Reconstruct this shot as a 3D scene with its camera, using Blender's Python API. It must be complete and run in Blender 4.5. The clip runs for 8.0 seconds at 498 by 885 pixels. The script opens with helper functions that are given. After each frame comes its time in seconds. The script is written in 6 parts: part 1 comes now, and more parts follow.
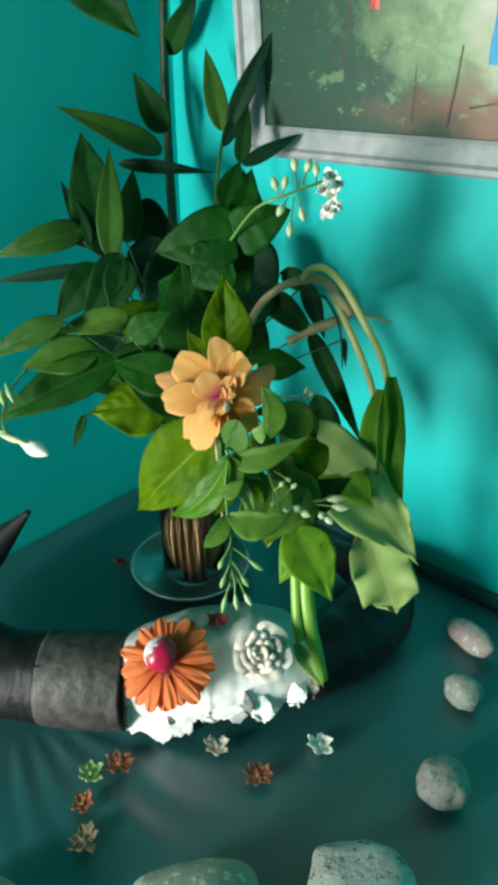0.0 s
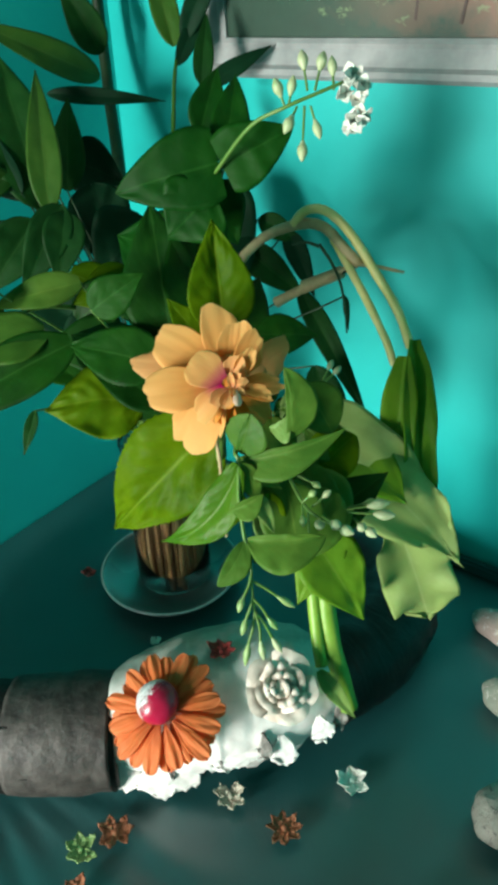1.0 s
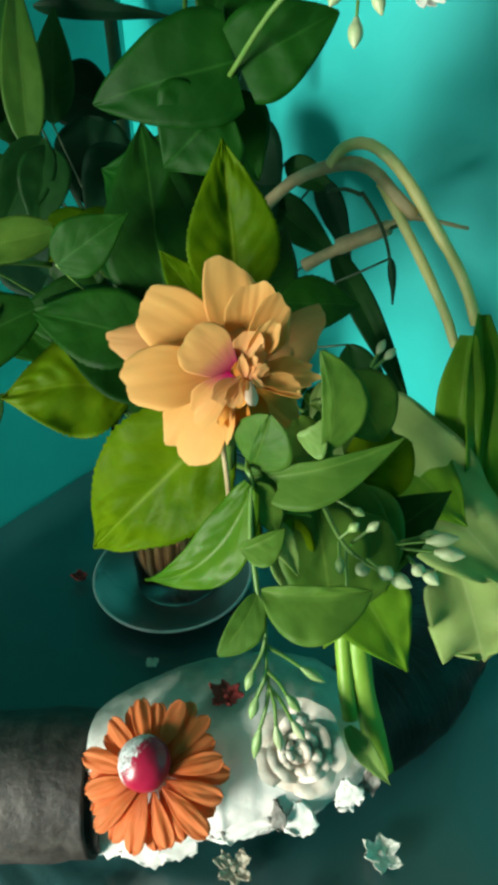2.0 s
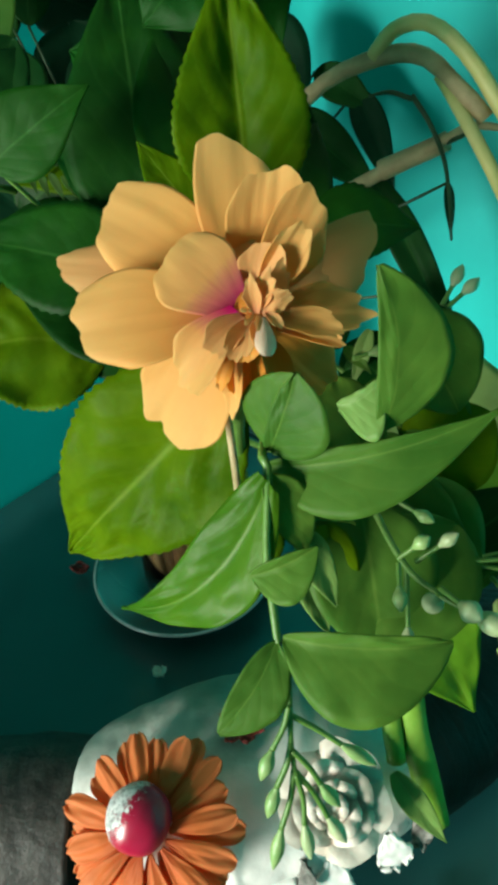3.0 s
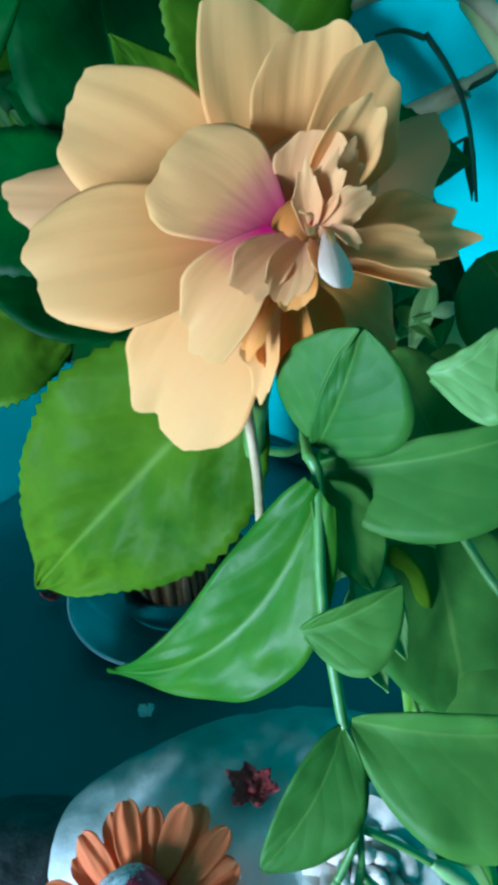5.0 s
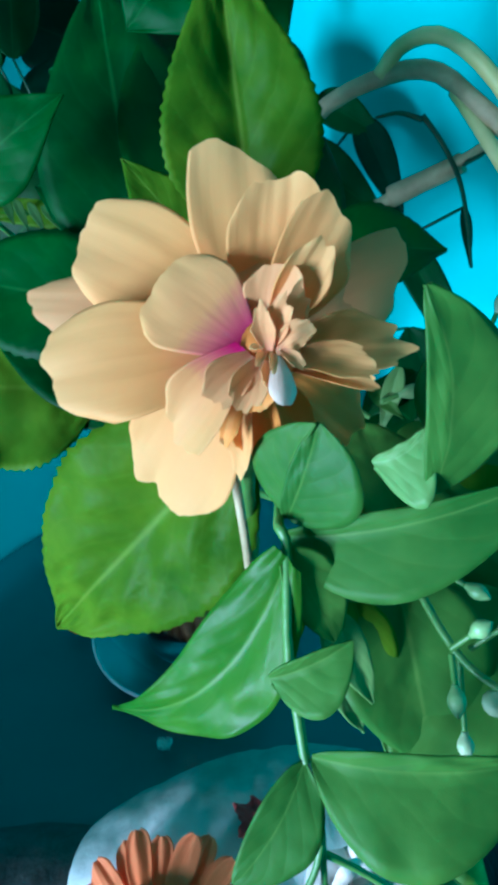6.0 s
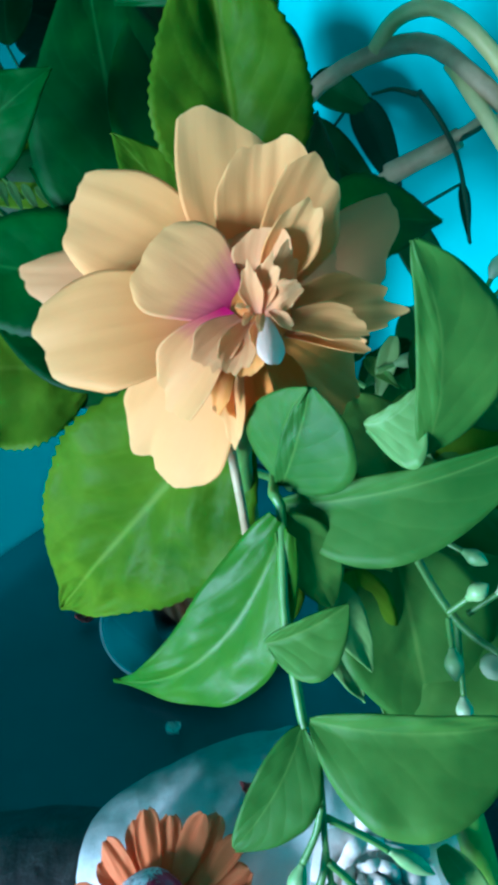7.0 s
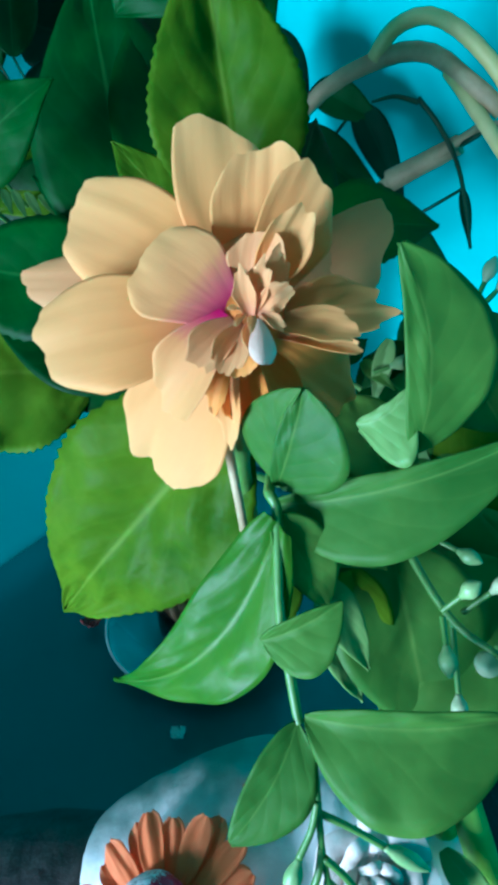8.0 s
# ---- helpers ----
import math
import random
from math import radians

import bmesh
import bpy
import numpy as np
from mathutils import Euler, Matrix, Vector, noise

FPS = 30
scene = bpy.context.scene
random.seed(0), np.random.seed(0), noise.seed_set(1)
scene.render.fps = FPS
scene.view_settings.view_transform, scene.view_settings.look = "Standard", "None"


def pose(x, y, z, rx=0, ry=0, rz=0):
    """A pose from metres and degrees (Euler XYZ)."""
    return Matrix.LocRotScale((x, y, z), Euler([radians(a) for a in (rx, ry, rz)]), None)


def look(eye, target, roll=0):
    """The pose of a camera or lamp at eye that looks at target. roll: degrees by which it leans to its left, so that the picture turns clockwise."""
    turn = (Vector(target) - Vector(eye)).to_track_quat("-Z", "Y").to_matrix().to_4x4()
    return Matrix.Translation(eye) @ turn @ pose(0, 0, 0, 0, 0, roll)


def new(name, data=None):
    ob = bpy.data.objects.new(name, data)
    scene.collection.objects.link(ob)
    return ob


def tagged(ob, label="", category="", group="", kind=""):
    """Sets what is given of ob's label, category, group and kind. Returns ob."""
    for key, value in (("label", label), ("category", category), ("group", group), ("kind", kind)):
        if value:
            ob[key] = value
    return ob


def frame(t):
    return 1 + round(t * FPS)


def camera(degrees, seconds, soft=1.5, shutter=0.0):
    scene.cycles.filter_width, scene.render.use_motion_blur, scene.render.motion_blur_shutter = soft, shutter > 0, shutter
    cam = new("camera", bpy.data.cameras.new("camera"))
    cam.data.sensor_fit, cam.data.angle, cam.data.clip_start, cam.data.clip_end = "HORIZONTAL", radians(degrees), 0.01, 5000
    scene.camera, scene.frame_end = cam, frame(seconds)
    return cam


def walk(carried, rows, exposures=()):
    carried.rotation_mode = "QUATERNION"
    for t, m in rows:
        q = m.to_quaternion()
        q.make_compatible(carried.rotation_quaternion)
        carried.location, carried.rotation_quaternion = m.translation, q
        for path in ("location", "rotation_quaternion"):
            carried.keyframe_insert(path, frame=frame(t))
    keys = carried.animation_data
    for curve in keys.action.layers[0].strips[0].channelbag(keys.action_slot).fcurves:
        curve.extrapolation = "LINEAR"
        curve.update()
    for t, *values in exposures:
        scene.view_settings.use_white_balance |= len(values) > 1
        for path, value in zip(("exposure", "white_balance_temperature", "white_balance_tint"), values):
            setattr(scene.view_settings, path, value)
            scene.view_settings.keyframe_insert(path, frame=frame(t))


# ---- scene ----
cam = camera(39.3, 8.0, 4.4, 0.0)
PATH = [
    (0, (0.213, 0.273, 1.381), (0.003, 2.011, 0.412), -0.3),
    (0.5, (0.167, 0.339, 1.346), (0.037, 2.022, 0.273), -2.1),
    (1, (0.156, 0.399, 1.336), (0.107, 2.09, 0.27), -1.7),
    (1.5, (0.163, 0.459, 1.311), (0.098, 2.133, 0.219), -1.4),
    (2, (0.153, 0.508, 1.286), (0.053, 2.156, 0.158), -1.3),
    (2.2, (0.153, 0.53, 1.276), (0.009, 2.159, 0.124), -2.4),
    (3.5, (0.15, 0.605, 1.214), (-0.025, 2.203, 0.025), -3.1),
    (4, (0.146, 0.622, 1.211), (-0.027, 2.235, 0.041), -3.0),
    (4.2, (0.14, 0.633, 1.203), (0.005, 2.231, 0.008), -2.3),
    (5.3, (0.132, 0.636, 1.192), (0.046, 2.272, 0.044), -3.2),
    (5.5, (0.137, 0.632, 1.206), (-0.062, 2.275, 0.083), -3.9),
    (6, (0.146, 0.622, 1.214), (-0.037, 2.285, 0.119), -4.6),
    (6.5, (0.148, 0.624, 1.209), (-0.025, 2.264, 0.077), -4.6),
    (7, (0.149, 0.619, 1.209), (-0.055, 2.269, 0.097), -6.1),
    (7.5, (0.15, 0.617, 1.21), (-0.059, 2.27, 0.103), -6.2),
    (8, (0.152, 0.616, 1.209), (-0.073, 2.276, 0.116), -6.6),
]
EXPOSURES = [(0.0, 0.08, 6500, 8), (2.2, 0.0, 7000, 6), (3.5, -0.12, 6500, 0), (4.2, -0.24, 5600, -1), (5.3, 0.22, 4250, 7), (8.0, 0.31, 4400, 7)]
walk(cam, [(t, look(eye, target, roll)) for t, eye, target, roll in PATH], EXPOSURES)

# ---- light ----
CORNER = Vector((-0.019, 1.343, 0.0))
ALONG = Vector((0.815, -0.579, 0.0)).normalized()      # the bright wall runs this way from the corner
INTO = Vector((-0.579, -0.815, 0.0)).normalized()      # the dark wall runs this way from the corner
ROOM, DEEP_ROOM, HIGH, TABLE = 4.6, 2.0, 3.2, 0.75
UP = Vector((0, 0, 1))
WALL_ROT = Matrix((ALONG, -INTO, UP)).transposed()      # local x along the bright wall, local y out through it


def room(s, q, z):
    """A place from metres along the bright wall, metres out from it and height."""
    return CORNER + ALONG * s + INTO * q + UP * z


world = bpy.data.worlds.new("world")
scene.world = world
world.use_nodes = True
wn = world.node_tree
sky = wn.nodes.new("ShaderNodeTexSky")
sky.sky_type, sky.sun_disc, sky.sun_elevation, sky.sun_rotation = "NISHITA", False, radians(40), radians(200)
wn.nodes["Background"].inputs[1].default_value = 0.12
wn.links.new(sky.outputs[0], wn.nodes["Background"].inputs[0])


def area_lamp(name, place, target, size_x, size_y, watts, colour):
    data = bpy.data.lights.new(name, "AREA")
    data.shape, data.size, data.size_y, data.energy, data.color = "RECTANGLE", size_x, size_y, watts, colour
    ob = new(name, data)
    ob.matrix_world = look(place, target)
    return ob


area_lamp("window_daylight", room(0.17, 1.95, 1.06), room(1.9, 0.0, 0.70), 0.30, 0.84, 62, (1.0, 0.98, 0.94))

# ---- materials ----
def nodes_of(name):
    m = bpy.data.materials.new(name)
    m.use_nodes = True
    t = m.node_tree
    return m, t, t.nodes["Principled BSDF"]


def node(t, kind, **values):
    n = t.nodes.new(kind)
    for k, v in values.items():
        n.inputs[k].default_value = v
    return n


def ramp(t, fac, *stops):
    r = t.nodes.new("ShaderNodeValToRGB")
    el = r.color_ramp.elements
    while len(el) < len(stops):
        el.new(0.5)
    for e, (p, c) in zip(el, stops):
        e.position, e.color = p, (*c, 1)
    t.links.new(fac, r.inputs[0])
    return r.outputs[0]


def mix(t, fac, a, b, blend="MIX"):
    m = t.nodes.new("ShaderNodeMix")
    m.data_type, m.blend_type = "RGBA", blend
    for sock, v in ((m.inputs[0], fac), (m.inputs[6], a), (m.inputs[7], b)):
        if isinstance(v, (int, float)):
            sock.default_value = v
        elif isinstance(v, tuple):
            sock.default_value = (*v, 1)
        else:
            t.links.new(v, sock)
    return m.outputs[2]


def maths(t, op, a, b=0.0, c=0.0):
    n = t.nodes.new("ShaderNodeMath")
    n.operation = op
    for i, v in enumerate((a, b, c)):
        if isinstance(v, (int, float)):
            n.inputs[i].default_value = v
        else:
            t.links.new(v, n.inputs[i])
    return n.outputs[0]


def noise_of(t, scale, detail=4.0, rough=0.55, coord="Object", stretch=None):
    tc = t.nodes.new("ShaderNodeTexCoord")
    out = tc.outputs[coord]
    if stretch:
        mp = t.nodes.new("ShaderNodeMapping")
        mp.inputs["Scale"].default_value = stretch
        t.links.new(out, mp.inputs[0])
        out = mp.outputs[0]
    n = node(t, "ShaderNodeTexNoise", Scale=scale, Detail=detail, Roughness=rough)
    t.links.new(out, n.inputs["Vector"])
    return n.outputs["Fac"]


def bump(t, b, height, strength, distance=0.002):
    n = node(t, "ShaderNodeBump", Strength=strength, Distance=distance)
    t.links.new(height, n.inputs["Height"])
    t.links.new(n.outputs[0], b.inputs["Normal"])


def plain(name, c1, c2, scale=30.0, rough=0.6, bump_strength=0.2, fine=200.0, metal=0.0, spec=0.5, distance=0.002):
    """A surface of two near colours with fine relief."""
    m, t, b = nodes_of(name)
    n = noise_of(t, scale)
    t.links.new(ramp(t, n, (0.3, c1), (0.7, c2)), b.inputs["Base Color"])
    b.inputs["Roughness"].default_value, b.inputs["Metallic"].default_value = rough, metal
    b.inputs["Specular IOR Level"].default_value = spec
    bump(t, b, noise_of(t, fine, 6.0), bump_strength, distance)
    return m


def leaf_material(name, dark, light, vein, rough=0.38, glow=0.3, veins=7.0, spec=0.32):
    """Leaf blade with midrib and faint side veins along its own length, slightly see-through to light."""
    m, t, b = nodes_of(name)
    uv = t.nodes.new("ShaderNodeUVMap")
    sep = t.nodes.new("ShaderNodeSeparateXYZ")
    t.links.new(uv.outputs[0], sep.inputs[0])
    u, v = sep.outputs[0], sep.outputs[1]
    obi = t.nodes.new("ShaderNodeObjectInfo")
    wobble = noise_of(t, 38.0, 3.0)
    across = maths(t, "ABSOLUTE", maths(t, "SUBTRACT", u, 0.5))
    rib = node(t, "ShaderNodeMapRange")
    t.links.new(across, rib.inputs[0])
    for k, value in ((1, 0.004), (2, 0.022), (3, 1.0), (4, 0.0)):
        rib.inputs[k].default_value = value
    phase = maths(t, "SUBTRACT", maths(t, "MULTIPLY", v, veins), maths(t, "MULTIPLY", across, veins * 0.9))
    phase = maths(t, "ADD", phase, maths(t, "MULTIPLY_ADD", wobble, 0.7, obi.outputs["Random"]))
    wave = maths(t, "ABSOLUTE", maths(t, "SUBTRACT", maths(t, "FRACT", phase), 0.5))
    side = node(t, "ShaderNodeMapRange")
    t.links.new(wave, side.inputs[0])
    for k, value in ((1, 0.01), (2, 0.09), (3, 1.0), (4, 0.0)):
        side.inputs[k].default_value = value
    big, small = noise_of(t, 26.0, 4.0, 0.6), noise_of(t, 170.0, 4.0, 0.6)
    tone = maths(t, "MULTIPLY_ADD", obi.outputs["Random"], 0.45, maths(t, "MULTIPLY_ADD", big, 1.7, maths(t, "MULTIPLY_ADD", small, 0.3, -0.92)))
    clamp = t.nodes.new("ShaderNodeClamp")
    t.links.new(tone, clamp.inputs[0])
    body = mix(t, clamp.outputs[0], dark, light)
    body = mix(t, maths(t, "MULTIPLY", side.outputs[0], 0.05), body, vein)
    body = mix(t, maths(t, "MULTIPLY", rib.outputs[0], 0.35), body, vein)
    t.links.new(body, b.inputs["Base Color"])
    t.links.new(maths(t, "MULTIPLY_ADD", big, 0.22, rough - 0.08), b.inputs["Roughness"])
    b.inputs["Specular IOR Level"].default_value = spec
    puff = maths(t, "ADD", maths(t, "MULTIPLY", maths(t, "SMOOTH_MIN", wave, 0.3, 0.2), 0.22), maths(t, "ADD", maths(t, "MULTIPLY", big, 1.6), maths(t, "MULTIPLY", small, 0.12)))
    bump(t, b, puff, 0.30, 0.0026)
    tr = t.nodes.new("ShaderNodeBsdfTranslucent")
    t.links.new(mix(t, 0.5, body, light), tr.inputs[0])
    ms = node(t, "ShaderNodeMixShader", Fac=glow)
    t.links.new(b.outputs[0], ms.inputs[1])
    t.links.new(tr.outputs[0], ms.inputs[2])
    t.links.new(ms.outputs[0], t.nodes["Material Output"].inputs[0])
    return m


def petal_material(name, base, body, edge, throat=0.0):
    """Petal with fine ribs along its length; throat: how far a magenta stain runs up from the base."""
    m, t, b = nodes_of(name)
    uv = t.nodes.new("ShaderNodeUVMap")
    sep = t.nodes.new("ShaderNodeSeparateXYZ")
    t.links.new(uv.outputs[0], sep.inputs[0])
    v = sep.outputs[1]
    ribs = noise_of(t, 4.0, 3.0, 0.5, "UV", (6.0, 0.5, 1.0))
    blotch = noise_of(t, 40.0, 3.0)
    c = ramp(t, maths(t, "MULTIPLY_ADD", maths(t, "SUBTRACT", blotch, 0.5), 0.45, v), (0.0, base), (0.45, body), (1.0, edge))
    c = mix(t, maths(t, "MULTIPLY", ribs, 0.18), c, base)
    if throat:
        ray = maths(t, "MULTIPLY_ADD", ribs, 0.5 * throat, throat * 0.7)
        stain = node(t, "ShaderNodeMapRange")
        t.links.new(v, stain.inputs[0])
        t.links.new(ray, stain.inputs[1])
        stain.inputs[2].default_value, stain.inputs[3].default_value, stain.inputs[4].default_value = 0.04, 0.0, 1.0
        c = mix(t, stain.outputs[0], c, (0.56, 0.004, 0.14))
    t.links.new(c, b.inputs["Base Color"])
    b.inputs["Roughness"].default_value = 0.6
    b.inputs["Specular IOR Level"].default_value = 0.25
    bump(t, b, maths(t, "ADD", ribs, maths(t, "MULTIPLY", blotch, 0.8)), 0.06, 0.0014)
    tr = t.nodes.new("ShaderNodeBsdfTranslucent")
    t.links.new(c, tr.inputs[0])
    ms = node(t, "ShaderNodeMixShader", Fac=0.48)
    t.links.new(b.outputs[0], ms.inputs[1])
    t.links.new(tr.outputs[0], ms.inputs[2])
    t.links.new(ms.outputs[0], t.nodes["Material Output"].inputs[0])
    return m


def wall_material(name):
    m, t, b = nodes_of(name)
    n = noise_of(t, 2.2, 5.0, 0.6)
    c = ramp(t, n, (0.3, (0.003, 0.50, 0.475)), (0.7, (0.004, 0.58, 0.55)))
    scuff = noise_of(t, 14.0, 6.0, 0.7)
    c = mix(t, maths(t, "MULTIPLY", scuff, 0.22), c, (0.004, 0.42, 0.41))
    t.links.new(c, b.inputs["Base Color"])
    b.inputs["Roughness"].default_value = 0.55
    b.inputs["Specular IOR Level"].default_value = 0.35
    bump(t, b, maths(t, "ADD", noise_of(t, 160.0, 5.0), noise_of(t, 18.0, 3.0)), 0.05, 0.003)
    return m


def satin_material(name):
    """Dark teal satin, woven fine, glossy."""
    m, t, b = nodes_of(name)
    n = noise_of(t, 6.0, 4.0)
    t.links.new(ramp(t, n, (0.3, (0.009, 0.063, 0.065)), (0.7, (0.013, 0.085, 0.087))), b.inputs["Base Color"])
    t.links.new(maths(t, "MULTIPLY_ADD", n, 0.15, 0.30), b.inputs["Roughness"])
    b.inputs["Specular IOR Level"].default_value = 1.0
    b.inputs["Sheen Weight"].default_value, b.inputs["Sheen Roughness"].default_value = 0.2, 0.4
    b.inputs["Sheen Tint"].default_value = (0.2, 0.75, 0.75, 1)
    weave = noise_of(t, 900.0, 2.0, 0.5, "Object", (1.0, 0.15, 1.0))
    bump(t, b, maths(t, "ADD", weave, noise_of(t, 25.0, 3.0)), 0.1, 0.002)
    return m


def horn_material(name):
    """Black horn, ringed across and scratched grey."""
    m, t, b = nodes_of(name)
    uv = t.nodes.new("ShaderNodeUVMap")
    sep = t.nodes.new("ShaderNodeSeparateXYZ")
    t.links.new(uv.outputs[0], sep.inputs[0])
    rings = noise_of(t, 5.0, 5.0, 0.65, "UV", (0.6, 9.0, 1.0))
    scratch = noise_of(t, 24.0, 6.0, 0.7, "UV", (2.0, 5.0, 1.0))
    grey = maths(t, "MULTIPLY", maths(t, "POWER", rings, 1.6), scratch)
    c = ramp(t, grey, (0.08, (0.004, 0.004, 0.004)), (0.26, (0.011, 0.010, 0.009)), (0.50, (0.09, 0.08, 0.068)))
    t.links.new(c, b.inputs["Base Color"])
    b.inputs["Roughness"].default_value = 0.42
    b.inputs["Specular IOR Level"].default_value = 0.25
    bump(t, b, maths(t, "ADD", rings, maths(t, "MULTIPLY", scratch, 0.4)), 0.6, 0.004)
    return m


def stone_material(name, c1, c2, speck):
    m, t, b = nodes_of(name)
    n = noise_of(t, 28.0, 6.0, 0.65)
    c = ramp(t, n, (0.3, c1), (0.7, c2))
    c = mix(t, maths(t, "GREATER_THAN", noise_of(t, 150.0, 4.0, 0.7), 0.6), c, speck)
    obi = t.nodes.new("ShaderNodeObjectInfo")
    c = mix(t, maths(t, "MULTIPLY", obi.outputs["Random"], 0.3), c, speck)
    t.links.new(c, b.inputs["Base Color"])
    b.inputs["Roughness"].default_value = 0.75
    bump(t, b, maths(t, "ADD", noise_of(t, 60.0, 6.0, 0.7), maths(t, "MULTIPLY", noise_of(t, 260.0, 3.0), 0.5)), 0.7, 0.003)
    return m


def glass_material(name, colour, rough=0.03, ior=1.46, clear=1.0):
    m, t, b = nodes_of(name)
    b.inputs["Base Color"].default_value = (*colour, 1)
    b.inputs["Transmission Weight"].default_value = clear
    b.inputs["IOR"].default_value = ior
    t.links.new(maths(t, "MULTIPLY_ADD", noise_of(t, 30.0), 0.15, rough), b.inputs["Roughness"])
    return m


def skull_material(name):
    """Chalk-white bone, mottled greyer, cracked dark along its broken edge; plant shade painted grey-green over its
    back.
    """
    m, t, b = nodes_of(name)
    n = noise_of(t, 16.0, 6.0, 0.65)
    c = ramp(t, n, (0.25, (0.50, 0.50, 0.46)), (0.5, (0.82, 0.81, 0.78)), (0.7, (0.88, 0.87, 0.84)))
    vor = node(t, "ShaderNodeTexVoronoi", Scale=16.0)
    vor.feature = "DISTANCE_TO_EDGE"
    tc = t.nodes.new("ShaderNodeTexCoord")
    warp = mix(t, 0.10, tc.outputs["Object"], node_color(t, 30.0))
    t.links.new(warp, vor.inputs["Vector"])
    crack = maths(t, "MULTIPLY", maths(t, "LESS_THAN", vor.outputs["Distance"], 0.012), maths(t, "GREATER_THAN", noise_of(t, 22.0, 2.0), 0.58))
    c = mix(t, maths(t, "MULTIPLY", crack, 0.3), c, (0.06, 0.05, 0.045))
    sep = t.nodes.new("ShaderNodeSeparateXYZ")
    t.links.new(tc.outputs["Object"], sep.inputs[0])
    # shade of the arrangement above, painted grey-green over the plate's back
    shade_mask = node(t, "ShaderNodeMapRange")
    t.links.new(maths(t, "ADD", maths(t, "MULTIPLY_ADD", sep.outputs[0], -0.14, sep.outputs[1]), maths(t, "MULTIPLY", noise_of(t, 24.0, 5.0), 0.05)), shade_mask.inputs[0])
    shade_mask.inputs[1].default_value, shade_mask.inputs[2].default_value = 0.794, 0.836
    shade_tone = ramp(t, noise_of(t, 60.0, 4.0), (0.3, (0.19, 0.225, 0.185)), (0.7, (0.30, 0.33, 0.28)))
    c = mix(t, shade_mask.outputs[0], c, shade_tone)
    t.links.new(c, b.inputs["Base Color"])
    b.inputs["Roughness"].default_value = 0.5
    bump(t, b, maths(t, "ADD", n, maths(t, "MULTIPLY", noise_of(t, 140.0, 5.0), 0.5)), 0.35, 0.003)
    return m


def node_color(t, scale):
    n = node(t, "ShaderNodeTexNoise", Scale=scale, Detail=3.0)
    tc = t.nodes.new("ShaderNodeTexCoord")
    t.links.new(tc.outputs["Object"], n.inputs["Vector"])
    return n.outputs["Color"]


def berry_material(name):
    """Glossy crimson bead with a patch of silver glitter."""
    m, t, b = nodes_of(name)
    tc = t.nodes.new("ShaderNodeTexCoord")
    sep = t.nodes.new("ShaderNodeSeparateXYZ")
    t.links.new(tc.outputs["Object"], sep.inputs[0])
    side = maths(t, "MULTIPLY_ADD", sep.outputs[0], -38.0, maths(t, "MULTIPLY", sep.outputs[1], 20.0))
    grit = noise_of(t, 260.0, 6.0, 0.8)
    mask = maths(t, "GREATER_THAN", maths(t, "ADD", side, maths(t, "MULTIPLY", grit, 1.5)), 0.93)
    c = mix(t, mask, mix(t, noise_of(t, 60.0), (0.30, 0.006, 0.03), (0.46, 0.012, 0.06)), ramp(t, noise_of(t, 500.0), (0.3, (0.25, 0.27, 0.28)), (0.6, (0.85, 0.85, 0.85))))
    t.links.new(c, b.inputs["Base Color"])
    b.inputs["Roughness"].default_value = 0.28
    bump(t, b, maths(t, "MULTIPLY", mask, grit), 0.8, 0.002)
    return m


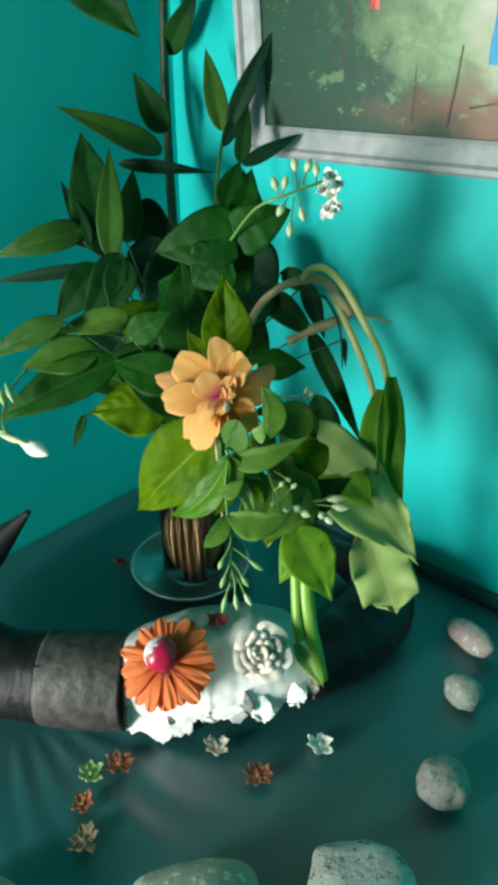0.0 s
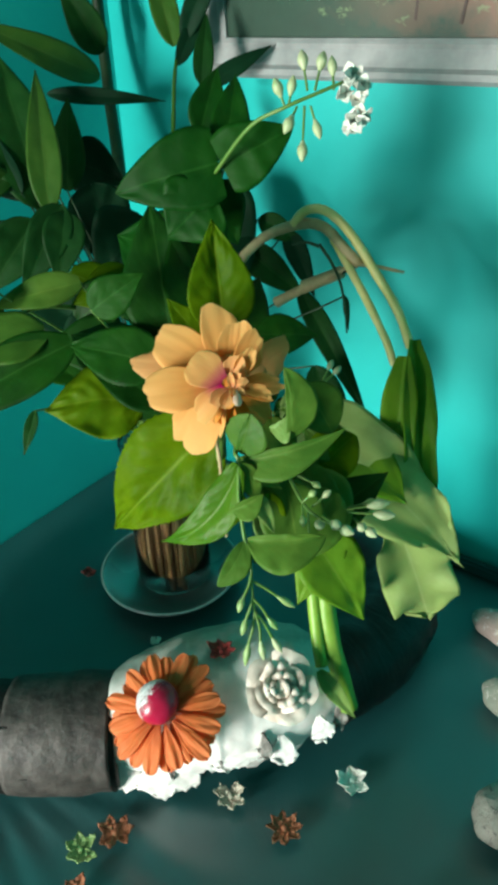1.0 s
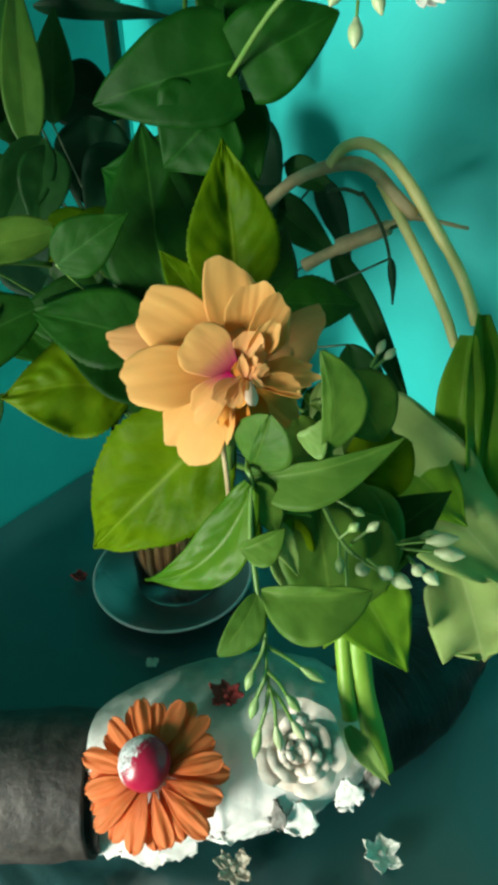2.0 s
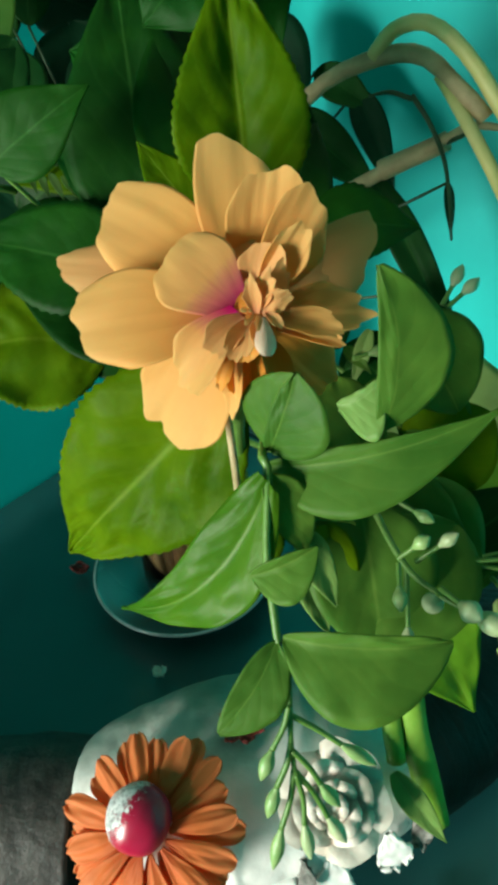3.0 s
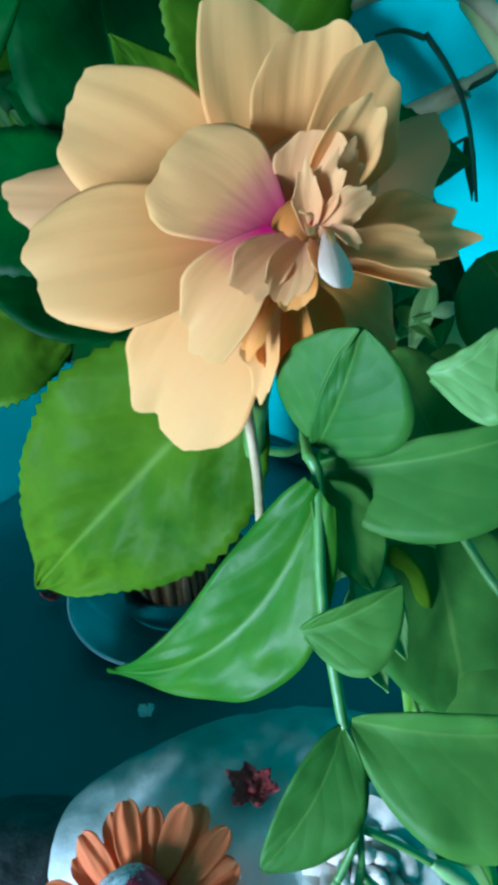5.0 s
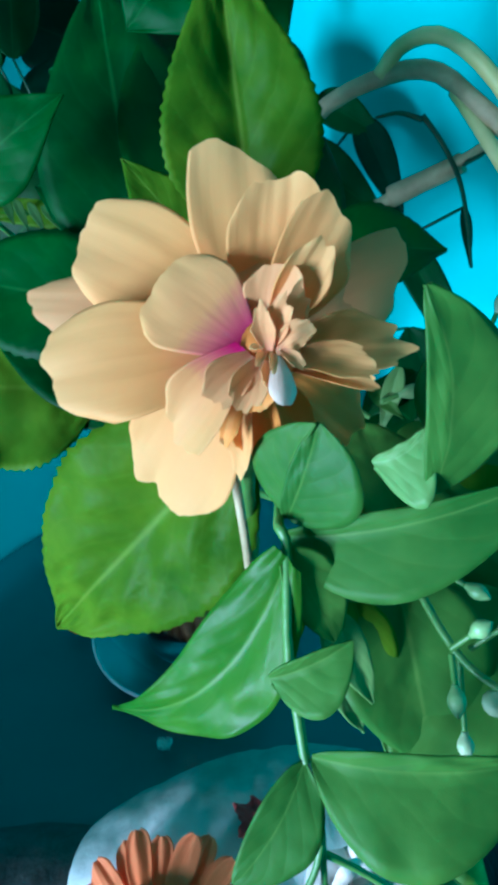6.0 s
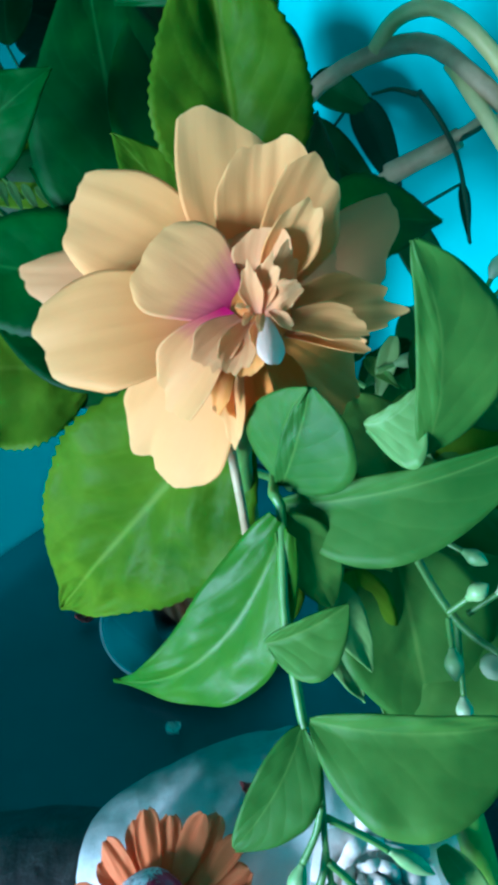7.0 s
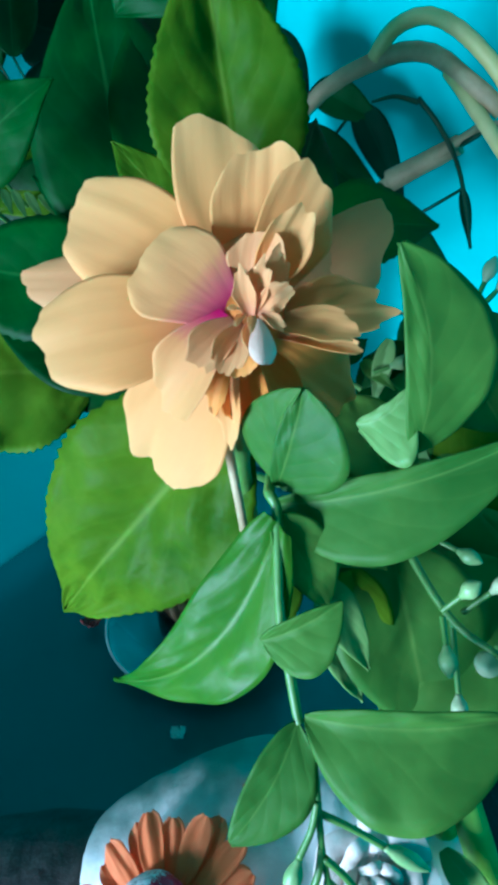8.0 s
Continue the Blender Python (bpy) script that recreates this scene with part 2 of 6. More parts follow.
def canvas_material(name):
    """Oil landscape: cream ground, dark and pale green scrub, a red-brown bank."""
    m, t, b = nodes_of(name)
    tc = t.nodes.new("ShaderNodeTexCoord")
    sep = t.nodes.new("ShaderNodeSeparateXYZ")
    t.links.new(tc.outputs["Object"], sep.inputs[0])
    x, z = sep.outputs[0], sep.outputs[2]
    n, f = noise_of(t, 12.0, 6.0, 0.65), noise_of(t, 48.0, 5.0, 0.7)
    c = ramp(t, n, (0.3, (0.42, 0.40, 0.31)), (0.7, (0.55, 0.53, 0.44)))
    wob = maths(t, "MULTIPLY_ADD", n, 0.16, maths(t, "MULTIPLY", f, 0.05))

    def blend(field, low, high, colour_a, colour_b, under):
        mr = node(t, "ShaderNodeMapRange")
        t.links.new(field, mr.inputs[0])
        mr.inputs[1].default_value, mr.inputs[2].default_value = low, high
        return mix(t, mr.outputs[0], under, mix(t, f, colour_a, colour_b))
    scrub = maths(t, "SUBTRACT", wob, maths(t, "ADD", maths(t, "MULTIPLY", x, 0.62), maths(t, "MULTIPLY", z, 0.60)))
    c = blend(scrub, -0.19, -0.13, (0.09, 0.20, 0.08), (0.30, 0.38, 0.20), c)
    c = blend(scrub, -0.135, -0.075, (0.004, 0.035, 0.02), (0.015, 0.08, 0.04), c)
    low = maths(t, "ADD", maths(t, "MULTIPLY_ADD", x, 0.40, -0.10), maths(t, "SUBTRACT", wob, maths(t, "MULTIPLY", z, 1.7)))
    c = blend(low, -0.04, 0.03, (0.10, 0.07, 0.04), (0.30, 0.13, 0.08), c)
    dark = maths(t, "SUBTRACT", low, maths(t, "MULTIPLY_ADD", x, 0.70, -0.10))
    c = blend(dark, -0.07, -0.01, (0.004, 0.03, 0.018), (0.02, 0.07, 0.04), c)
    tuft = maths(t, "MULTIPLY", maths(t, "GREATER_THAN", noise_of(t, 20.0, 6.0, 0.75, "Object", (1, 1, 1.6)), 0.60), maths(t, "LESS_THAN", x, 0.30))
    c = mix(t, maths(t, "MULTIPLY", tuft, 0.35), c, (0.26, 0.42, 0.18))
    t.links.new(c, b.inputs["Base Color"])
    b.inputs["Roughness"].default_value = 0.5
    bump(t, b, maths(t, "ADD", f, noise_of(t, 300.0, 2.0)), 0.08, 0.001)
    return m


def streak_material(name, c1, c2, c3, rough=0.5):
    """Upright streaks: a packed bundle of brown stems and roots."""
    m, t, b = nodes_of(name)
    n = noise_of(t, 60.0, 5.0, 0.65, "Object", (1.0, 1.0, 0.06))
    t.links.new(ramp(t, n, (0.3, c1), (0.52, c2), (0.72, c3)), b.inputs["Base Color"])
    b.inputs["Roughness"].default_value = rough
    bump(t, b, n, 0.7, 0.004)
    return m


WALL = wall_material("teal_wall_paint")
SATIN = satin_material("teal_satin")
CEIL = plain("ceiling_paint", (0.14, 0.33, 0.32), (0.18, 0.40, 0.39), 4.0, 0.8)
FLOOR = plain("floor_cement", (0.16, 0.15, 0.14), (0.24, 0.22, 0.20), 6.0, 0.6)
WOOD = streak_material("table_wood", (0.10, 0.05, 0.025), (0.18, 0.09, 0.045), (0.26, 0.14, 0.07))
# dark teal for the shade in the gap between table and wall
GAPSHADE = plain("table_gap_shade", (0.006, 0.055, 0.055), (0.010, 0.08, 0.08), 20.0, 0.5)
FRAMEPAINT = plain("silver_frame_paint", (0.27, 0.285, 0.285), (0.40, 0.41, 0.41), 50.0, 0.5, 0.25, 120.0)
CANVAS = canvas_material("oil_canvas")
INK = plain("dark_brown_oil", (0.04, 0.02, 0.015), (0.08, 0.04, 0.03), 60.0, 0.5)
REDOIL = plain("red_oil", (0.5, 0.05, 0.03), (0.62, 0.09, 0.06), 60.0, 0.5)
BLUEOIL = plain("blue_oil", (0.03, 0.25, 0.45), (0.05, 0.33, 0.55), 60.0, 0.5)
HORN = horn_material("black_horn")
HORNBASE = plain("scraped_horn", (0.010, 0.009, 0.008), (0.070, 0.062, 0.055), 60.0, 0.6, 0.7, 120.0)
SKULL = skull_material("white_bone")
BONEBREAK = plain("broken_bone_edge", (0.05, 0.045, 0.04), (0.40, 0.38, 0.35), 120.0, 0.8, 0.6, 160.0)
BERRY = berry_material("crimson_bead")
ROSE = plain("plaster_rose", (0.50, 0.42, 0.34), (0.74, 0.68, 0.60), 70.0, 0.55, 0.3)
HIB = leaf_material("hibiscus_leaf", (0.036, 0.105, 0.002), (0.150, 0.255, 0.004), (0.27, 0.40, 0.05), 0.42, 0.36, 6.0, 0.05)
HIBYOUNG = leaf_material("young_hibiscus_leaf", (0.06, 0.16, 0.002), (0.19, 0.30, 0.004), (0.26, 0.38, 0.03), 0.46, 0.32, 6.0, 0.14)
# hibiscus leaf again, darkened: the shade on the back leaves is in its colour
HIBDARK = leaf_material("shaded_hibiscus_leaf", (0.003, 0.038, 0.002), (0.014, 0.100, 0.004), (0.05, 0.17, 0.03), 0.55, 0.16, 6.0, 0.16)
JAS = leaf_material("jasmine_leaf", (0.052, 0.150, 0.018), (0.150, 0.290, 0.040), (0.24, 0.38, 0.07), 0.48, 0.36, 5.0, 0.18)
JASGLOSS = leaf_material("glossy_jasmine_leaf", (0.045, 0.150, 0.006), (0.150, 0.290, 0.015), (0.24, 0.38, 0.07), 0.34, 0.34, 5.0, 0.15)
JASPALE = leaf_material("jasmine_leaf_back", (0.15, 0.29, 0.06), (0.25, 0.39, 0.11), (0.34, 0.46, 0.2), 0.5, 0.3, 5.0)
ARUM = leaf_material("wilted_arum_leaf", (0.30, 0.42, 0.13), (0.50, 0.62, 0.28), (0.54, 0.62, 0.30), 0.5, 0.3, 4.0, 0.2)
ARUMGREEN = leaf_material("arum_leaf", (0.085, 0.23, 0.010), (0.21, 0.40, 0.025), (0.28, 0.44, 0.08), 0.45, 0.32, 4.0, 0.25)
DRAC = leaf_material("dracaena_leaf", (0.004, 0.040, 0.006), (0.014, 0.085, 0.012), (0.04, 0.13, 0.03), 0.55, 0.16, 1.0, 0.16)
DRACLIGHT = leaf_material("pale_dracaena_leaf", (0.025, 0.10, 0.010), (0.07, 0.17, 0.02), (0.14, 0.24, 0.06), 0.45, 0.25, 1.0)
# darker dracaena copy, with the shade deep in the foliage painted into the green
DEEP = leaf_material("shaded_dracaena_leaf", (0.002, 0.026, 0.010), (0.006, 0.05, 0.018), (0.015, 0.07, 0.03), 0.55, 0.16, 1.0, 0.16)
POTHOS = leaf_material("pothos_leaf", (0.002, 0.045, 0.002), (0.008, 0.085, 0.003), (0.03, 0.14, 0.02), 0.55, 0.16, 3.0, 0.16)
STEM = plain("green_stem", (0.07, 0.17, 0.025), (0.13, 0.25, 0.05), 60.0, 0.45)
DRYSTEM = plain("tan_stem", (0.30, 0.23, 0.11), (0.48, 0.39, 0.21), 70.0, 0.6, 0.4)
PETIOLE = plain("yellow_green_petiole", (0.50, 0.50, 0.16), (0.62, 0.60, 0.25), 60.0, 0.45)
STALK = plain("pale_green_stalk", (0.16, 0.33, 0.03), (0.26, 0.44, 0.06), 50.0, 0.4)
DARKSTEM = plain("dark_stem", (0.01, 0.035, 0.012), (0.025, 0.07, 0.02), 60.0, 0.5)
BUD = plain("cream_bud", (0.28, 0.38, 0.17), (0.50, 0.55, 0.33), 120.0, 0.45)
GREENBUD = plain("green_bud", (0.16, 0.30, 0.09), (0.30, 0.42, 0.16), 120.0, 0.45)
WHITEPETAL = plain("white_petal", (0.66, 0.67, 0.58), (0.82, 0.82, 0.76), 120.0, 0.5)
PALEPETAL = plain("pale_petaloid", (0.56, 0.38, 0.27), (0.64, 0.48, 0.36), 120.0, 0.6)
DRYWHITE = plain("dried_cream_petal", (0.40, 0.36, 0.27), (0.60, 0.56, 0.45), 160.0, 0.6, 0.4)
DRYTAN = plain("dried_tan_petal", (0.16, 0.11, 0.06), (0.32, 0.23, 0.13), 160.0, 0.7, 0.5)
DRYBROWN = plain("dried_brown_petal", (0.16, 0.05, 0.02), (0.34, 0.12, 0.05), 160.0, 0.7, 0.5)
DRYRED = plain("dried_red_petal", (0.20, 0.015, 0.02), (0.34, 0.04, 0.03), 160.0, 0.7, 0.5)
PET = petal_material("orange_petal", (0.74, 0.32, 0.13), (0.84, 0.46, 0.12), (0.87, 0.55, 0.19))
PETSTAIN = petal_material("stained_petal", (0.72, 0.29, 0.17), (0.82, 0.46, 0.15), (0.84, 0.54, 0.18), 0.48)
PETROSE = petal_material("rosy_petal", (0.72, 0.33, 0.17), (0.78, 0.43, 0.16), (0.80, 0.47, 0.18))
PETDEEP = petal_material("deep_orange_petal", (0.70, 0.24, 0.035), (0.80, 0.35, 0.05), (0.82, 0.42, 0.09))
DAISY = petal_material("daisy_petal", (0.58, 0.10, 0.03), (0.84, 0.25, 0.07), (0.86, 0.32, 0.12))
GREYSTONE = stone_material("grey_stone", (0.20, 0.20, 0.17), (0.34, 0.32, 0.28), (0.10, 0.10, 0.09))
PINKSTONE = stone_material("pink_grey_stone", (0.24, 0.19, 0.17), (0.36, 0.29, 0.26), (0.50, 0.48, 0.44))
PALESTONE = stone_material("pale_speckled_stone", (0.26, 0.27, 0.24), (0.50, 0.50, 0.46), (0.09, 0.09, 0.08))
GREENSTONE = stone_material("green_grey_stone", (0.13, 0.17, 0.13), (0.24, 0.26, 0.20), (0.42, 0.42, 0.38))
DISHGLASS = glass_material("grey_dish_glass", (0.07, 0.095, 0.09), 0.42, 1.40, 0.35)
RIMGLASS = plain("pale_glass_rim", (0.24, 0.32, 0.31), (0.38, 0.46, 0.45), 80.0, 0.2)
GLASS = glass_material("clear_glass", (0.94, 0.97, 0.96), 0.03, 1.12)
ROOTS = streak_material("brown_roots", (0.15, 0.065, 0.03), (0.30, 0.15, 0.06), (0.50, 0.33, 0.18))

# ---- building helpers ----
def part(name, bm, material, parent=None, label="", smooth=True):
    me = bpy.data.meshes.new(name)
    bm.to_mesh(me)
    bm.free()
    me.materials.append(material)
    if smooth:
        me.polygons.foreach_set("use_smooth", [True] * len(me.polygons))
    ob = new(name, me)
    if parent:
        ob.parent = parent
        ob.matrix_parent_inverse = parent.matrix_world.inverted()
    if label:
        ob["label"] = label
    return ob


def thing(name, place, label, category, group="", kind=""):
    ob = new(name)
    ob.matrix_world = Matrix.Translation(place)
    ob.empty_display_size = 0.02
    return tagged(ob, label, category, group, kind)


def grid(rows, closed=False, uv=True):
    """A sheet from rows of points; closed joins each row's ends."""
    bm = bmesh.new()
    layer = bm.loops.layers.uv.new("UVMap")
    vs = [[bm.verts.new(p) for p in r] for r in rows]
    n, w = len(rows), len(rows[0])
    for i in range(n - 1):
        for j in range(w if closed else w - 1):
            k = (j + 1) % w
            f = bm.faces.new((vs[i][j], vs[i][k], vs[i + 1][k], vs[i + 1][j]))
            us = ((j, i), (j + 1, i), (j + 1, i + 1), (j, i + 1))
            for loop, (a, b) in zip(f.loops, us):
                loop[layer].uv = (a / (w if closed else w - 1), b / (n - 1))
    return bm


def sheet(rows, thick):
    """A sheet with real thickness: its back is set off along the sheet's own normals and its rim is closed."""
    p = np.array([[tuple(q) for q in r] for r in rows])
    du, dv = np.gradient(p, axis=1), np.gradient(p, axis=0)
    nrm = np.cross(du, dv)
    size = np.linalg.norm(nrm, axis=2, keepdims=True)
    mean = nrm.mean(axis=(0, 1))
    nrm = np.where(size > 1e-12, nrm / np.maximum(size, 1e-12), mean / max(np.linalg.norm(mean), 1e-9))
    back = p - nrm * thick
    loop = np.concatenate((p, back[:, ::-1]), axis=1)
    bm = grid([[Vector(q) for q in r] for r in loop], closed=True)
    layer = bm.loops.layers.uv["UVMap"]
    w = p.shape[1]
    for f in bm.faces:
        for lp in f.loops:
            k = round(lp[layer].uv.x * 2 * w)
            lp[layer].uv.x = (k if k < w else max(0, 2 * w - 1 - k)) / (w - 1)
    return bm


def box_bm(cx, cy, cz, sx, sy, sz, bevel=0.002, m=None):
    bm = bmesh.new()
    bmesh.ops.create_cube(bm, size=1.0, matrix=Matrix.Translation((cx, cy, cz)) @ Matrix.Diagonal((sx, sy, sz, 1)))
    if bevel:
        bmesh.ops.bevel(bm, geom=bm.edges[:], offset=bevel, segments=2, affect="EDGES")
    if m is not None:
        bmesh.ops.transform(bm, matrix=m, verts=bm.verts)
    return bm


def spline(points, n):
    """A smooth line of n places through a few points (Catmull-Rom)."""
    p = [Vector(q) for q in points]
    p = [p[0] * 2 - p[1], *p, p[-1] * 2 - p[-2]]
    out = []
    for i in range(n):
        u = i / (n - 1) * (len(p) - 3)
        k = min(int(u), len(p) - 4)
        u -= k
        a, b, c, d = p[k:k + 4]
        out.append(0.5 * ((2 * b) + (c - a) * u + (2 * a - 5 * b + 4 * c - d) * u * u + (3 * b - a - 3 * c + d) * u ** 3))
    return out


def tube_bm(points, radii, n=24, sides=10, rough=0.0, seed=0):
    """A tapered tube along a smooth line, closed at its ends."""
    line = spline(points, n)
    rows, ref = [], Vector((0.3, 0.2, 1)).normalized()
    for i, c in enumerate(line):
        d = (line[min(i + 1, n - 1)] - line[max(i - 1, 0)]).normalized()
        a = (ref - d * ref.dot(d)).normalized()
        ref = a
        b = d.cross(a)
        u = i / (n - 1) * (len(radii) - 1)
        k = min(int(u), len(radii) - 2)
        r = radii[k] * (1 - u + k) + radii[k + 1] * (u - k)
        ring = []
        for j in range(sides):
            th = 2 * math.pi * j / sides
            q = (a * math.cos(th) + b * math.sin(th))
            rr = r * (1 + rough * noise.noise((c + q * r) * 60 + Vector((seed, 0, 0))))
            ring.append(c + q * rr)
        rows.append(ring)
    bm = grid(rows, closed=True)
    bm.verts.ensure_lookup_table()
    bm.faces.new([bm.verts[j] for j in reversed(range(sides))])
    bm.faces.new([bm.verts[(n - 1) * sides + j] for j in range(sides)])
    return bm


def profile_width(shape, v):
    if shape == "lance":
        return math.sin(math.pi * v ** 0.62) ** 0.9 * 0.98 + 0.02 * (1 - v)
    if shape == "heart":
        return max(0.0, math.sin(math.pi * (0.10 + 0.90 * v) ** 0.55)) ** 0.75
    if shape == "round":
        return math.sin(math.pi * v ** 0.9) ** 0.5
    if shape == "blunt":
        return (0.14 + 0.86 * math.sin(math.pi * 0.5 * min(1, v / 0.74)) ** 1.15) * (1 if v < 0.74 else 1 - 0.42 * ((v - 0.74) / 0.26) ** 2.4)
    if shape == "ellipse":
        return math.sin(math.pi * v ** 0.85) ** 0.62
    if shape == "petal":
        return (0.13 + 0.87 * math.sin(math.pi * 0.5 * min(1, v / 0.68)) ** 1.1) * (1 if v < 0.75 else math.sqrt(max(0.0, 1 - ((v - 0.75) / 0.25) ** 2.4)) * 0.86 + 0.14)
    if shape == "strap":
        return (0.35 + 0.65 * math.sin(math.pi * min(v * 1.4, 0.5))) * (1 if v < 0.8 else math.sqrt(max(0.0, 1 - ((v - 0.8) / 0.2) ** 2)))
    return math.sin(math.pi * (0.03 + 0.97 * v) ** 0.66) ** 1.0      # ovate


LEAVES = [0]


def blade_bm(base, tip, width, normal, shape="ovate", bend=0.08, fold=0.18, twist=0.0, teeth=0, ruffle=0.03, skew=0.0, thick=0.0005, cup=0.0, pleat=0.0, rag=0.0, sway=0.0, puff=0.0):
    """One leaf or petal from base to tip. width in metres; bend lifts its middle along the normal; fold raises the sides;
    skew puts more of it on one side; teeth serrate the rim; ruffle waves it; puff swells it between the side veins."""
    LEAVES[0] += 1
    seed = LEAVES[0] * 7.31
    base, tip, nrm = Vector(base), Vector(tip), Vector(normal)
    axis = tip - base
    length = axis.length
    ax = axis / length
    nrm = (nrm - ax * nrm.dot(ax)).normalized()
    side = ax.cross(nrm)
    nv, nu = (teeth * 2 + 1 if teeth else 45 if puff else 25), (20 if pleat or rag or puff else 12)
    rows = []
    for i in range(nv):
        v = i / (nv - 1)
        vv = min(max(v, 0.004), 0.996)
        w = 0.5 * width * profile_width(shape, vv)
        if teeth and 1 < i < nv - 1:
            w *= 1.0 + (0.030 if i % 2 else -0.014) * (0.8 + noise.noise(Vector((seed, v * 9, 2.0))))
        tw = twist * v
        row = []
        for j in range(nu + 1):
            u = 2 * j / nu - 1
            wu = u * w * (1 + skew * (1 if u > 0 else -1))
            lift = abs(u) * fold * w * (1.0 - 0.25 * abs(u)) - cup * u * u * w
            wavy = ruffle * width * (abs(u) ** 1.6) * noise.noise(Vector((seed, v * 5.5 + (2.0 if u > 0 else 0), 0.7 * u)))
            bulge = 0.025 * width * noise.noise(Vector((seed + 9, v * 6, u * 2.2)))
            bulge += puff * width * (0.035 * abs(math.sin(math.pi * (6.5 * v - 2.4 * abs(u) + 0.3 * noise.noise(Vector((seed, v * 4, u)))))) * min(1.0, 3.0 * abs(u)) * (1 - u * u) + 0.05 * noise.noise(Vector((seed + 4, v * 4.0, u * 1.8))))
            s = side * math.cos(tw) + nrm * math.sin(tw)
            nn = nrm * math.cos(tw) - side * math.sin(tw)
            wavy += pleat * width * 0.055 * v * math.sin(u * 4.6 + seed + 2.2 * v + 2.0 * noise.noise(Vector((seed, u * 2, v * 2))))
            reach = v * (1 + 0.6 * rag * v * v * noise.noise(Vector((seed, u * 2.3, 4.0))))
            reach *= 1 - (0.13 if rag else 0.0) * u ** 4 * v ** 5
            wu *= 1 + 0.6 * rag * abs(u) * noise.noise(Vector((seed + 5, v * 4.5, 1.0 if u > 0 else 6.0)))
            row.append(base + ax * (length * reach) + s * wu + nn * (lift + wavy + bulge) + (nrm * bend + side * sway) * (length * 4 * v * (1 - v)))
        rows.append(row)
    return sheet(rows, thick)


def leaf(parent, material, base, tip, width, normal, name="leaf", **kw):
    return part(name, blade_bm(base, tip, width, normal, **kw), material, parent)


def petal(parent, material, base, tip, width, normal, cup=0.2, wave=0.4, ribs=0.5, lean=0.0, peak=0.0, back=0.0, stretch=1.0, thick=0.0002):
    """One broad petal: narrow at its base, widest past the middle, with a soft wavy end. cup raises its sides; ribs creases it
    lengthwise; lean draws one corner of its end out; peak points the end; back curls the end away."""
    LEAVES[0] += 1
    seed = LEAVES[0] * 5.17
    base, tip, nrm = Vector(base), Vector(tip), Vector(normal)
    ax = tip - base
    length = ax.length
    ax /= length
    nrm = (nrm - ax * nrm.dot(ax)).normalized()
    side = ax.cross(nrm)
    rows, nv, nu = [], 26, 28
    for i in range(nv):
        v = i / (nv - 1)
        w = 0.5 * width * (0.30 + 0.70 * math.sin(math.pi * 0.5 * min(1.0, v / 0.68)) ** 1.1) * (1 - 0.10 * max(0.0, (v - 0.7) / 0.3) ** 2)
        row = []
        for j in range(nu + 1):
            u = 2 * j / nu - 1
            k = max(0.0, (v - 0.35) / 0.65) ** 2
            reach = v * stretch - k * (0.20 * abs(u) ** 3.2 + peak * abs(u)) + lean * u * k
            reach += 0.16 * wave * k * noise.noise(Vector((seed, u * 2.2, 4.0))) + 0.035 * wave * k * noise.noise(Vector((seed, u * 6, 9.0)))
            wu = u * w * (1 + 0.10 * wave * noise.noise(Vector((seed + 5, v * 3.2, 1.0 if u > 0 else 6.0))))
            h = cup * w * u * u - back * length * v * v + 0.05 * length * math.sin(math.pi * v)
            h += wave * width * 0.13 * (0.25 + 0.75 * abs(u)) * v * v * noise.noise(Vector((seed, u * 1.7, v * 2.2)))
            h += ribs * width * 0.034 * v * (1 - 0.6 * abs(u) ** 3) * noise.noise(Vector((seed + 3, u * 4.0 / (0.4 + v), v * 1.6)))
            h += ribs * width * 0.009 * noise.noise(Vector((seed + 7, u * 16.0, v * 1.2)))
            row.append(base + ax * (length * reach) + side * wu + nrm * h)
        rows.append(row)
    return part("petal", sheet(rows, thick), material, parent)


def stem(parent, material, points, r0, r1, name="stem", n=20, sides=8):
    return part(name, tube_bm(points, (r0, r1), n, sides, 0.12), material, parent)


def drop_bm(base, tip, radius, fat=0.62):
    """A bud: narrow at its base, fullest near the tip."""
    base, tip = Vector(base), Vector(tip)
    if (tip - base).length < 0.012:
        tip, radius = base + (tip - base) * 1.3, radius * 0.92
    pts, rad = [], []
    for i in range(9):
        v = i / 8
        pts.append(base.lerp(tip, v))
        rad.append(max(radius * (math.sin(math.pi * v ** (1 / (0.4 + fat))) ** 0.8), radius * 0.3) if 0 < v < 1 else radius * (0.36 if v == 0 else 0.14))
    return tube_bm(pts, rad, 14, 12)


def ball_bm(centre, radius, squash=(1, 1, 1), amount=0.0, freq=20.0, sub=3, seed=0.0, turn=0.0, boxy=1.0):
    bm = bmesh.new()
    bmesh.ops.create_icosphere(bm, subdivisions=sub, radius=1.0)
    rot = Matrix.Rotation(turn, 3, "Z")
    for v in bm.verts:
        c = [math.copysign(abs(q) ** boxy, q) for q in v.co]
        p = Vector((c[0] * squash[0], c[1] * squash[1], c[2] * squash[2])) * radius
        k = 1 + amount * noise.noise(p * freq + Vector((seed, seed * 0.7, 3))) + amount * 0.35 * noise.noise(p * freq * 3 + Vector((seed, 1, 3)))
        v.co = rot @ (p * k) + Vector(centre)
    return bm

# ---- setting ----
ROOM_M = Matrix.Translation(CORNER) @ WALL_ROT.to_4x4()     # local: x along the bright wall, y negative into the room


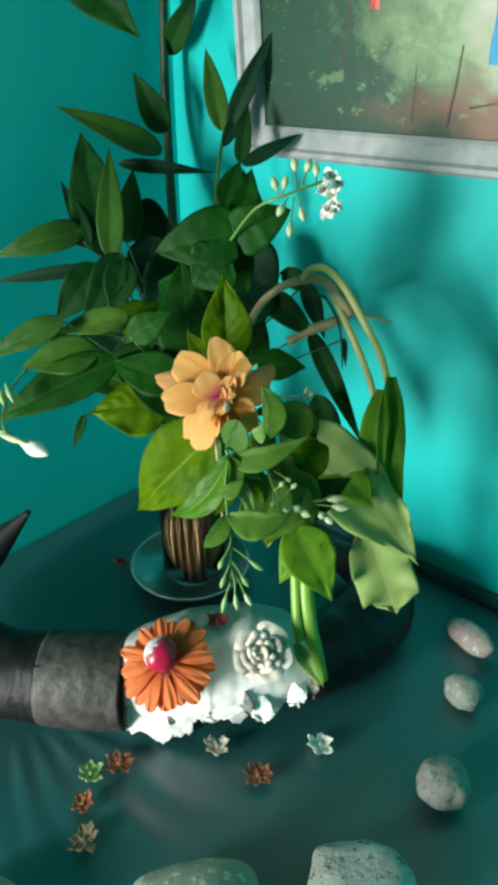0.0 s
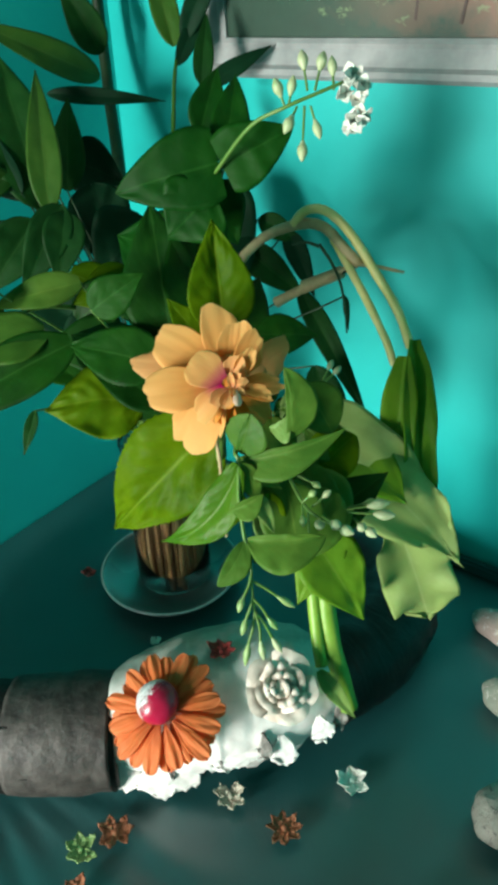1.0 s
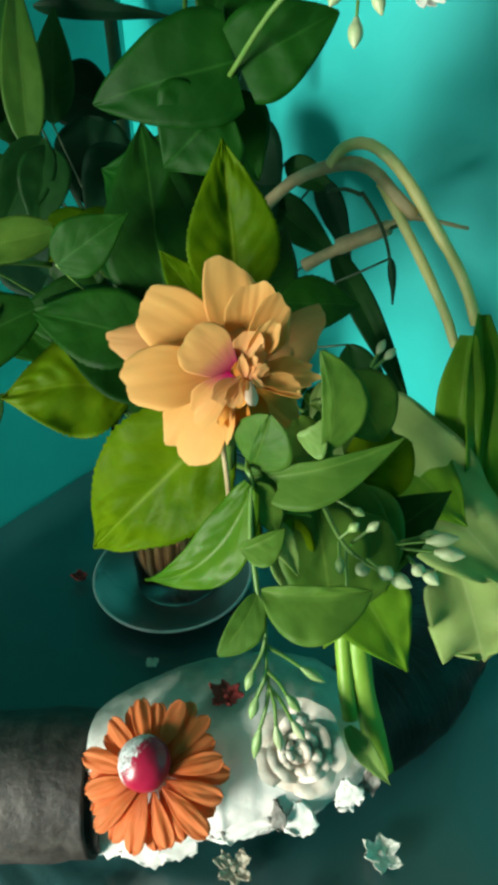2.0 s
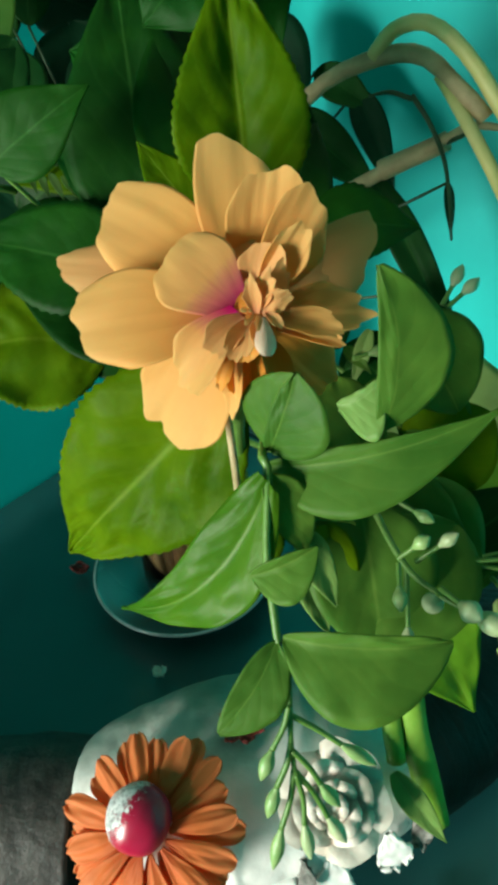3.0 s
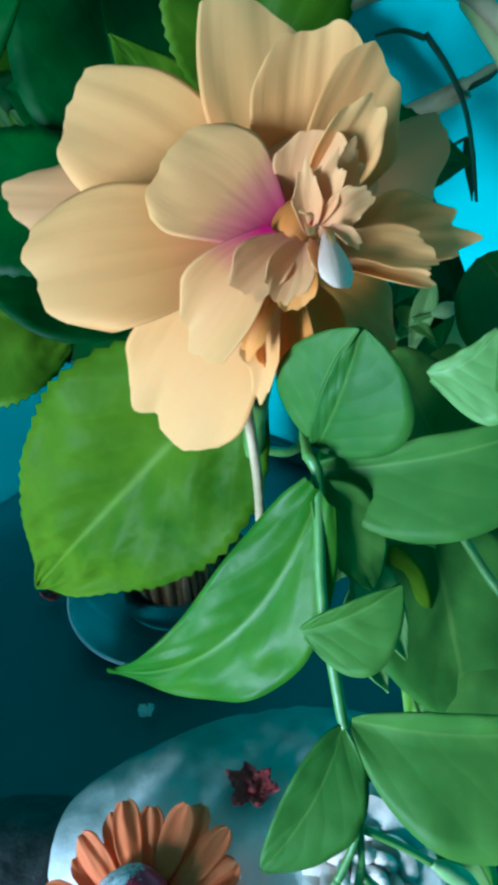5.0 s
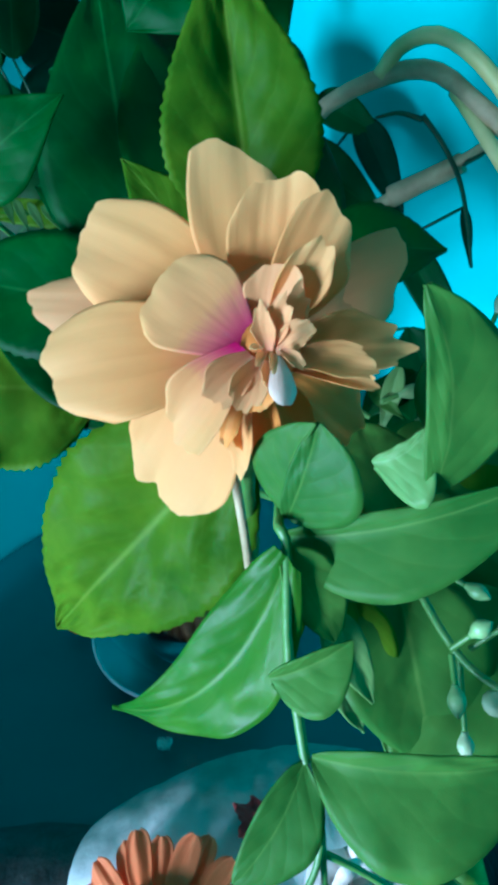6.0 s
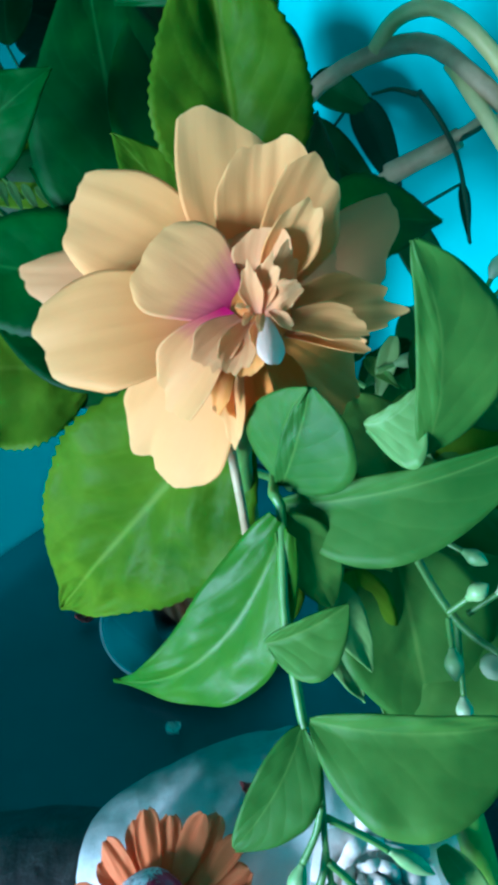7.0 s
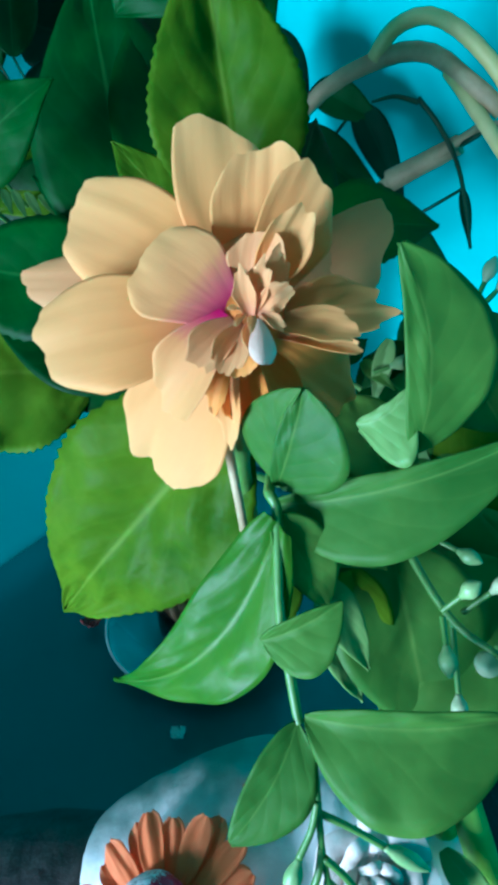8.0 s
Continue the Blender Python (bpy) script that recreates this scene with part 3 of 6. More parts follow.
def slab(name, x0, x1, y0, y1, z0, z1, material, label):
    bm = box_bm((x0 + x1) / 2, (y0 + y1) / 2, (z0 + z1) / 2, x1 - x0, y1 - y0, z1 - z0, 0.0)
    ob = part(name, bm, material, None, "", False)
    ob.matrix_world = ROOM_M
    return tagged(ob, label, "wall" if "wall" in name else name, kind="structure")


slab("floor", -0.1, ROOM + 0.1, -DEEP_ROOM - 0.1, 0.1, -0.1, 0.0, FLOOR, "grey cement floor of the room")
slab("ceiling", -0.1, ROOM + 0.1, -DEEP_ROOM - 0.1, 0.1, HIGH, HIGH + 0.1, CEIL, "dull teal painted ceiling of the room")
slab("wall_north", 0.0, ROOM + 0.1, 0.0, 0.1, 0.0, HIGH, WALL, "bright teal painted plaster wall")
slab("wall_west", -0.1, 0.0, -DEEP_ROOM - 0.1, 0.1, 0.0, HIGH, WALL, "teal painted plaster wall in shade")
slab("wall_east", ROOM, ROOM + 0.1, -DEEP_ROOM - 0.1, 0.0, 0.0, HIGH, WALL, "teal painted plaster wall of the room")
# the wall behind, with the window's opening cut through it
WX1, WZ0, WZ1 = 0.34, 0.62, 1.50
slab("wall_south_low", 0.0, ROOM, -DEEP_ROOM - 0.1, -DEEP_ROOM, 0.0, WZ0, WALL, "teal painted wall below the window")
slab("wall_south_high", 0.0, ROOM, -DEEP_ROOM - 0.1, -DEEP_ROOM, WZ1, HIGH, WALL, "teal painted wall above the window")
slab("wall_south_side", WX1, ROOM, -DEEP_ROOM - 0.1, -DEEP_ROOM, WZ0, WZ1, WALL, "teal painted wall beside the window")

TX, TY = 0.95, 0.95
table = thing("table", room(TX / 2, TY / 2, 0), "wooden corner table under a dark teal satin cloth", "table")
for x, y in ((0.06, 0.06), (TX - 0.06, 0.06), (0.06, TY - 0.06), (TX - 0.06, TY - 0.06)):
    m = ROOM_M @ Matrix.Translation((x, -y, 0))
    part("leg", box_bm(0, 0, 0.355, 0.05, 0.05, 0.71, 0.004, m), WOOD, table, "", False)
part("tabletop", box_bm(TX / 2, -TY / 2, 0.725, TX - 0.02, TY - 0.02, 0.03, 0.004, ROOM_M), WOOD, table, "", False)


def cloth_height(x, y):
    """Soft creases in the cloth, drawn towards the horn."""
    p = Vector((x, y, 0))
    h = 0.0012 * noise.noise(p * 9) + 0.0008 * noise.noise(p * 22)
    w = room(0, 0, 0)
    q = CORNER + ALONG * x + INTO * y
    dx, dy = q.x - 0.02, q.y - 0.70
    near = math.exp(-(dx * dx / 0.018 + dy * dy / 0.006))
    ang = math.atan2(dx + 0.16, -(dy - 0.10))
    h += 0.0030 * near * math.sin(ang * 34 + 3.0 * noise.noise(p * 7)) * (0.4 + 0.6 * noise.noise(p * 14))
    return 0.7455 + max(h, -0.003) + 0.0015


cloth_rows = []
for i in range(141):
    y = 0.004 + (TY + 0.03) * i / 140
    cloth_rows.append([ROOM_M @ Vector((0.004 + (TX + 0.03) * j / 140, -y, cloth_height(0.004 + (TX + 0.03) * j / 140, y))) for j in range(141)])
bm = grid(cloth_rows)
tablecloth = thing("tablecloth", room(TX / 2, TY / 2, 0.75), "dark teal satin tablecloth with soft creases", "tablecloth")
part("cloth_top", bm, SATIN, tablecloth)
skirt = []
for k in range(9):
    line = []
    for i in range(161):
        u = i / 160 * (TX + TY + 0.06)
        x, y = (u, TY + 0.034) if u < TX + 0.034 else (TX + 0.034, TY + 0.034 - (u - TX - 0.034))
        out = 0.012 * math.sin(u * 38) * k / 8 + (0.006 if k else 0)
        dx, dy = (0, out) if u < TX + 0.034 else (out, 0)
        line.append(ROOM_M @ Vector((max(x + dx, 0.004), -max(y + dy, 0.004), 0.7465 - 0.035 * k)))
    skirt.append(line)
part("cloth_skirt", grid(skirt), SATIN, tablecloth)

# dark strip along the wall at the table's back, added for the gap's shade
strip = part("trim", box_bm((TX) / 2 + 0.01, -0.009, 0.757, TX, 0.014, 0.016, 0.003, ROOM_M), GAPSHADE, None, "", False)
tagged(strip, "dark teal strip standing in for the shaded gap along the wall", "trim", kind="structure")

# ---- painting ----
FS0, FZ0, FW, FH, FB = 0.158, 1.274, 0.66, 0.50, 0.034
painting = new("painting")
painting.matrix_world = ROOM_M @ Matrix.Translation((FS0, -0.012, FZ0)) @ Matrix.Rotation(radians(5), 4, "X")
tagged(painting, "oil landscape painting in a wide silver-grey wooden frame", "painting")


def hung(name, bm, material, label="", parent=None):
    ob = part(name, bm, material, None, label, False)
    ob.parent = parent or painting
    return ob


def frame_bar(x0, z0, x1, z1, level):
    """A moulded bar with mitred ends: a high outer rib, a hollow, an inner lip."""
    d = Vector((x1 - x0, 0, z1 - z0))
    length = d.length
    d.normalize()
    inn = Vector((-d.z, 0, d.x))
    prof = ((0.0, 0.0), (0.0, -0.020), (0.004, -0.024), (0.009, -0.023), (0.012, -0.018), (0.026, -0.014), (0.030, -0.015), (FB, -0.012), (FB, 0.0))
    rows = []
    for end in (0, 1):
        rows.append([Vector((x0, 0, z0)) + d * (end * length + (a if end == 0 else -a)) + inn * a + Vector((0, b, 0)) for a, b in prof])
    return grid(rows)


for a, b in (((0, 0), (FW, 0)), ((FW, 0), (FW, FH)), ((FW, FH), (0, FH)), ((0, FH), (0, 0))):
    hung("frame_bar", frame_bar(*a, *b, 0), FRAMEPAINT)
canvas = hung("canvas", box_bm(FW / 2, -0.004, FH / 2, FW - 2 * FB + 0.004, 0.008, FH - 2 * FB + 0.004, 0.0), CANVAS, "oil landscape with scrub and a cream path")


def stroke(x0, z0, x1, z1, r0, r1, material, name="brush_stroke"):
    pts = [(x0, -0.0085, z0), ((x0 + x1) / 2 + 0.001, -0.0085, (z0 + z1) / 2), (x1, -0.0085, z1)]
    bm = tube_bm(pts, (r0, r1), 8, 6, 0.3)
    for v in bm.verts:
        v.co.y = -0.0085 + (v.co.y + 0.0085) * 0.25
    return hung(name, bm, material, "", canvas)


stroke(0.236, 0.047, 0.238, 0.100, 0.0013, 0.0007, INK)
stroke(0.277, 0.044, 0.288, 0.117, 0.0014, 0.0008, INK)
stroke(0.148, 0.100, 0.16, 0.197, 0.0011, 0.0007, INK)
stroke(0.135, 0.090, 0.135, 0.120, 0.0007, 0.0005, INK)
stroke(0.15, 0.090, 0.187, 0.100, 0.0009, 0.0005, INK)
stroke(0.3, 0.062, 0.352, 0.072, 0.0009, 0.0005, INK)
stroke(0.186, 0.150, 0.188, 0.195, 0.0065, 0.006, REDOIL, "red_patch")
stroke(0.322, 0.100, 0.324, 0.160, 0.008, 0.007, BLUEOIL, "blue_patch")

# ---- horns on the broken skull plate ----
horns = thing("buffalo_horns", (0.12, 0.80, TABLE), "pair of black buffalo horns on a broken white skull plate", "horns")
part("horn", tube_bm([(0.024, 0.782, 0.799), (-0.05, 0.776, 0.800), (-0.13, 0.782, 0.801), (-0.20, 0.825, 0.808), (-0.225, 0.89, 0.818), (-0.190, 0.925, 0.845), (-0.118, 0.900, 0.925)],
                     (0.046, 0.047, 0.046, 0.041, 0.033, 0.022, 0.003), 60, 28, 0.07, 3), HORN, horns, "ringed black horn with a scratched grey base")
part("horn", tube_bm([(0.200, 0.828, 0.800), (0.255, 0.872, 0.797), (0.288, 0.925, 0.797), (0.290, 0.985, 0.790), (0.255, 1.035, 0.782), (0.20, 1.06, 0.785)],
                     (0.043, 0.045, 0.044, 0.036, 0.025, 0.004), 50, 26, 0.07, 8), HORN, horns, "black horn curving back to the wall")
part("horn_base", tube_bm([(-0.066, 0.7765, 0.7995), (-0.03, 0.778, 0.7995), (0.000, 0.781, 0.799), (0.022, 0.782, 0.799)], (0.0490, 0.0508, 0.0512, 0.0496), 26, 30, 0.03, 5), HORNBASE, horns, "scraped grey collar of the horn")

rows = []
for i in range(110):
    u = i / 109
    cx, cy = 0.020 + 0.214 * u, 0.788 + 0.062 * u * (1 - 0.42 * u)
    r = (0.040 + 0.024 * math.sin(math.pi * min(1, u * 1.05)) ** 0.8) * (1 if u < 0.55 else math.sqrt(1 - 0.80 * ((u - 0.55) / 0.45) ** 2.2))
    front = 3.62 - 0.42 * u + 0.62 * noise.noise(Vector((u * 6.2, 0.4, 2))) + 0.50 * noise.noise(Vector((u * 17, 3.1, 2))) + 0.16 * noise.noise(Vector((u * 52, 1.1, 2)))
    row = []
    for j in range(46):
        v = j / 45
        th = -0.15 + (front + 0.15) * v
        rr = r * (1 + 0.06 * noise.noise(Vector((cx * 30, th * 1.4, 5))) + 0.02 * noise.noise(Vector((cx * 110, th * 5, 5))))
        row.append(Vector((cx + 0.006 * noise.noise(Vector((u * 9, th, 1))), cy + rr * 0.98 * math.cos(th), 0.807 + rr * math.sin(th))))
    rows.append([Vector((p.x, p.y, max(p.z, 0.7525))) for p in row])
bm = sheet(rows, 0.006)
part("skull_plate", bm, SKULL, horns, "chalk-white broken bone")

# shards of bone along the broken front
for x, y, z, dx, w, m, drop in ((0.034, 0.7500, 0.766, -0.006, 0.034, SKULL, 0.004), (0.058, 0.7490, 0.762, 0.004, 0.040, SKULL, 0.004), (0.080, 0.7485, 0.768, 0.002, 0.030, SKULL, 0.002), (0.070, 0.7485, 0.782, 0.004, 0.006, BONEBREAK, 0.0),
                                (0.100, 0.7500, 0.788, 0.014, 0.012, BONEBREAK, -0.010), (0.126, 0.7500, 0.786, 0.004, 0.044, SKULL, -0.010), (0.150, 0.7520, 0.794, 0.004, 0.010, BONEBREAK, -0.010), (0.166, 0.7570, 0.784, 0.002, 0.024, SKULL, -0.008),
                                (0.196, 0.7690, 0.792, 0.008, 0.022, SKULL, -0.014), (0.214, 0.7790, 0.798, 0.004, 0.012, BONEBREAK, -0.010)):
    part("bone_shard", blade_bm((x, y + 0.004, z + 0.034), (x + dx, y - 0.004, z - drop), w, (0.1, -1, 0.6), shape="blunt", bend=0.03, fold=-0.05, ruffle=0.12, rag=0.40, pleat=0.1, thick=0.0025), m, horns)

# ---- orange daisy ----
def disc_frame(place, normal):
    z = Vector(normal).normalized()
    x = Vector((1, 0, 0)) - z * z.x
    x.normalize()
    return Matrix.Translation(place) @ Matrix((x, z.cross(x), z)).transposed().to_4x4()


def daisy(place, normal, radius):
    ob = thing("daisy", place, "orange cloth daisy with a glittered crimson centre on the skull plate", "flower")
    ob.matrix_world = disc_frame(place, normal)
    count = 24
    for k in range(count):
        a = 2 * math.pi * k / count + random.uniform(-0.07, 0.07)
        rr, lift = radius * random.uniform(0.90, 1.08), 0.004 * (k % 2) + random.uniform(0, 0.002)
        d = Vector((math.cos(a), math.sin(a), 0))
        bm = blade_bm(d * 0.010 + UP * lift, d * rr + UP * (lift - 0.008 + random.uniform(-0.003, 0.003)), radius * random.uniform(0.25, 0.31), (random.uniform(-.15, .15), random.uniform(-.15, .15), 1), shape="petal", bend=0.05, fold=-0.20, ruffle=0.04, thick=0.0010, pleat=1.4)
        p = part("petal", bm, DAISY, None)
        p.parent = ob
    c = part("centre", ball_bm((0, 0, 0), 0.0168, (1, 1, 0.85), 0.04, 90, 4), BERRY, None, "crimson bead with silver glitter")
    c.parent = ob
    c.location = (-0.004, 0.007, 0.010)
    return ob


daisy((0.0725, 0.7515, 0.862), (-0.10, -0.52, 0.85), 0.0460)

# ---- plaster rose ----
def rose(place, normal, radius):
    ob = thing("rose_ornament", place, "cream plaster rose glued on the skull plate", "ornament")
    ob.matrix_world = disc_frame(place, normal)
    for ring, (count, r, height, tilt) in enumerate(((5, 1.0, 0.007, 1.0), (4, 0.74, 0.012, 0.75), (3, 0.50, 0.016, 0.5), (2, 0.28, 0.018, 0.25))):
        for k in range(count):
            a = 2 * math.pi * (k + 0.37 * ring) / count + random.uniform(-0.25, 0.25)
            span = 2 * math.pi / count * random.uniform(0.46, 0.60)
            off = Vector((random.uniform(-1, 1), random.uniform(-1, 1), 0)) * radius * 0.07
            lean, grow = random.uniform(-0.25, 0.25), random.uniform(0.9, 1.12)
            rows = []
            for i in range(9):
                v = i / 8
                row = []
                for j in range(17):
                    u = 2 * j / 16 - 1
                    b = a + u * span * (1 - 0.15 * v)
                    curl = 0.60 + 0.42 * v ** 1.7 * tilt + 0.14 * (1 - tilt) + 0.06 * u * lean
                    rr = radius * r * grow * curl * (1 + 0.10 * noise.noise(Vector((b * 2.2, ring, v + k)))) * (1 - 0.10 * u * u * v)
                    h = height * (0.05 + 0.95 * math.sin(v * 1.9)) * (1 - 0.55 * abs(u) ** 2.5) * (1 + 0.25 * noise.noise(Vector((b * 3, ring + 4, k))))
                    row.append(Vector((math.cos(b) * rr, math.sin(b) * rr, h)) + off)
                rows.append(row)
            bm = sheet(rows, 0.0022)
            p = part("petal", bm, ROSE, None)
            p.parent = ob
    p = part("heart", ball_bm((0, 0, 0.009), radius * 0.26, (1, 0.8, 1.0), 0.2, 120), ROSE, None)
    p.parent = ob
    p = part("backing", ball_bm((0, 0, 0), radius * 0.9, (1, 1, 0.22), 0.05, 60), ROSE, None)
    p.parent = ob
    return ob


rose((0.165, 0.770, 0.866), (0.05, -0.55, 0.80), 0.0285)

# ---- dish and vase ----
def lathe_bm(centre, prof, n=64):
    cx, cy, cz = centre
    rows = [[Vector((cx + r * math.cos(2 * math.pi * j / n), cy + r * math.sin(2 * math.pi * j / n), cz + z)) for j in range(n)] for r, z in prof]
    bm = grid(rows, closed=True)
    return bm


DC = (0.040, 1.024, TABLE)
dish = thing("glass_dish", DC, "shallow clear glass dish under the vase", "dish")
part("bowl", lathe_bm(DC, ((0.001, 0.004), (0.045, 0.004), (0.060, 0.007), (0.074, 0.016), (0.079, 0.021), (0.081, 0.0215), (0.0815, 0.0200), (0.076, 0.013), (0.062, 0.003), (0.046, 0.0005), (0.001, 0.0005))), DISHGLASS, dish)
part("rim", lathe_bm(DC, [(0.0805 + 0.0016 * math.cos(a * math.pi / 4), 0.0212 + 0.0016 * math.sin(a * math.pi / 4)) for a in range(9)]), RIMGLASS, dish, "pale grey glass rim")
vase = thing("vase", (0.044, 1.03, TABLE + 0.006), "clear glass vase packed with brown roots", "vase")
VC = (0.044, 1.03, TABLE + 0.005)
jar = part("jar", lathe_bm(VC, ((0.001, 0.0), (0.040, 0.0), (0.043, 0.004), (0.043, 0.06), (0.045, 0.185), (0.0465, 0.19), (0.0455, 0.19), (0.0422, 0.06), (0.0420, 0.005), (0.001, 0.003))), GLASS, vase)
for k in range(100):
    a, r = k * 2.39996, 0.0385 * math.sqrt((k + 0.5) / 100)
    x, y = VC[0] + r * math.cos(a), VC[1] + r * math.sin(a)
    g = random.uniform(0.0028, 0.0042)
    part("root", tube_bm([(x, y, VC[2] + 0.0060), (x + random.uniform(-.003, .003), y + random.uniform(-.003, .003), VC[2] + 0.08), (x + random.uniform(-.004, .004), y, VC[2] + random.uniform(0.13, 0.178))], (g * 0.8, g), 8, 6, 0.3, k), ROOTS, vase)

# ---- stones on the cloth ----
def stone(place, size, squash, turn, material, label, seed, boxy=1.0):
    r = size / 2
    low = squash[2] * r
    ob = part("stone", ball_bm((0, 0, 0), r, squash, 0.30, 0.8 / r, 4, seed, turn, boxy), material, None)
    ob.location = (place[0], place[1], TABLE + low * 0.90)
    return tagged(ob, label, "stone", "stones round the table edge")


stone((0.404, 0.925), 0.062, (0.62, 1.0, 0.5), radians(40), PINKSTONE, "pinkish grey angular stone beside the wall", 4.0)
stone((0.383, 0.838), 0.044, (0.85, 1.0, 0.75), 0.2, GREENSTONE, "dark green-grey rounded pebble on the cloth", 9.0)
stone((0.347, 0.722), 0.053, (1.0, 0.92, 0.75), 0.5, GREYSTONE, "smooth grey-beige egg-shaped stone on the cloth", 14.0)
stone((0.262, 0.614), 0.088, (1.0, 0.82, 0.46), -0.1, PALESTONE, "large blocky pale grey stone with dark specks", 21.0, 0.62)
stone((0.130, 0.583), 0.110, (1.0, 0.62, 0.42), 0.25, GREENSTONE, "long green-grey stone on the cloth", 28.0, 0.8)
stone((-0.045, 0.562), 0.085, (1.0, 0.7, 0.5), -0.2, GREENSTONE, "green-grey stone at the cloth's front", 33.0)

# ---- fallen flowers on the cloth ----
def fallen(place, radius, petals, material, label, turn=0.0, curl=0.35, z=TABLE):
    ob = thing("fallen_flower", (place[0], place[1], z + 0.002), label, "flower", "fallen flowers on the cloth")
    for k in range(petals):
        a = turn + 2 * math.pi * k / petals + random.uniform(-0.15, 0.15)
        d = Vector((math.cos(a), math.sin(a), 0))
        o = Vector((place[0], place[1], z + 0.004))
        bm = blade_bm(o + d * radius * 0.12, o + d * radius * random.uniform(0.85, 1.1) + UP * random.uniform(0.001, 0.008) * curl / 0.35, radius * 4.0 / petals, (0, 0, 1), shape="ellipse", bend=-0.10, fold=0.45, ruffle=0.30, thick=0.0007, pleat=0.8, rag=0.25, sway=random.uniform(-0.12, 0.12))
        part("petal", bm, material, ob)
    part("centre", ball_bm((place[0], place[1], z + 0.005), radius * 0.2, (1, 1, 0.9), 0.2, 300, 2), material, ob)
    return ob


fallen((0.121, 0.746), 0.0150, 7, DRYWHITE, "dried cream jasmine flower on the cloth", 0.3)
fallen((0.167, 0.719), 0.0150, 8, DRYBROWN, "dried brown star-shaped flower on the cloth", 0.1)
fallen((0.227, 0.760), 0.0150, 6, WHITEPETAL, "white star-shaped jasmine flower on the cloth", 0.5)
fallen((0.026, 0.715), 0.0150, 7, DRYBROWN, "withered red-brown flower on the cloth", 0.2)
fallen((0.000, 0.701), 0.0140, 6, GREENBUD, "green calyx with curled sepals on the cloth", 0.8)
fallen((0.003, 0.669), 0.0115, 5, DRYBROWN, "small withered brown flower on the cloth", 0.0)
fallen((0.015, 0.634), 0.0150, 7, DRYTAN, "dried tan flower on the cloth", 0.4)
fallen((-0.061, 1.028), 0.0095, 4, DRYRED, "scrap of dried red petals beside the dish", 0.4)
fallen((0.034, 0.919), 0.0060, 3, WHITEPETAL, "white petal scrap on the cloth", 0.4)
fallen((0.116, 0.803), 0.0120, 6, DRYRED, "small dried red flower on the skull plate", 0.7, 0.35, 0.868)

# ---- hibiscus cutting ----
hib = thing("hibiscus", (0.044, 1.03, 0.80), "double orange hibiscus bloom with serrated glossy green leaves in the vase", "plant")
stem(hib, STEM, [(0.044, 1.0300, 0.94), (0.1139, 0.8425, 1.0118), (0.1261, 0.7846, 1.0949), (0.1327, 0.7727, 1.1302), (0.1372, 0.7559, 1.1495)], 0.0035, 0.0022)
stem(hib, STEM, [(0.046, 1.0250, 0.93), (0.0844, 0.9399, 1.0327), (0.1227, 0.8048, 1.0955)], 0.0014, 0.0009, name="leaf_stalk", n=10, sides=6)
leaf(hib, HIB, (0.1227, 0.8048, 1.0955), (0.0396, 0.8148, 0.9979), 0.0698, (0.27, -0.66, 0.7), bend=0.08, fold=0.22, skew=0.04, teeth=24, puff=1.0)
stem(hib, STEM, [(0.046, 1.0250, 0.93), (0.0572, 0.9525, 1.0346), (0.0684, 0.83, 1.0992)], 0.0014, 0.0009, name="leaf_stalk", n=10, sides=6)
leaf(hib, HIBYOUNG, (0.0684, 0.83, 1.0992), (0.0009, 0.8239, 1.0963), 0.0590, (0.2, -0.65, 0.73), bend=0.06, fold=0.1, teeth=24, puff=0.8, sway=0.05)
stem(hib, STEM, [(0.046, 1.0250, 0.93), (0.0879, 0.9496, 1.0631), (0.1297, 0.8242, 1.1562)], 0.0014, 0.0009, name="leaf_stalk", n=10, sides=6)
leaf(hib, HIB, (0.1297, 0.8242, 1.1562), (0.1242, 0.8361, 1.2236), 0.0429, (0.13, -0.92, 0.38), bend=0.05, fold=0.45, teeth=24, puff=0.5)
stem(hib, STEM, [(0.046, 1.0250, 0.93), (0.0691, 0.9598, 1.0543), (0.0922, 0.8447, 1.1385)], 0.0014, 0.0009, name="leaf_stalk", n=10, sides=6)
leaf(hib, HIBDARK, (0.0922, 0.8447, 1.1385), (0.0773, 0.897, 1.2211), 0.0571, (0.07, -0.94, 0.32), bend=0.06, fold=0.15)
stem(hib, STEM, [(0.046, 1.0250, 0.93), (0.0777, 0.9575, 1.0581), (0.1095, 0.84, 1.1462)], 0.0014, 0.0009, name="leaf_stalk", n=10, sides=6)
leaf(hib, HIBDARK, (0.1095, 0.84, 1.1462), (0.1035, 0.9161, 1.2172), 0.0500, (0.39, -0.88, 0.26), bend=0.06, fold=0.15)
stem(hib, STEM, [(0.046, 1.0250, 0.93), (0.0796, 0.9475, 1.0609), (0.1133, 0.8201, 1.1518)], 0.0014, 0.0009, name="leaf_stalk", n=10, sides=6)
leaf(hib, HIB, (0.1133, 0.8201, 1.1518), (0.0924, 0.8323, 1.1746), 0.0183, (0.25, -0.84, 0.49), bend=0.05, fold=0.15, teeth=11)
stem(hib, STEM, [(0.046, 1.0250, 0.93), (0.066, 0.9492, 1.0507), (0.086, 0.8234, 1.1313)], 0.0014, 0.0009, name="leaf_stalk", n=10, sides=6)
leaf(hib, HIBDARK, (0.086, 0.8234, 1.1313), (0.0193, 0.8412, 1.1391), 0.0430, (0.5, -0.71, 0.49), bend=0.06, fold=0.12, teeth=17)
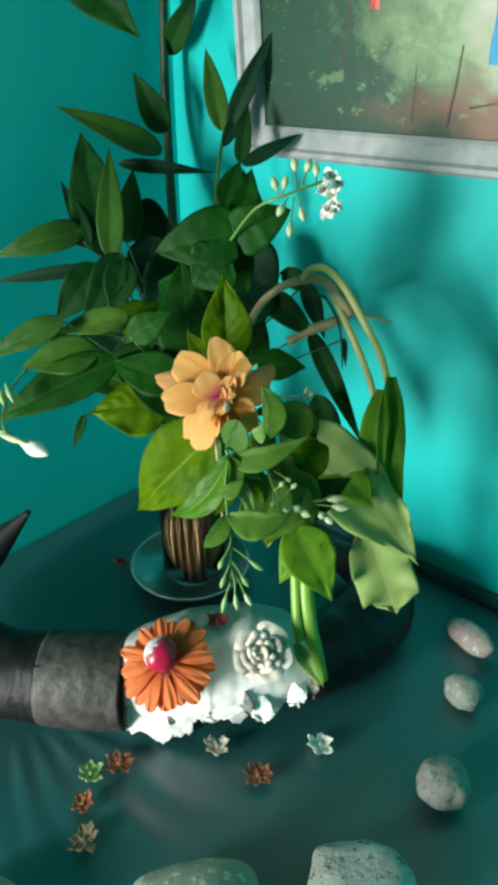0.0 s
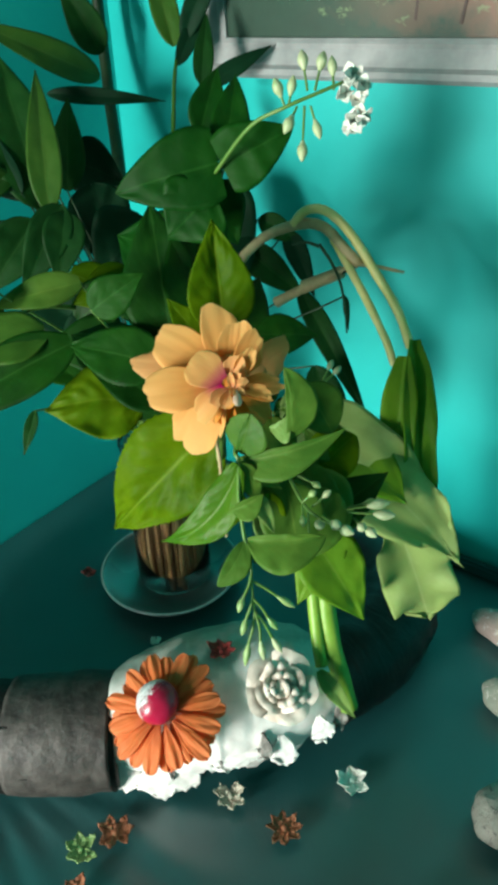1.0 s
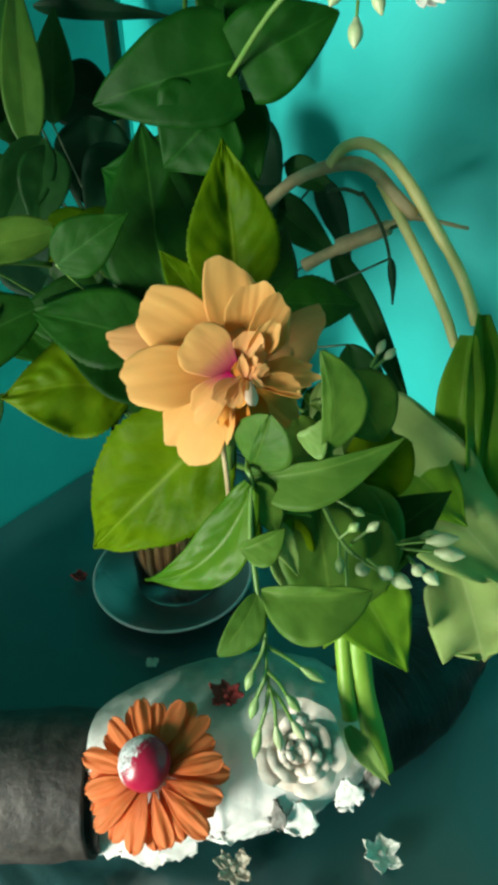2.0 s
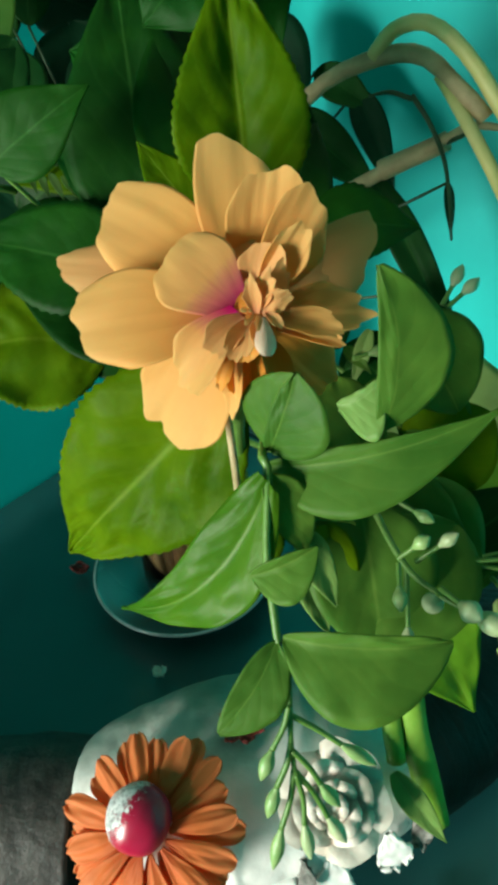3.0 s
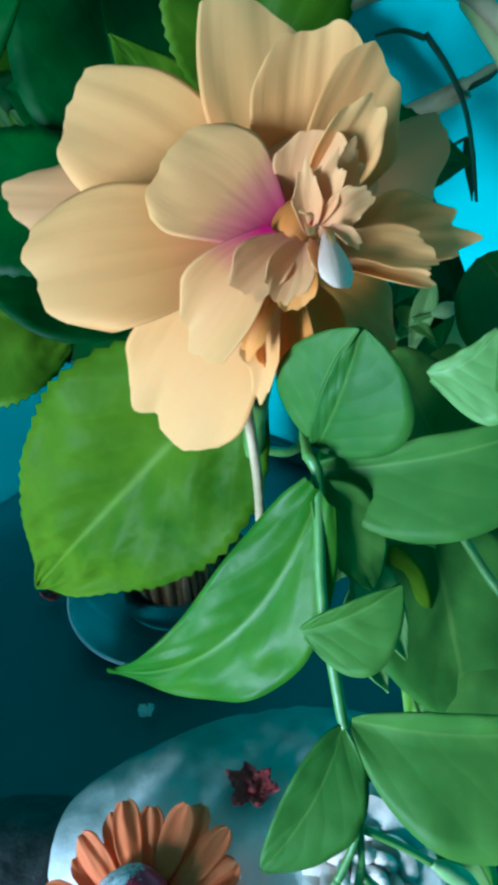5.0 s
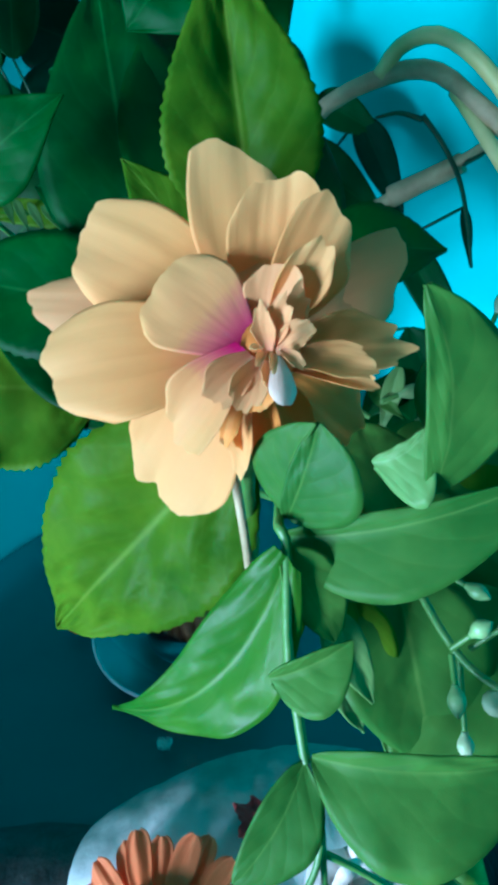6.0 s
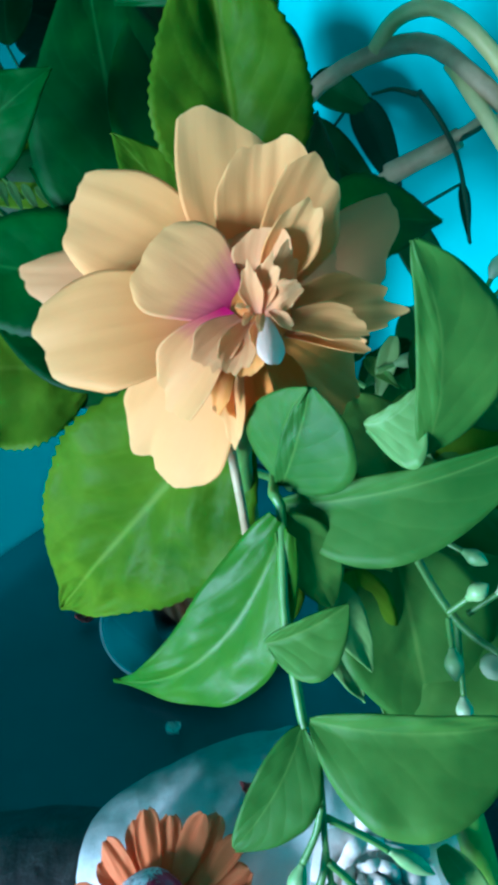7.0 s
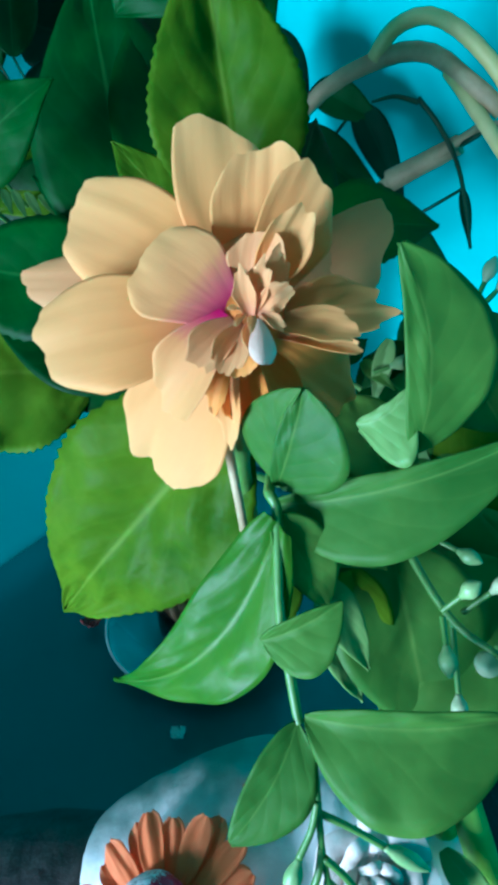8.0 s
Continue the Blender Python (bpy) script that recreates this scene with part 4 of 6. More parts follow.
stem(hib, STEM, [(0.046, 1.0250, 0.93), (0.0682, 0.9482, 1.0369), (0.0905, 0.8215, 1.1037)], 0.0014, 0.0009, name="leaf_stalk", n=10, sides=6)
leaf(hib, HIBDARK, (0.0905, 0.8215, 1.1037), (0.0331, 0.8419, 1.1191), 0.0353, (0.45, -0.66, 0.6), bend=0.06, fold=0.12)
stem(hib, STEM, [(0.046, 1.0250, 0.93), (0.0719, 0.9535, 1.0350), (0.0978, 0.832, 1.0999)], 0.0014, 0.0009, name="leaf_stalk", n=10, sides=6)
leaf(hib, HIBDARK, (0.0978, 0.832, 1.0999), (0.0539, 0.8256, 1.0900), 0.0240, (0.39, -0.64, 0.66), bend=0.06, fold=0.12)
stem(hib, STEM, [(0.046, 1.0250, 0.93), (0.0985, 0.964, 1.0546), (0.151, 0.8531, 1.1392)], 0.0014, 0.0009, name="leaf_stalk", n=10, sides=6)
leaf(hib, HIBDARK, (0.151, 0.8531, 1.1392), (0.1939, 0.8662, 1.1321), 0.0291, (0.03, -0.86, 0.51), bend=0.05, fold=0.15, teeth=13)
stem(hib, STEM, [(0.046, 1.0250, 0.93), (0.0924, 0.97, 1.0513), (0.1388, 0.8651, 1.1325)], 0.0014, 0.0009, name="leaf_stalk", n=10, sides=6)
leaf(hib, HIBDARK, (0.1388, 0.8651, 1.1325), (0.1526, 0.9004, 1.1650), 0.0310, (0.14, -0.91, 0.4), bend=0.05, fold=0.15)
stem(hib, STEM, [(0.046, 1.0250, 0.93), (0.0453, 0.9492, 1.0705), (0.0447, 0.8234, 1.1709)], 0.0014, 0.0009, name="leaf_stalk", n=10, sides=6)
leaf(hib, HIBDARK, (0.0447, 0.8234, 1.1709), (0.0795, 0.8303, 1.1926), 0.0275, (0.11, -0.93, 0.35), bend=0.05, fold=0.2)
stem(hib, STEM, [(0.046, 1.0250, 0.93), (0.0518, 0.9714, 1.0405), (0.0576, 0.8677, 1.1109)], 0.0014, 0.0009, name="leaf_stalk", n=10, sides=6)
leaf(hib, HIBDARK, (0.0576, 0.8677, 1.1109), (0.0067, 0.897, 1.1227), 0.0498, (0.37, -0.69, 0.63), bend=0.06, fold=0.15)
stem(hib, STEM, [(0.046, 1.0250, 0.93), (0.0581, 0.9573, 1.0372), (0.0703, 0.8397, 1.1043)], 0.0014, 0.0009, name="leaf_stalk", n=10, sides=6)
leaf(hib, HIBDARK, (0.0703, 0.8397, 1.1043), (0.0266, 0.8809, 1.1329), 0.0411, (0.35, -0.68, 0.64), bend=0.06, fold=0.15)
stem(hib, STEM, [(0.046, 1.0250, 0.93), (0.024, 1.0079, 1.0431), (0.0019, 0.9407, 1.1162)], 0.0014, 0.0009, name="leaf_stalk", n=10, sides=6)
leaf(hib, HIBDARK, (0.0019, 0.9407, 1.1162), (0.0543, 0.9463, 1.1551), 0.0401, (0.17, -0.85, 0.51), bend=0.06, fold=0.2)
leaf(hib, JASPALE, (0.0347, 0.8879, 1.1519), (0.0399, 0.8819, 1.1418), 0.0035, (0.41, -0.82, 0.39), shape='lance', bend=0.05, fold=0.2)
leaf(hib, JASPALE, (0.0399, 0.8876, 1.1505), (0.0459, 0.8821, 1.1408), 0.0035, (0.39, -0.83, 0.4), shape='lance', bend=0.05, fold=0.2)
leaf(hib, JASPALE, (0.045, 0.8874, 1.1491), (0.0521, 0.883, 1.1409), 0.0035, (0.37, -0.84, 0.4), shape='lance', bend=0.05, fold=0.2)
leaf(hib, JASPALE, (0.031, 0.8876, 1.1523), (0.0343, 0.8824, 1.1438), 0.0035, (0.42, -0.82, 0.39), shape='lance', bend=0.05, fold=0.2)
leaf(hib, HIBDARK, (0.1761, 0.8054, 1.1165), (0.1626, 0.8015, 1.1043), 0.0101, (-0.07, -0.77, 0.63), bend=0.05, fold=0.3)
leaf(hib, JASPALE, (0.1708, 0.8013, 1.1206), (0.1655, 0.7946, 1.1023), 0.0059, (-0.07, -0.77, 0.64), bend=0.05, fold=0.3)
leaf(hib, JAS, (0.1627, 0.8017, 1.1137), (0.1718, 0.7934, 1.1083), 0.0049, (-0.07, -0.77, 0.64), bend=0.05, fold=0.3)
leaf(hib, JAS, (0.1781, 0.793, 1.1064), (0.1649, 0.7867, 1.0995), 0.0065, (-0.09, -0.73, 0.68), bend=0.05, fold=0.3)
leaf(hib, HIBDARK, (0.1562, 0.8058, 1.1120), (0.1652, 0.8147, 1.1147), 0.0079, (-0.03, -0.79, 0.61), bend=0.05, fold=0.3)

# petals of the bloom
bloom = part("bloom", ball_bm((0.1372, 0.7559, 1.1495), 0.0065, (1, 1, 1), 0.1, 90, 3), PETDEEP, hib)
petal(bloom, PETROSE, (0.1302, 0.7982, 1.1382), (0.0738, 0.7871, 1.1501), 0.0256, (-0.18, -0.81, 0.55), cup=0.2, wave=0.5, ribs=0.6, peak=0.12, back=0.06)
petal(bloom, PETROSE, (0.1367, 0.7877, 1.1356), (0.1704, 0.7976, 1.1496), 0.0266, (0.21, -0.76, 0.62), cup=0.1, wave=0.6, ribs=0.7, lean=-0.28, back=0.05)
petal(bloom, PETROSE, (0.1370, 0.7855, 1.1381), (0.1566, 0.7958, 1.1497), 0.0171, (0.21, -0.76, 0.62), cup=0.1, wave=0.8, ribs=0.8, lean=-0.12, back=0.03)
petal(bloom, PET, (0.1330, 0.7830, 1.1410), (0.1312, 0.7960, 1.1813), 0.0287, (0.10, -0.88, 0.46), cup=0.15, wave=0.35, ribs=0.8, lean=-0.24, back=0.04)
petal(bloom, PET, (0.1314, 0.7815, 1.1448), (0.0899, 0.7869, 1.1670), 0.0296, (-0.13, -0.76, 0.63), cup=0.12, wave=0.4, ribs=0.4, lean=0.04, back=0.07)
petal(bloom, PETDEEP, (0.1345, 0.7762, 1.1362), (0.1589, 0.7795, 1.1130), 0.0219, (0.21, -0.76, 0.62), cup=0.2, wave=0.5, ribs=0.7, back=0.08)
petal(bloom, PET, (0.1293, 0.7737, 1.1393), (0.1038, 0.7687, 1.0989), 0.0323, (0.02, -0.71, 0.71), cup=0.1, wave=0.6, ribs=0.6, lean=-0.03, back=0.03)
petal(bloom, PET, (0.1292, 0.7677, 1.1449), (0.0858, 0.7580, 1.1446), 0.0284, (-0.04, -0.77, 0.64), cup=0.1, wave=0.5, ribs=0.35, lean=0.05, back=0.1)
petal(bloom, PET, (0.1354, 0.7749, 1.1457), (0.1404, 0.7783, 1.1790), 0.0224, (0.20, -0.87, 0.45), cup=0.2, wave=0.4, ribs=0.8, lean=0.06, back=0.05)
petal(bloom, PET, (0.1373, 0.7689, 1.1480), (0.1527, 0.7740, 1.1731), 0.0173, (0.30, -0.85, 0.44), cup=0.3, wave=0.5, ribs=0.9, lean=-0.1, back=0.06)
petal(bloom, PET, (0.1372, 0.7651, 1.1509), (0.1491, 0.7632, 1.1691), 0.0108, (0.38, -0.82, 0.42), cup=0.5, wave=0.6, ribs=1.0, back=0.06)
petal(bloom, PETROSE, (0.1366, 0.7628, 1.1506), (0.1403, 0.7634, 1.1652), 0.0129, (-0.09, -0.83, 0.56), cup=0.4, wave=0.5, ribs=1.0, lean=0.1)
petal(bloom, PET, (0.1388, 0.7617, 1.1455), (0.1659, 0.7581, 1.1493), 0.0136, (0.11, -0.70, 0.70), cup=0.5, wave=0.9, ribs=1.2, lean=0.1, back=0.05)
petal(bloom, PET, (0.1405, 0.7555, 1.1475), (0.1594, 0.7502, 1.1474), 0.0083, (0.21, -0.62, 0.75), cup=0.5, wave=1.0, ribs=1.2, back=0.05)
petal(bloom, PET, (0.1420, 0.7572, 1.1439), (0.1599, 0.7537, 1.1409), 0.0044, (0.12, -0.63, 0.76), cup=0.6, wave=0.6, ribs=0.6)
petal(bloom, PETDEEP, (0.1340, 0.7666, 1.1393), (0.1412, 0.7659, 1.1165), 0.0147, (0.21, -0.62, 0.75), cup=0.4, wave=0.8, ribs=1.1)
petal(bloom, PETDEEP, (0.1332, 0.7621, 1.1415), (0.1334, 0.7592, 1.1195), 0.0114, (0.02, -0.64, 0.77), cup=0.7, wave=0.8, ribs=1.1)
petal(bloom, PET, (0.1323, 0.7591, 1.1429), (0.1279, 0.7582, 1.1133), 0.0083, (-0.17, -0.69, 0.70), cup=0.8, wave=0.7, ribs=0.9, peak=0.25)
petal(bloom, PETDEEP, (0.1335, 0.7548, 1.1449), (0.1259, 0.7519, 1.1276), 0.0059, (-0.17, -0.69, 0.70), cup=0.8, wave=0.7, ribs=0.9, peak=0.1)
petal(bloom, PETSTAIN, (0.1327, 0.7589, 1.1484), (0.1268, 0.7758, 1.1635), 0.0189, (0.02, -0.71, 0.71), cup=0.05, wave=0.5, ribs=0.4, lean=0.06, back=0.05, stretch=0.95)
petal(bloom, PETSTAIN, (0.1326, 0.7547, 1.1508), (0.1127, 0.7670, 1.1617), 0.0242, (0.02, -0.71, 0.71), cup=0.02, wave=0.5, ribs=0.35, lean=0.05, back=0.05)
petal(bloom, PETSTAIN, (0.1325, 0.7514, 1.1517), (0.1170, 0.7440, 1.1348), 0.0150, (-0.08, -0.70, 0.71), cup=0.55, wave=0.5, ribs=0.7, lean=-0.1, back=0.05)
petal(bloom, PETROSE, (0.1344, 0.7464, 1.1526), (0.1269, 0.7377, 1.1467), 0.0093, (-0.08, -0.70, 0.71), cup=0.6, wave=0.9, ribs=1.0)
petal(bloom, PETROSE, (0.1364, 0.7433, 1.1532), (0.1324, 0.7348, 1.1470), 0.0072, (0.11, -0.70, 0.70), cup=0.7, wave=0.9, ribs=1.0)
petal(bloom, PETDEEP, (0.1363, 0.7489, 1.1501), (0.1341, 0.7431, 1.1417), 0.0069, (0.21, -0.69, 0.69), cup=0.7, wave=0.9, ribs=1.0)
petal(bloom, PETROSE, (0.1379, 0.7536, 1.1511), (0.1456, 0.7486, 1.1652), 0.0062, (0.30, -0.80, 0.52), cup=0.5, wave=1.2, ribs=0.9, lean=-0.15)
petal(bloom, PETROSE, (0.1377, 0.7491, 1.1530), (0.1421, 0.7444, 1.1654), 0.0054, (-0.09, -0.83, 0.56), cup=0.6, wave=1.2, ribs=0.9)
petal(bloom, PETROSE, (0.1376, 0.7473, 1.1532), (0.1368, 0.7435, 1.1652), 0.0046, (-0.08, -0.77, 0.64), cup=0.6, wave=1.0, ribs=0.6, peak=0.3)
petal(bloom, PETROSE, (0.1390, 0.7474, 1.1531), (0.1464, 0.7421, 1.1612), 0.0051, (0.30, -0.74, 0.60), cup=0.6, wave=1.2, ribs=0.9)
petal(bloom, PETROSE, (0.1404, 0.7418, 1.1560), (0.1445, 0.7373, 1.1543), 0.0027, (0.30, -0.74, 0.60), cup=0.6, wave=1.0, ribs=0.4)
petal(bloom, PETROSE, (0.1379, 0.7404, 1.1544), (0.1388, 0.7331, 1.1520), 0.0038, (0.21, -0.69, 0.69), cup=0.7, wave=1.0, ribs=0.8)
petal(bloom, PALEPETAL, (0.1399, 0.7397, 1.1558), (0.1414, 0.7277, 1.1520), 0.0051, (0.21, -0.69, 0.69), cup=-0.5, wave=0.3, ribs=0.3, peak=0.06)
petal(bloom, PETROSE, (0.1375, 0.7398, 1.1565), (0.1367, 0.7283, 1.1596), 0.0017, (0.02, -0.64, 0.77), cup=0.6, wave=0.8, ribs=0.3)
petal(bloom, PETROSE, (0.1388, 0.7384, 1.1570), (0.1395, 0.7264, 1.1592), 0.0015, (0.21, -0.62, 0.75), cup=0.6, wave=0.8, ribs=0.3)
petal(bloom, PETROSE, (0.1373, 0.7385, 1.1575), (0.1356, 0.7298, 1.1622), 0.0015, (0.02, -0.64, 0.77), cup=0.6, wave=0.8, ribs=0.3)

# ---- jasmine sprig ----
jas = thing("jasmine_sprig", (0.044, 1.03, 0.80), "jasmine sprig with glossy curled leaves and green buds", "plant")
stem(jas, STEM, [(0.1405, 0.834, 1.0850), (0.1374, 0.754, 1.1069), (0.1394, 0.7437, 1.1054), (0.1394, 0.7281, 1.0890), (0.1415, 0.7177, 1.0783), (0.1427, 0.7124, 1.0718), (0.1433, 0.7111, 1.0706)], 0.0014, 0.0010)
stem(jas, DRYSTEM, [(0.1231, 0.7807, 1.1083), (0.1262, 0.7714, 1.0843), (0.1263, 0.7764, 1.0552), (0.1268, 0.7851, 1.0136)], 0.0014, 0.0012)
stem(jas, STEM, [(0.044, 1.0300, 0.94), (0.1335, 0.9041, 0.9916), (0.1405, 0.834, 1.0850)], 0.003, 0.0016)
leaf(jas, JAS, (0.1393, 0.7502, 1.1077), (0.1472, 0.7497, 1.1346), 0.0184, (-0.08, -0.70, 0.71), bend=0.05, fold=0.15, shape='round', skew=0.62, sway=0.03)
leaf(jas, JAS, (0.1403, 0.7518, 1.1064), (0.1464, 0.7487, 1.1349), 0.0117, (-0.34, -0.72, 0.61), bend=0.04, fold=0.1, shape='ellipse', skew=-0.75, sway=-0.1)
leaf(jas, JAS, (0.1695, 0.7350, 1.1261), (0.1663, 0.7407, 1.1681), 0.0190, (0.12, -0.67, 0.73), bend=0.04, fold=-0.05, shape='ellipse', skew=0.5, sway=0.09, ruffle=0.06)
leaf(jas, JASPALE, (0.1581, 0.7427, 1.1291), (0.1689, 0.7423, 1.1373), 0.0141, (-0.16, -0.63, 0.76), bend=0.05, fold=0.1, skew=0.7, sway=0.16, shape='ellipse')
leaf(jas, JAS, (0.1391, 0.7510, 1.1016), (0.2024, 0.7482, 1.1249), 0.0206, (0.12, -0.67, 0.73), bend=0.05, fold=0.3, skew=0.62, sway=0.07, ruffle=0.08)
leaf(jas, JAS, (0.1394, 0.7539, 1.0987), (0.1659, 0.7469, 1.0829), 0.0154, (0.21, -0.69, 0.69), bend=0.05, fold=0.3, skew=0.1, ruffle=0.08)
leaf(jas, JASGLOSS, (0.1397, 0.7408, 1.1044), (0.0877, 0.7430, 1.0452), 0.0262, (0.02, -0.67, 0.74), bend=0.05, fold=0.22, sway=-0.15, skew=-0.12, ruffle=0.1, thick=0.0006, puff=0.4)
leaf(jas, JAS, (0.1393, 0.7433, 1.1046), (0.1503, 0.7337, 1.0843), 0.0139, (0.21, -0.76, 0.62), bend=0.05, fold=0.2, shape='ellipse', skew=-0.2, ruffle=0.12)
leaf(jas, JAS, (0.1355, 0.7212, 1.0865), (0.1536, 0.7237, 1.0959), 0.0129, (0.21, -0.55, 0.81), bend=0.05, fold=0.5, skew=0.66, sway=0.05, shape='ellipse')
leaf(jas, JASPALE, (0.1491, 0.7490, 1.0785), (0.1604, 0.7384, 1.0548), 0.0116, (0.39, -0.72, 0.58), bend=0.07, fold=0.3, skew=0.2, shape='lance')
leaf(jas, JAS, (0.1426, 0.7108, 1.0713), (0.1269, 0.6940, 1.0527), 0.0150, (0.02, -0.71, 0.71), bend=0.05, fold=0.15, sway=-0.06, skew=-0.28, shape='ellipse')
leaf(jas, JAS, (0.1444, 0.7118, 1.0724), (0.1895, 0.7086, 1.0769), 0.0238, (0.12, -0.60, 0.79), bend=0.05, fold=0.28, skew=0.7, sway=0.05, ruffle=0.07, shape='ellipse')
leaf(jas, JAS, (0.1450, 0.7126, 1.0681), (0.1488, 0.7093, 1.0551), 0.0039, (0.47, -0.69, 0.55), bend=0.05, fold=0.3)
leaf(jas, HIB, (0.1567, 0.7601, 1.0700), (0.1622, 0.7405, 1.0391), 0.0174, (0.16, -0.5, 0.85), bend=0.05, fold=0.4)
leaf(jas, JAS, (0.1684, 0.7691, 1.0721), (0.1762, 0.7341, 1.0357), 0.0431, (0.01, -0.51, 0.86), bend=0.06, fold=0.2, shape='ellipse')
leaf(jas, JAS, (0.2019, 0.7679, 1.0635), (0.1655, 0.7333, 1.0367), 0.0431, (-0.04, -0.5, 0.87), bend=0.06, fold=0.2, shape='ellipse')
leaf(jas, JAS, (0.175, 0.7838, 1.0657), (0.2084, 0.7618, 1.0345), 0.0470, (-0.07, -0.55, 0.83), bend=0.06, fold=0.2, shape='ellipse')
leaf(jas, JAS, (0.1808, 0.7962, 1.1291), (0.1981, 0.7763, 1.1044), 0.0336, (0.12, -0.76, 0.63), bend=0.06, fold=0.2, shape='ellipse')
leaf(jas, JAS, (0.1687, 0.7603, 1.0954), (0.1588, 0.7916, 1.1082), 0.0220, (0.05, -0.71, 0.71), bend=0.06, fold=0.2, shape='ellipse')
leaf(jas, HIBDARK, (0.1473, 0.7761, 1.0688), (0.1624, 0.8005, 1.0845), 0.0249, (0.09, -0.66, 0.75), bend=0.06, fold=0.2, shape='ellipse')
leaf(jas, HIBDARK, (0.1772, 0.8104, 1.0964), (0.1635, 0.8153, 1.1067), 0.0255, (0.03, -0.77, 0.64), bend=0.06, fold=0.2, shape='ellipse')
leaf(jas, HIB, (0.1908, 0.7957, 1.0622), (0.2174, 0.8074, 1.0836), 0.0375, (-0.11, -0.6, 0.8), bend=0.06, fold=0.2, shape='ellipse')
leaf(jas, HIB, (0.1917, 0.7931, 1.0398), (0.2241, 0.7907, 1.0386), 0.0367, (-0.1, -0.5, 0.86), bend=0.06, fold=0.2, shape='ellipse')
stem(jas, STEM, [(0.1449, 0.7127, 1.0700), (0.1461, 0.7064, 1.0548), (0.1467, 0.7002, 1.0397), (0.1481, 0.6969, 1.0252)], 0.001, 0.0007)
stem(jas, STEM, [(0.1462, 0.7043, 1.0515), (0.1446, 0.7006, 1.0463), (0.1415, 0.6968, 1.0411)], 0.0009, 0.0009)
part("bud", drop_bm((0.1415, 0.6968, 1.0411), (0.139, 0.6927, 1.0354), 0.0024), GREENBUD, jas)
stem(jas, STEM, [(0.1464, 0.704, 1.0473), (0.1545, 0.7032, 1.0417), (0.1612, 0.7023, 1.0362)], 0.0009, 0.0009)
part("bud", drop_bm((0.1612, 0.7023, 1.0362), (0.1696, 0.7013, 1.0299), 0.0024), GREENBUD, jas)
stem(jas, STEM, [(0.1472, 0.6988, 1.0374), (0.1521, 0.6973, 1.0315), (0.1554, 0.6957, 1.0256)], 0.0009, 0.0009)
part("bud", drop_bm((0.1554, 0.6957, 1.0256), (0.1601, 0.694, 1.0190), 0.0024), GREENBUD, jas)
stem(jas, STEM, [(0.1467, 0.7002, 1.0397), (0.1455, 0.697, 1.0332), (0.1428, 0.6936, 1.0268)], 0.0009, 0.0009)
part("bud", drop_bm((0.1428, 0.6936, 1.0268), (0.1406, 0.6899, 1.0196), 0.0024), GREENBUD, jas)
stem(jas, STEM, [(0.1482, 0.6972, 1.0275), (0.1504, 0.6939, 1.0193), (0.1509, 0.6905, 1.0113)], 0.0009, 0.0009)
part("bud", drop_bm((0.1509, 0.6905, 1.0113), (0.1525, 0.6867, 1.0022), 0.0024), BUD, jas)
stem(jas, STEM, [(0.1476, 0.6979, 1.0286), (0.1466, 0.6937, 1.0197), (0.144, 0.6892, 1.0108)], 0.0009, 0.0009)
part("bud", drop_bm((0.144, 0.6892, 1.0108), (0.142, 0.6843, 1.0007), 0.0024), GREENBUD, jas)
stem(jas, STEM, [(0.1476, 0.6979, 1.0286), (0.1535, 0.6958, 1.0196), (0.1579, 0.6934, 1.0106)], 0.0009, 0.0009)
part("bud", drop_bm((0.1579, 0.6934, 1.0106), (0.1639, 0.6908, 1.0003), 0.0024), BUD, jas)
stem(jas, STEM, [(0.1747, 0.7598, 1.0842), (0.1794, 0.7568, 1.0832), (0.184, 0.7538, 1.0823)], 0.0008, 0.0007)
part("bud", drop_bm((0.184, 0.7538, 1.0823), (0.1883, 0.7509, 1.0815), 0.0023), GREENBUD, jas)
stem(jas, STEM, [(0.1839, 0.7415, 1.0727), (0.187, 0.7413, 1.0764), (0.19, 0.741, 1.0800)], 0.0008, 0.0007)
part("bud", drop_bm((0.19, 0.741, 1.0800), (0.1936, 0.7407, 1.0844), 0.0023), BUD, jas)
stem(jas, STEM, [(0.181, 0.7401, 1.0712), (0.1812, 0.734, 1.0647), (0.1814, 0.7281, 1.0584)], 0.0008, 0.0007)
part("bud", drop_bm((0.1814, 0.7281, 1.0584), (0.1815, 0.7246, 1.0547), 0.0023), BUD, jas)
stem(jas, STEM, [(0.161, 0.7754, 1.1015), (0.1646, 0.7729, 1.0988), (0.1682, 0.7704, 1.0962)], 0.0008, 0.0007)
part("bud", drop_bm((0.1682, 0.7704, 1.0962), (0.1722, 0.7677, 1.0932), 0.0023), GREENBUD, jas)
stem(jas, STEM, [(0.1621, 0.7927, 1.1093), (0.1609, 0.7931, 1.1101), (0.1598, 0.7934, 1.1109)], 0.0008, 0.0007)
part("bud", drop_bm((0.1598, 0.7934, 1.1109), (0.1548, 0.7949, 1.1142), 0.0023), GREENBUD, jas)
stem(jas, STEM, [(0.1655, 0.7956, 1.1130), (0.168, 0.7962, 1.1134), (0.1704, 0.7969, 1.1139)], 0.0008, 0.0007)
part("bud", drop_bm((0.1704, 0.7969, 1.1139), (0.1763, 0.7984, 1.1149), 0.0023), GREENBUD, jas)
stem(jas, STEM, [(0.1931, 0.7988, 1.1305), (0.1946, 0.8006, 1.1329), (0.1961, 0.8024, 1.1353)], 0.0008, 0.0007)
part("bud", drop_bm((0.1961, 0.8024, 1.1353), (0.1987, 0.8055, 1.1396), 0.0023), BUD, jas)
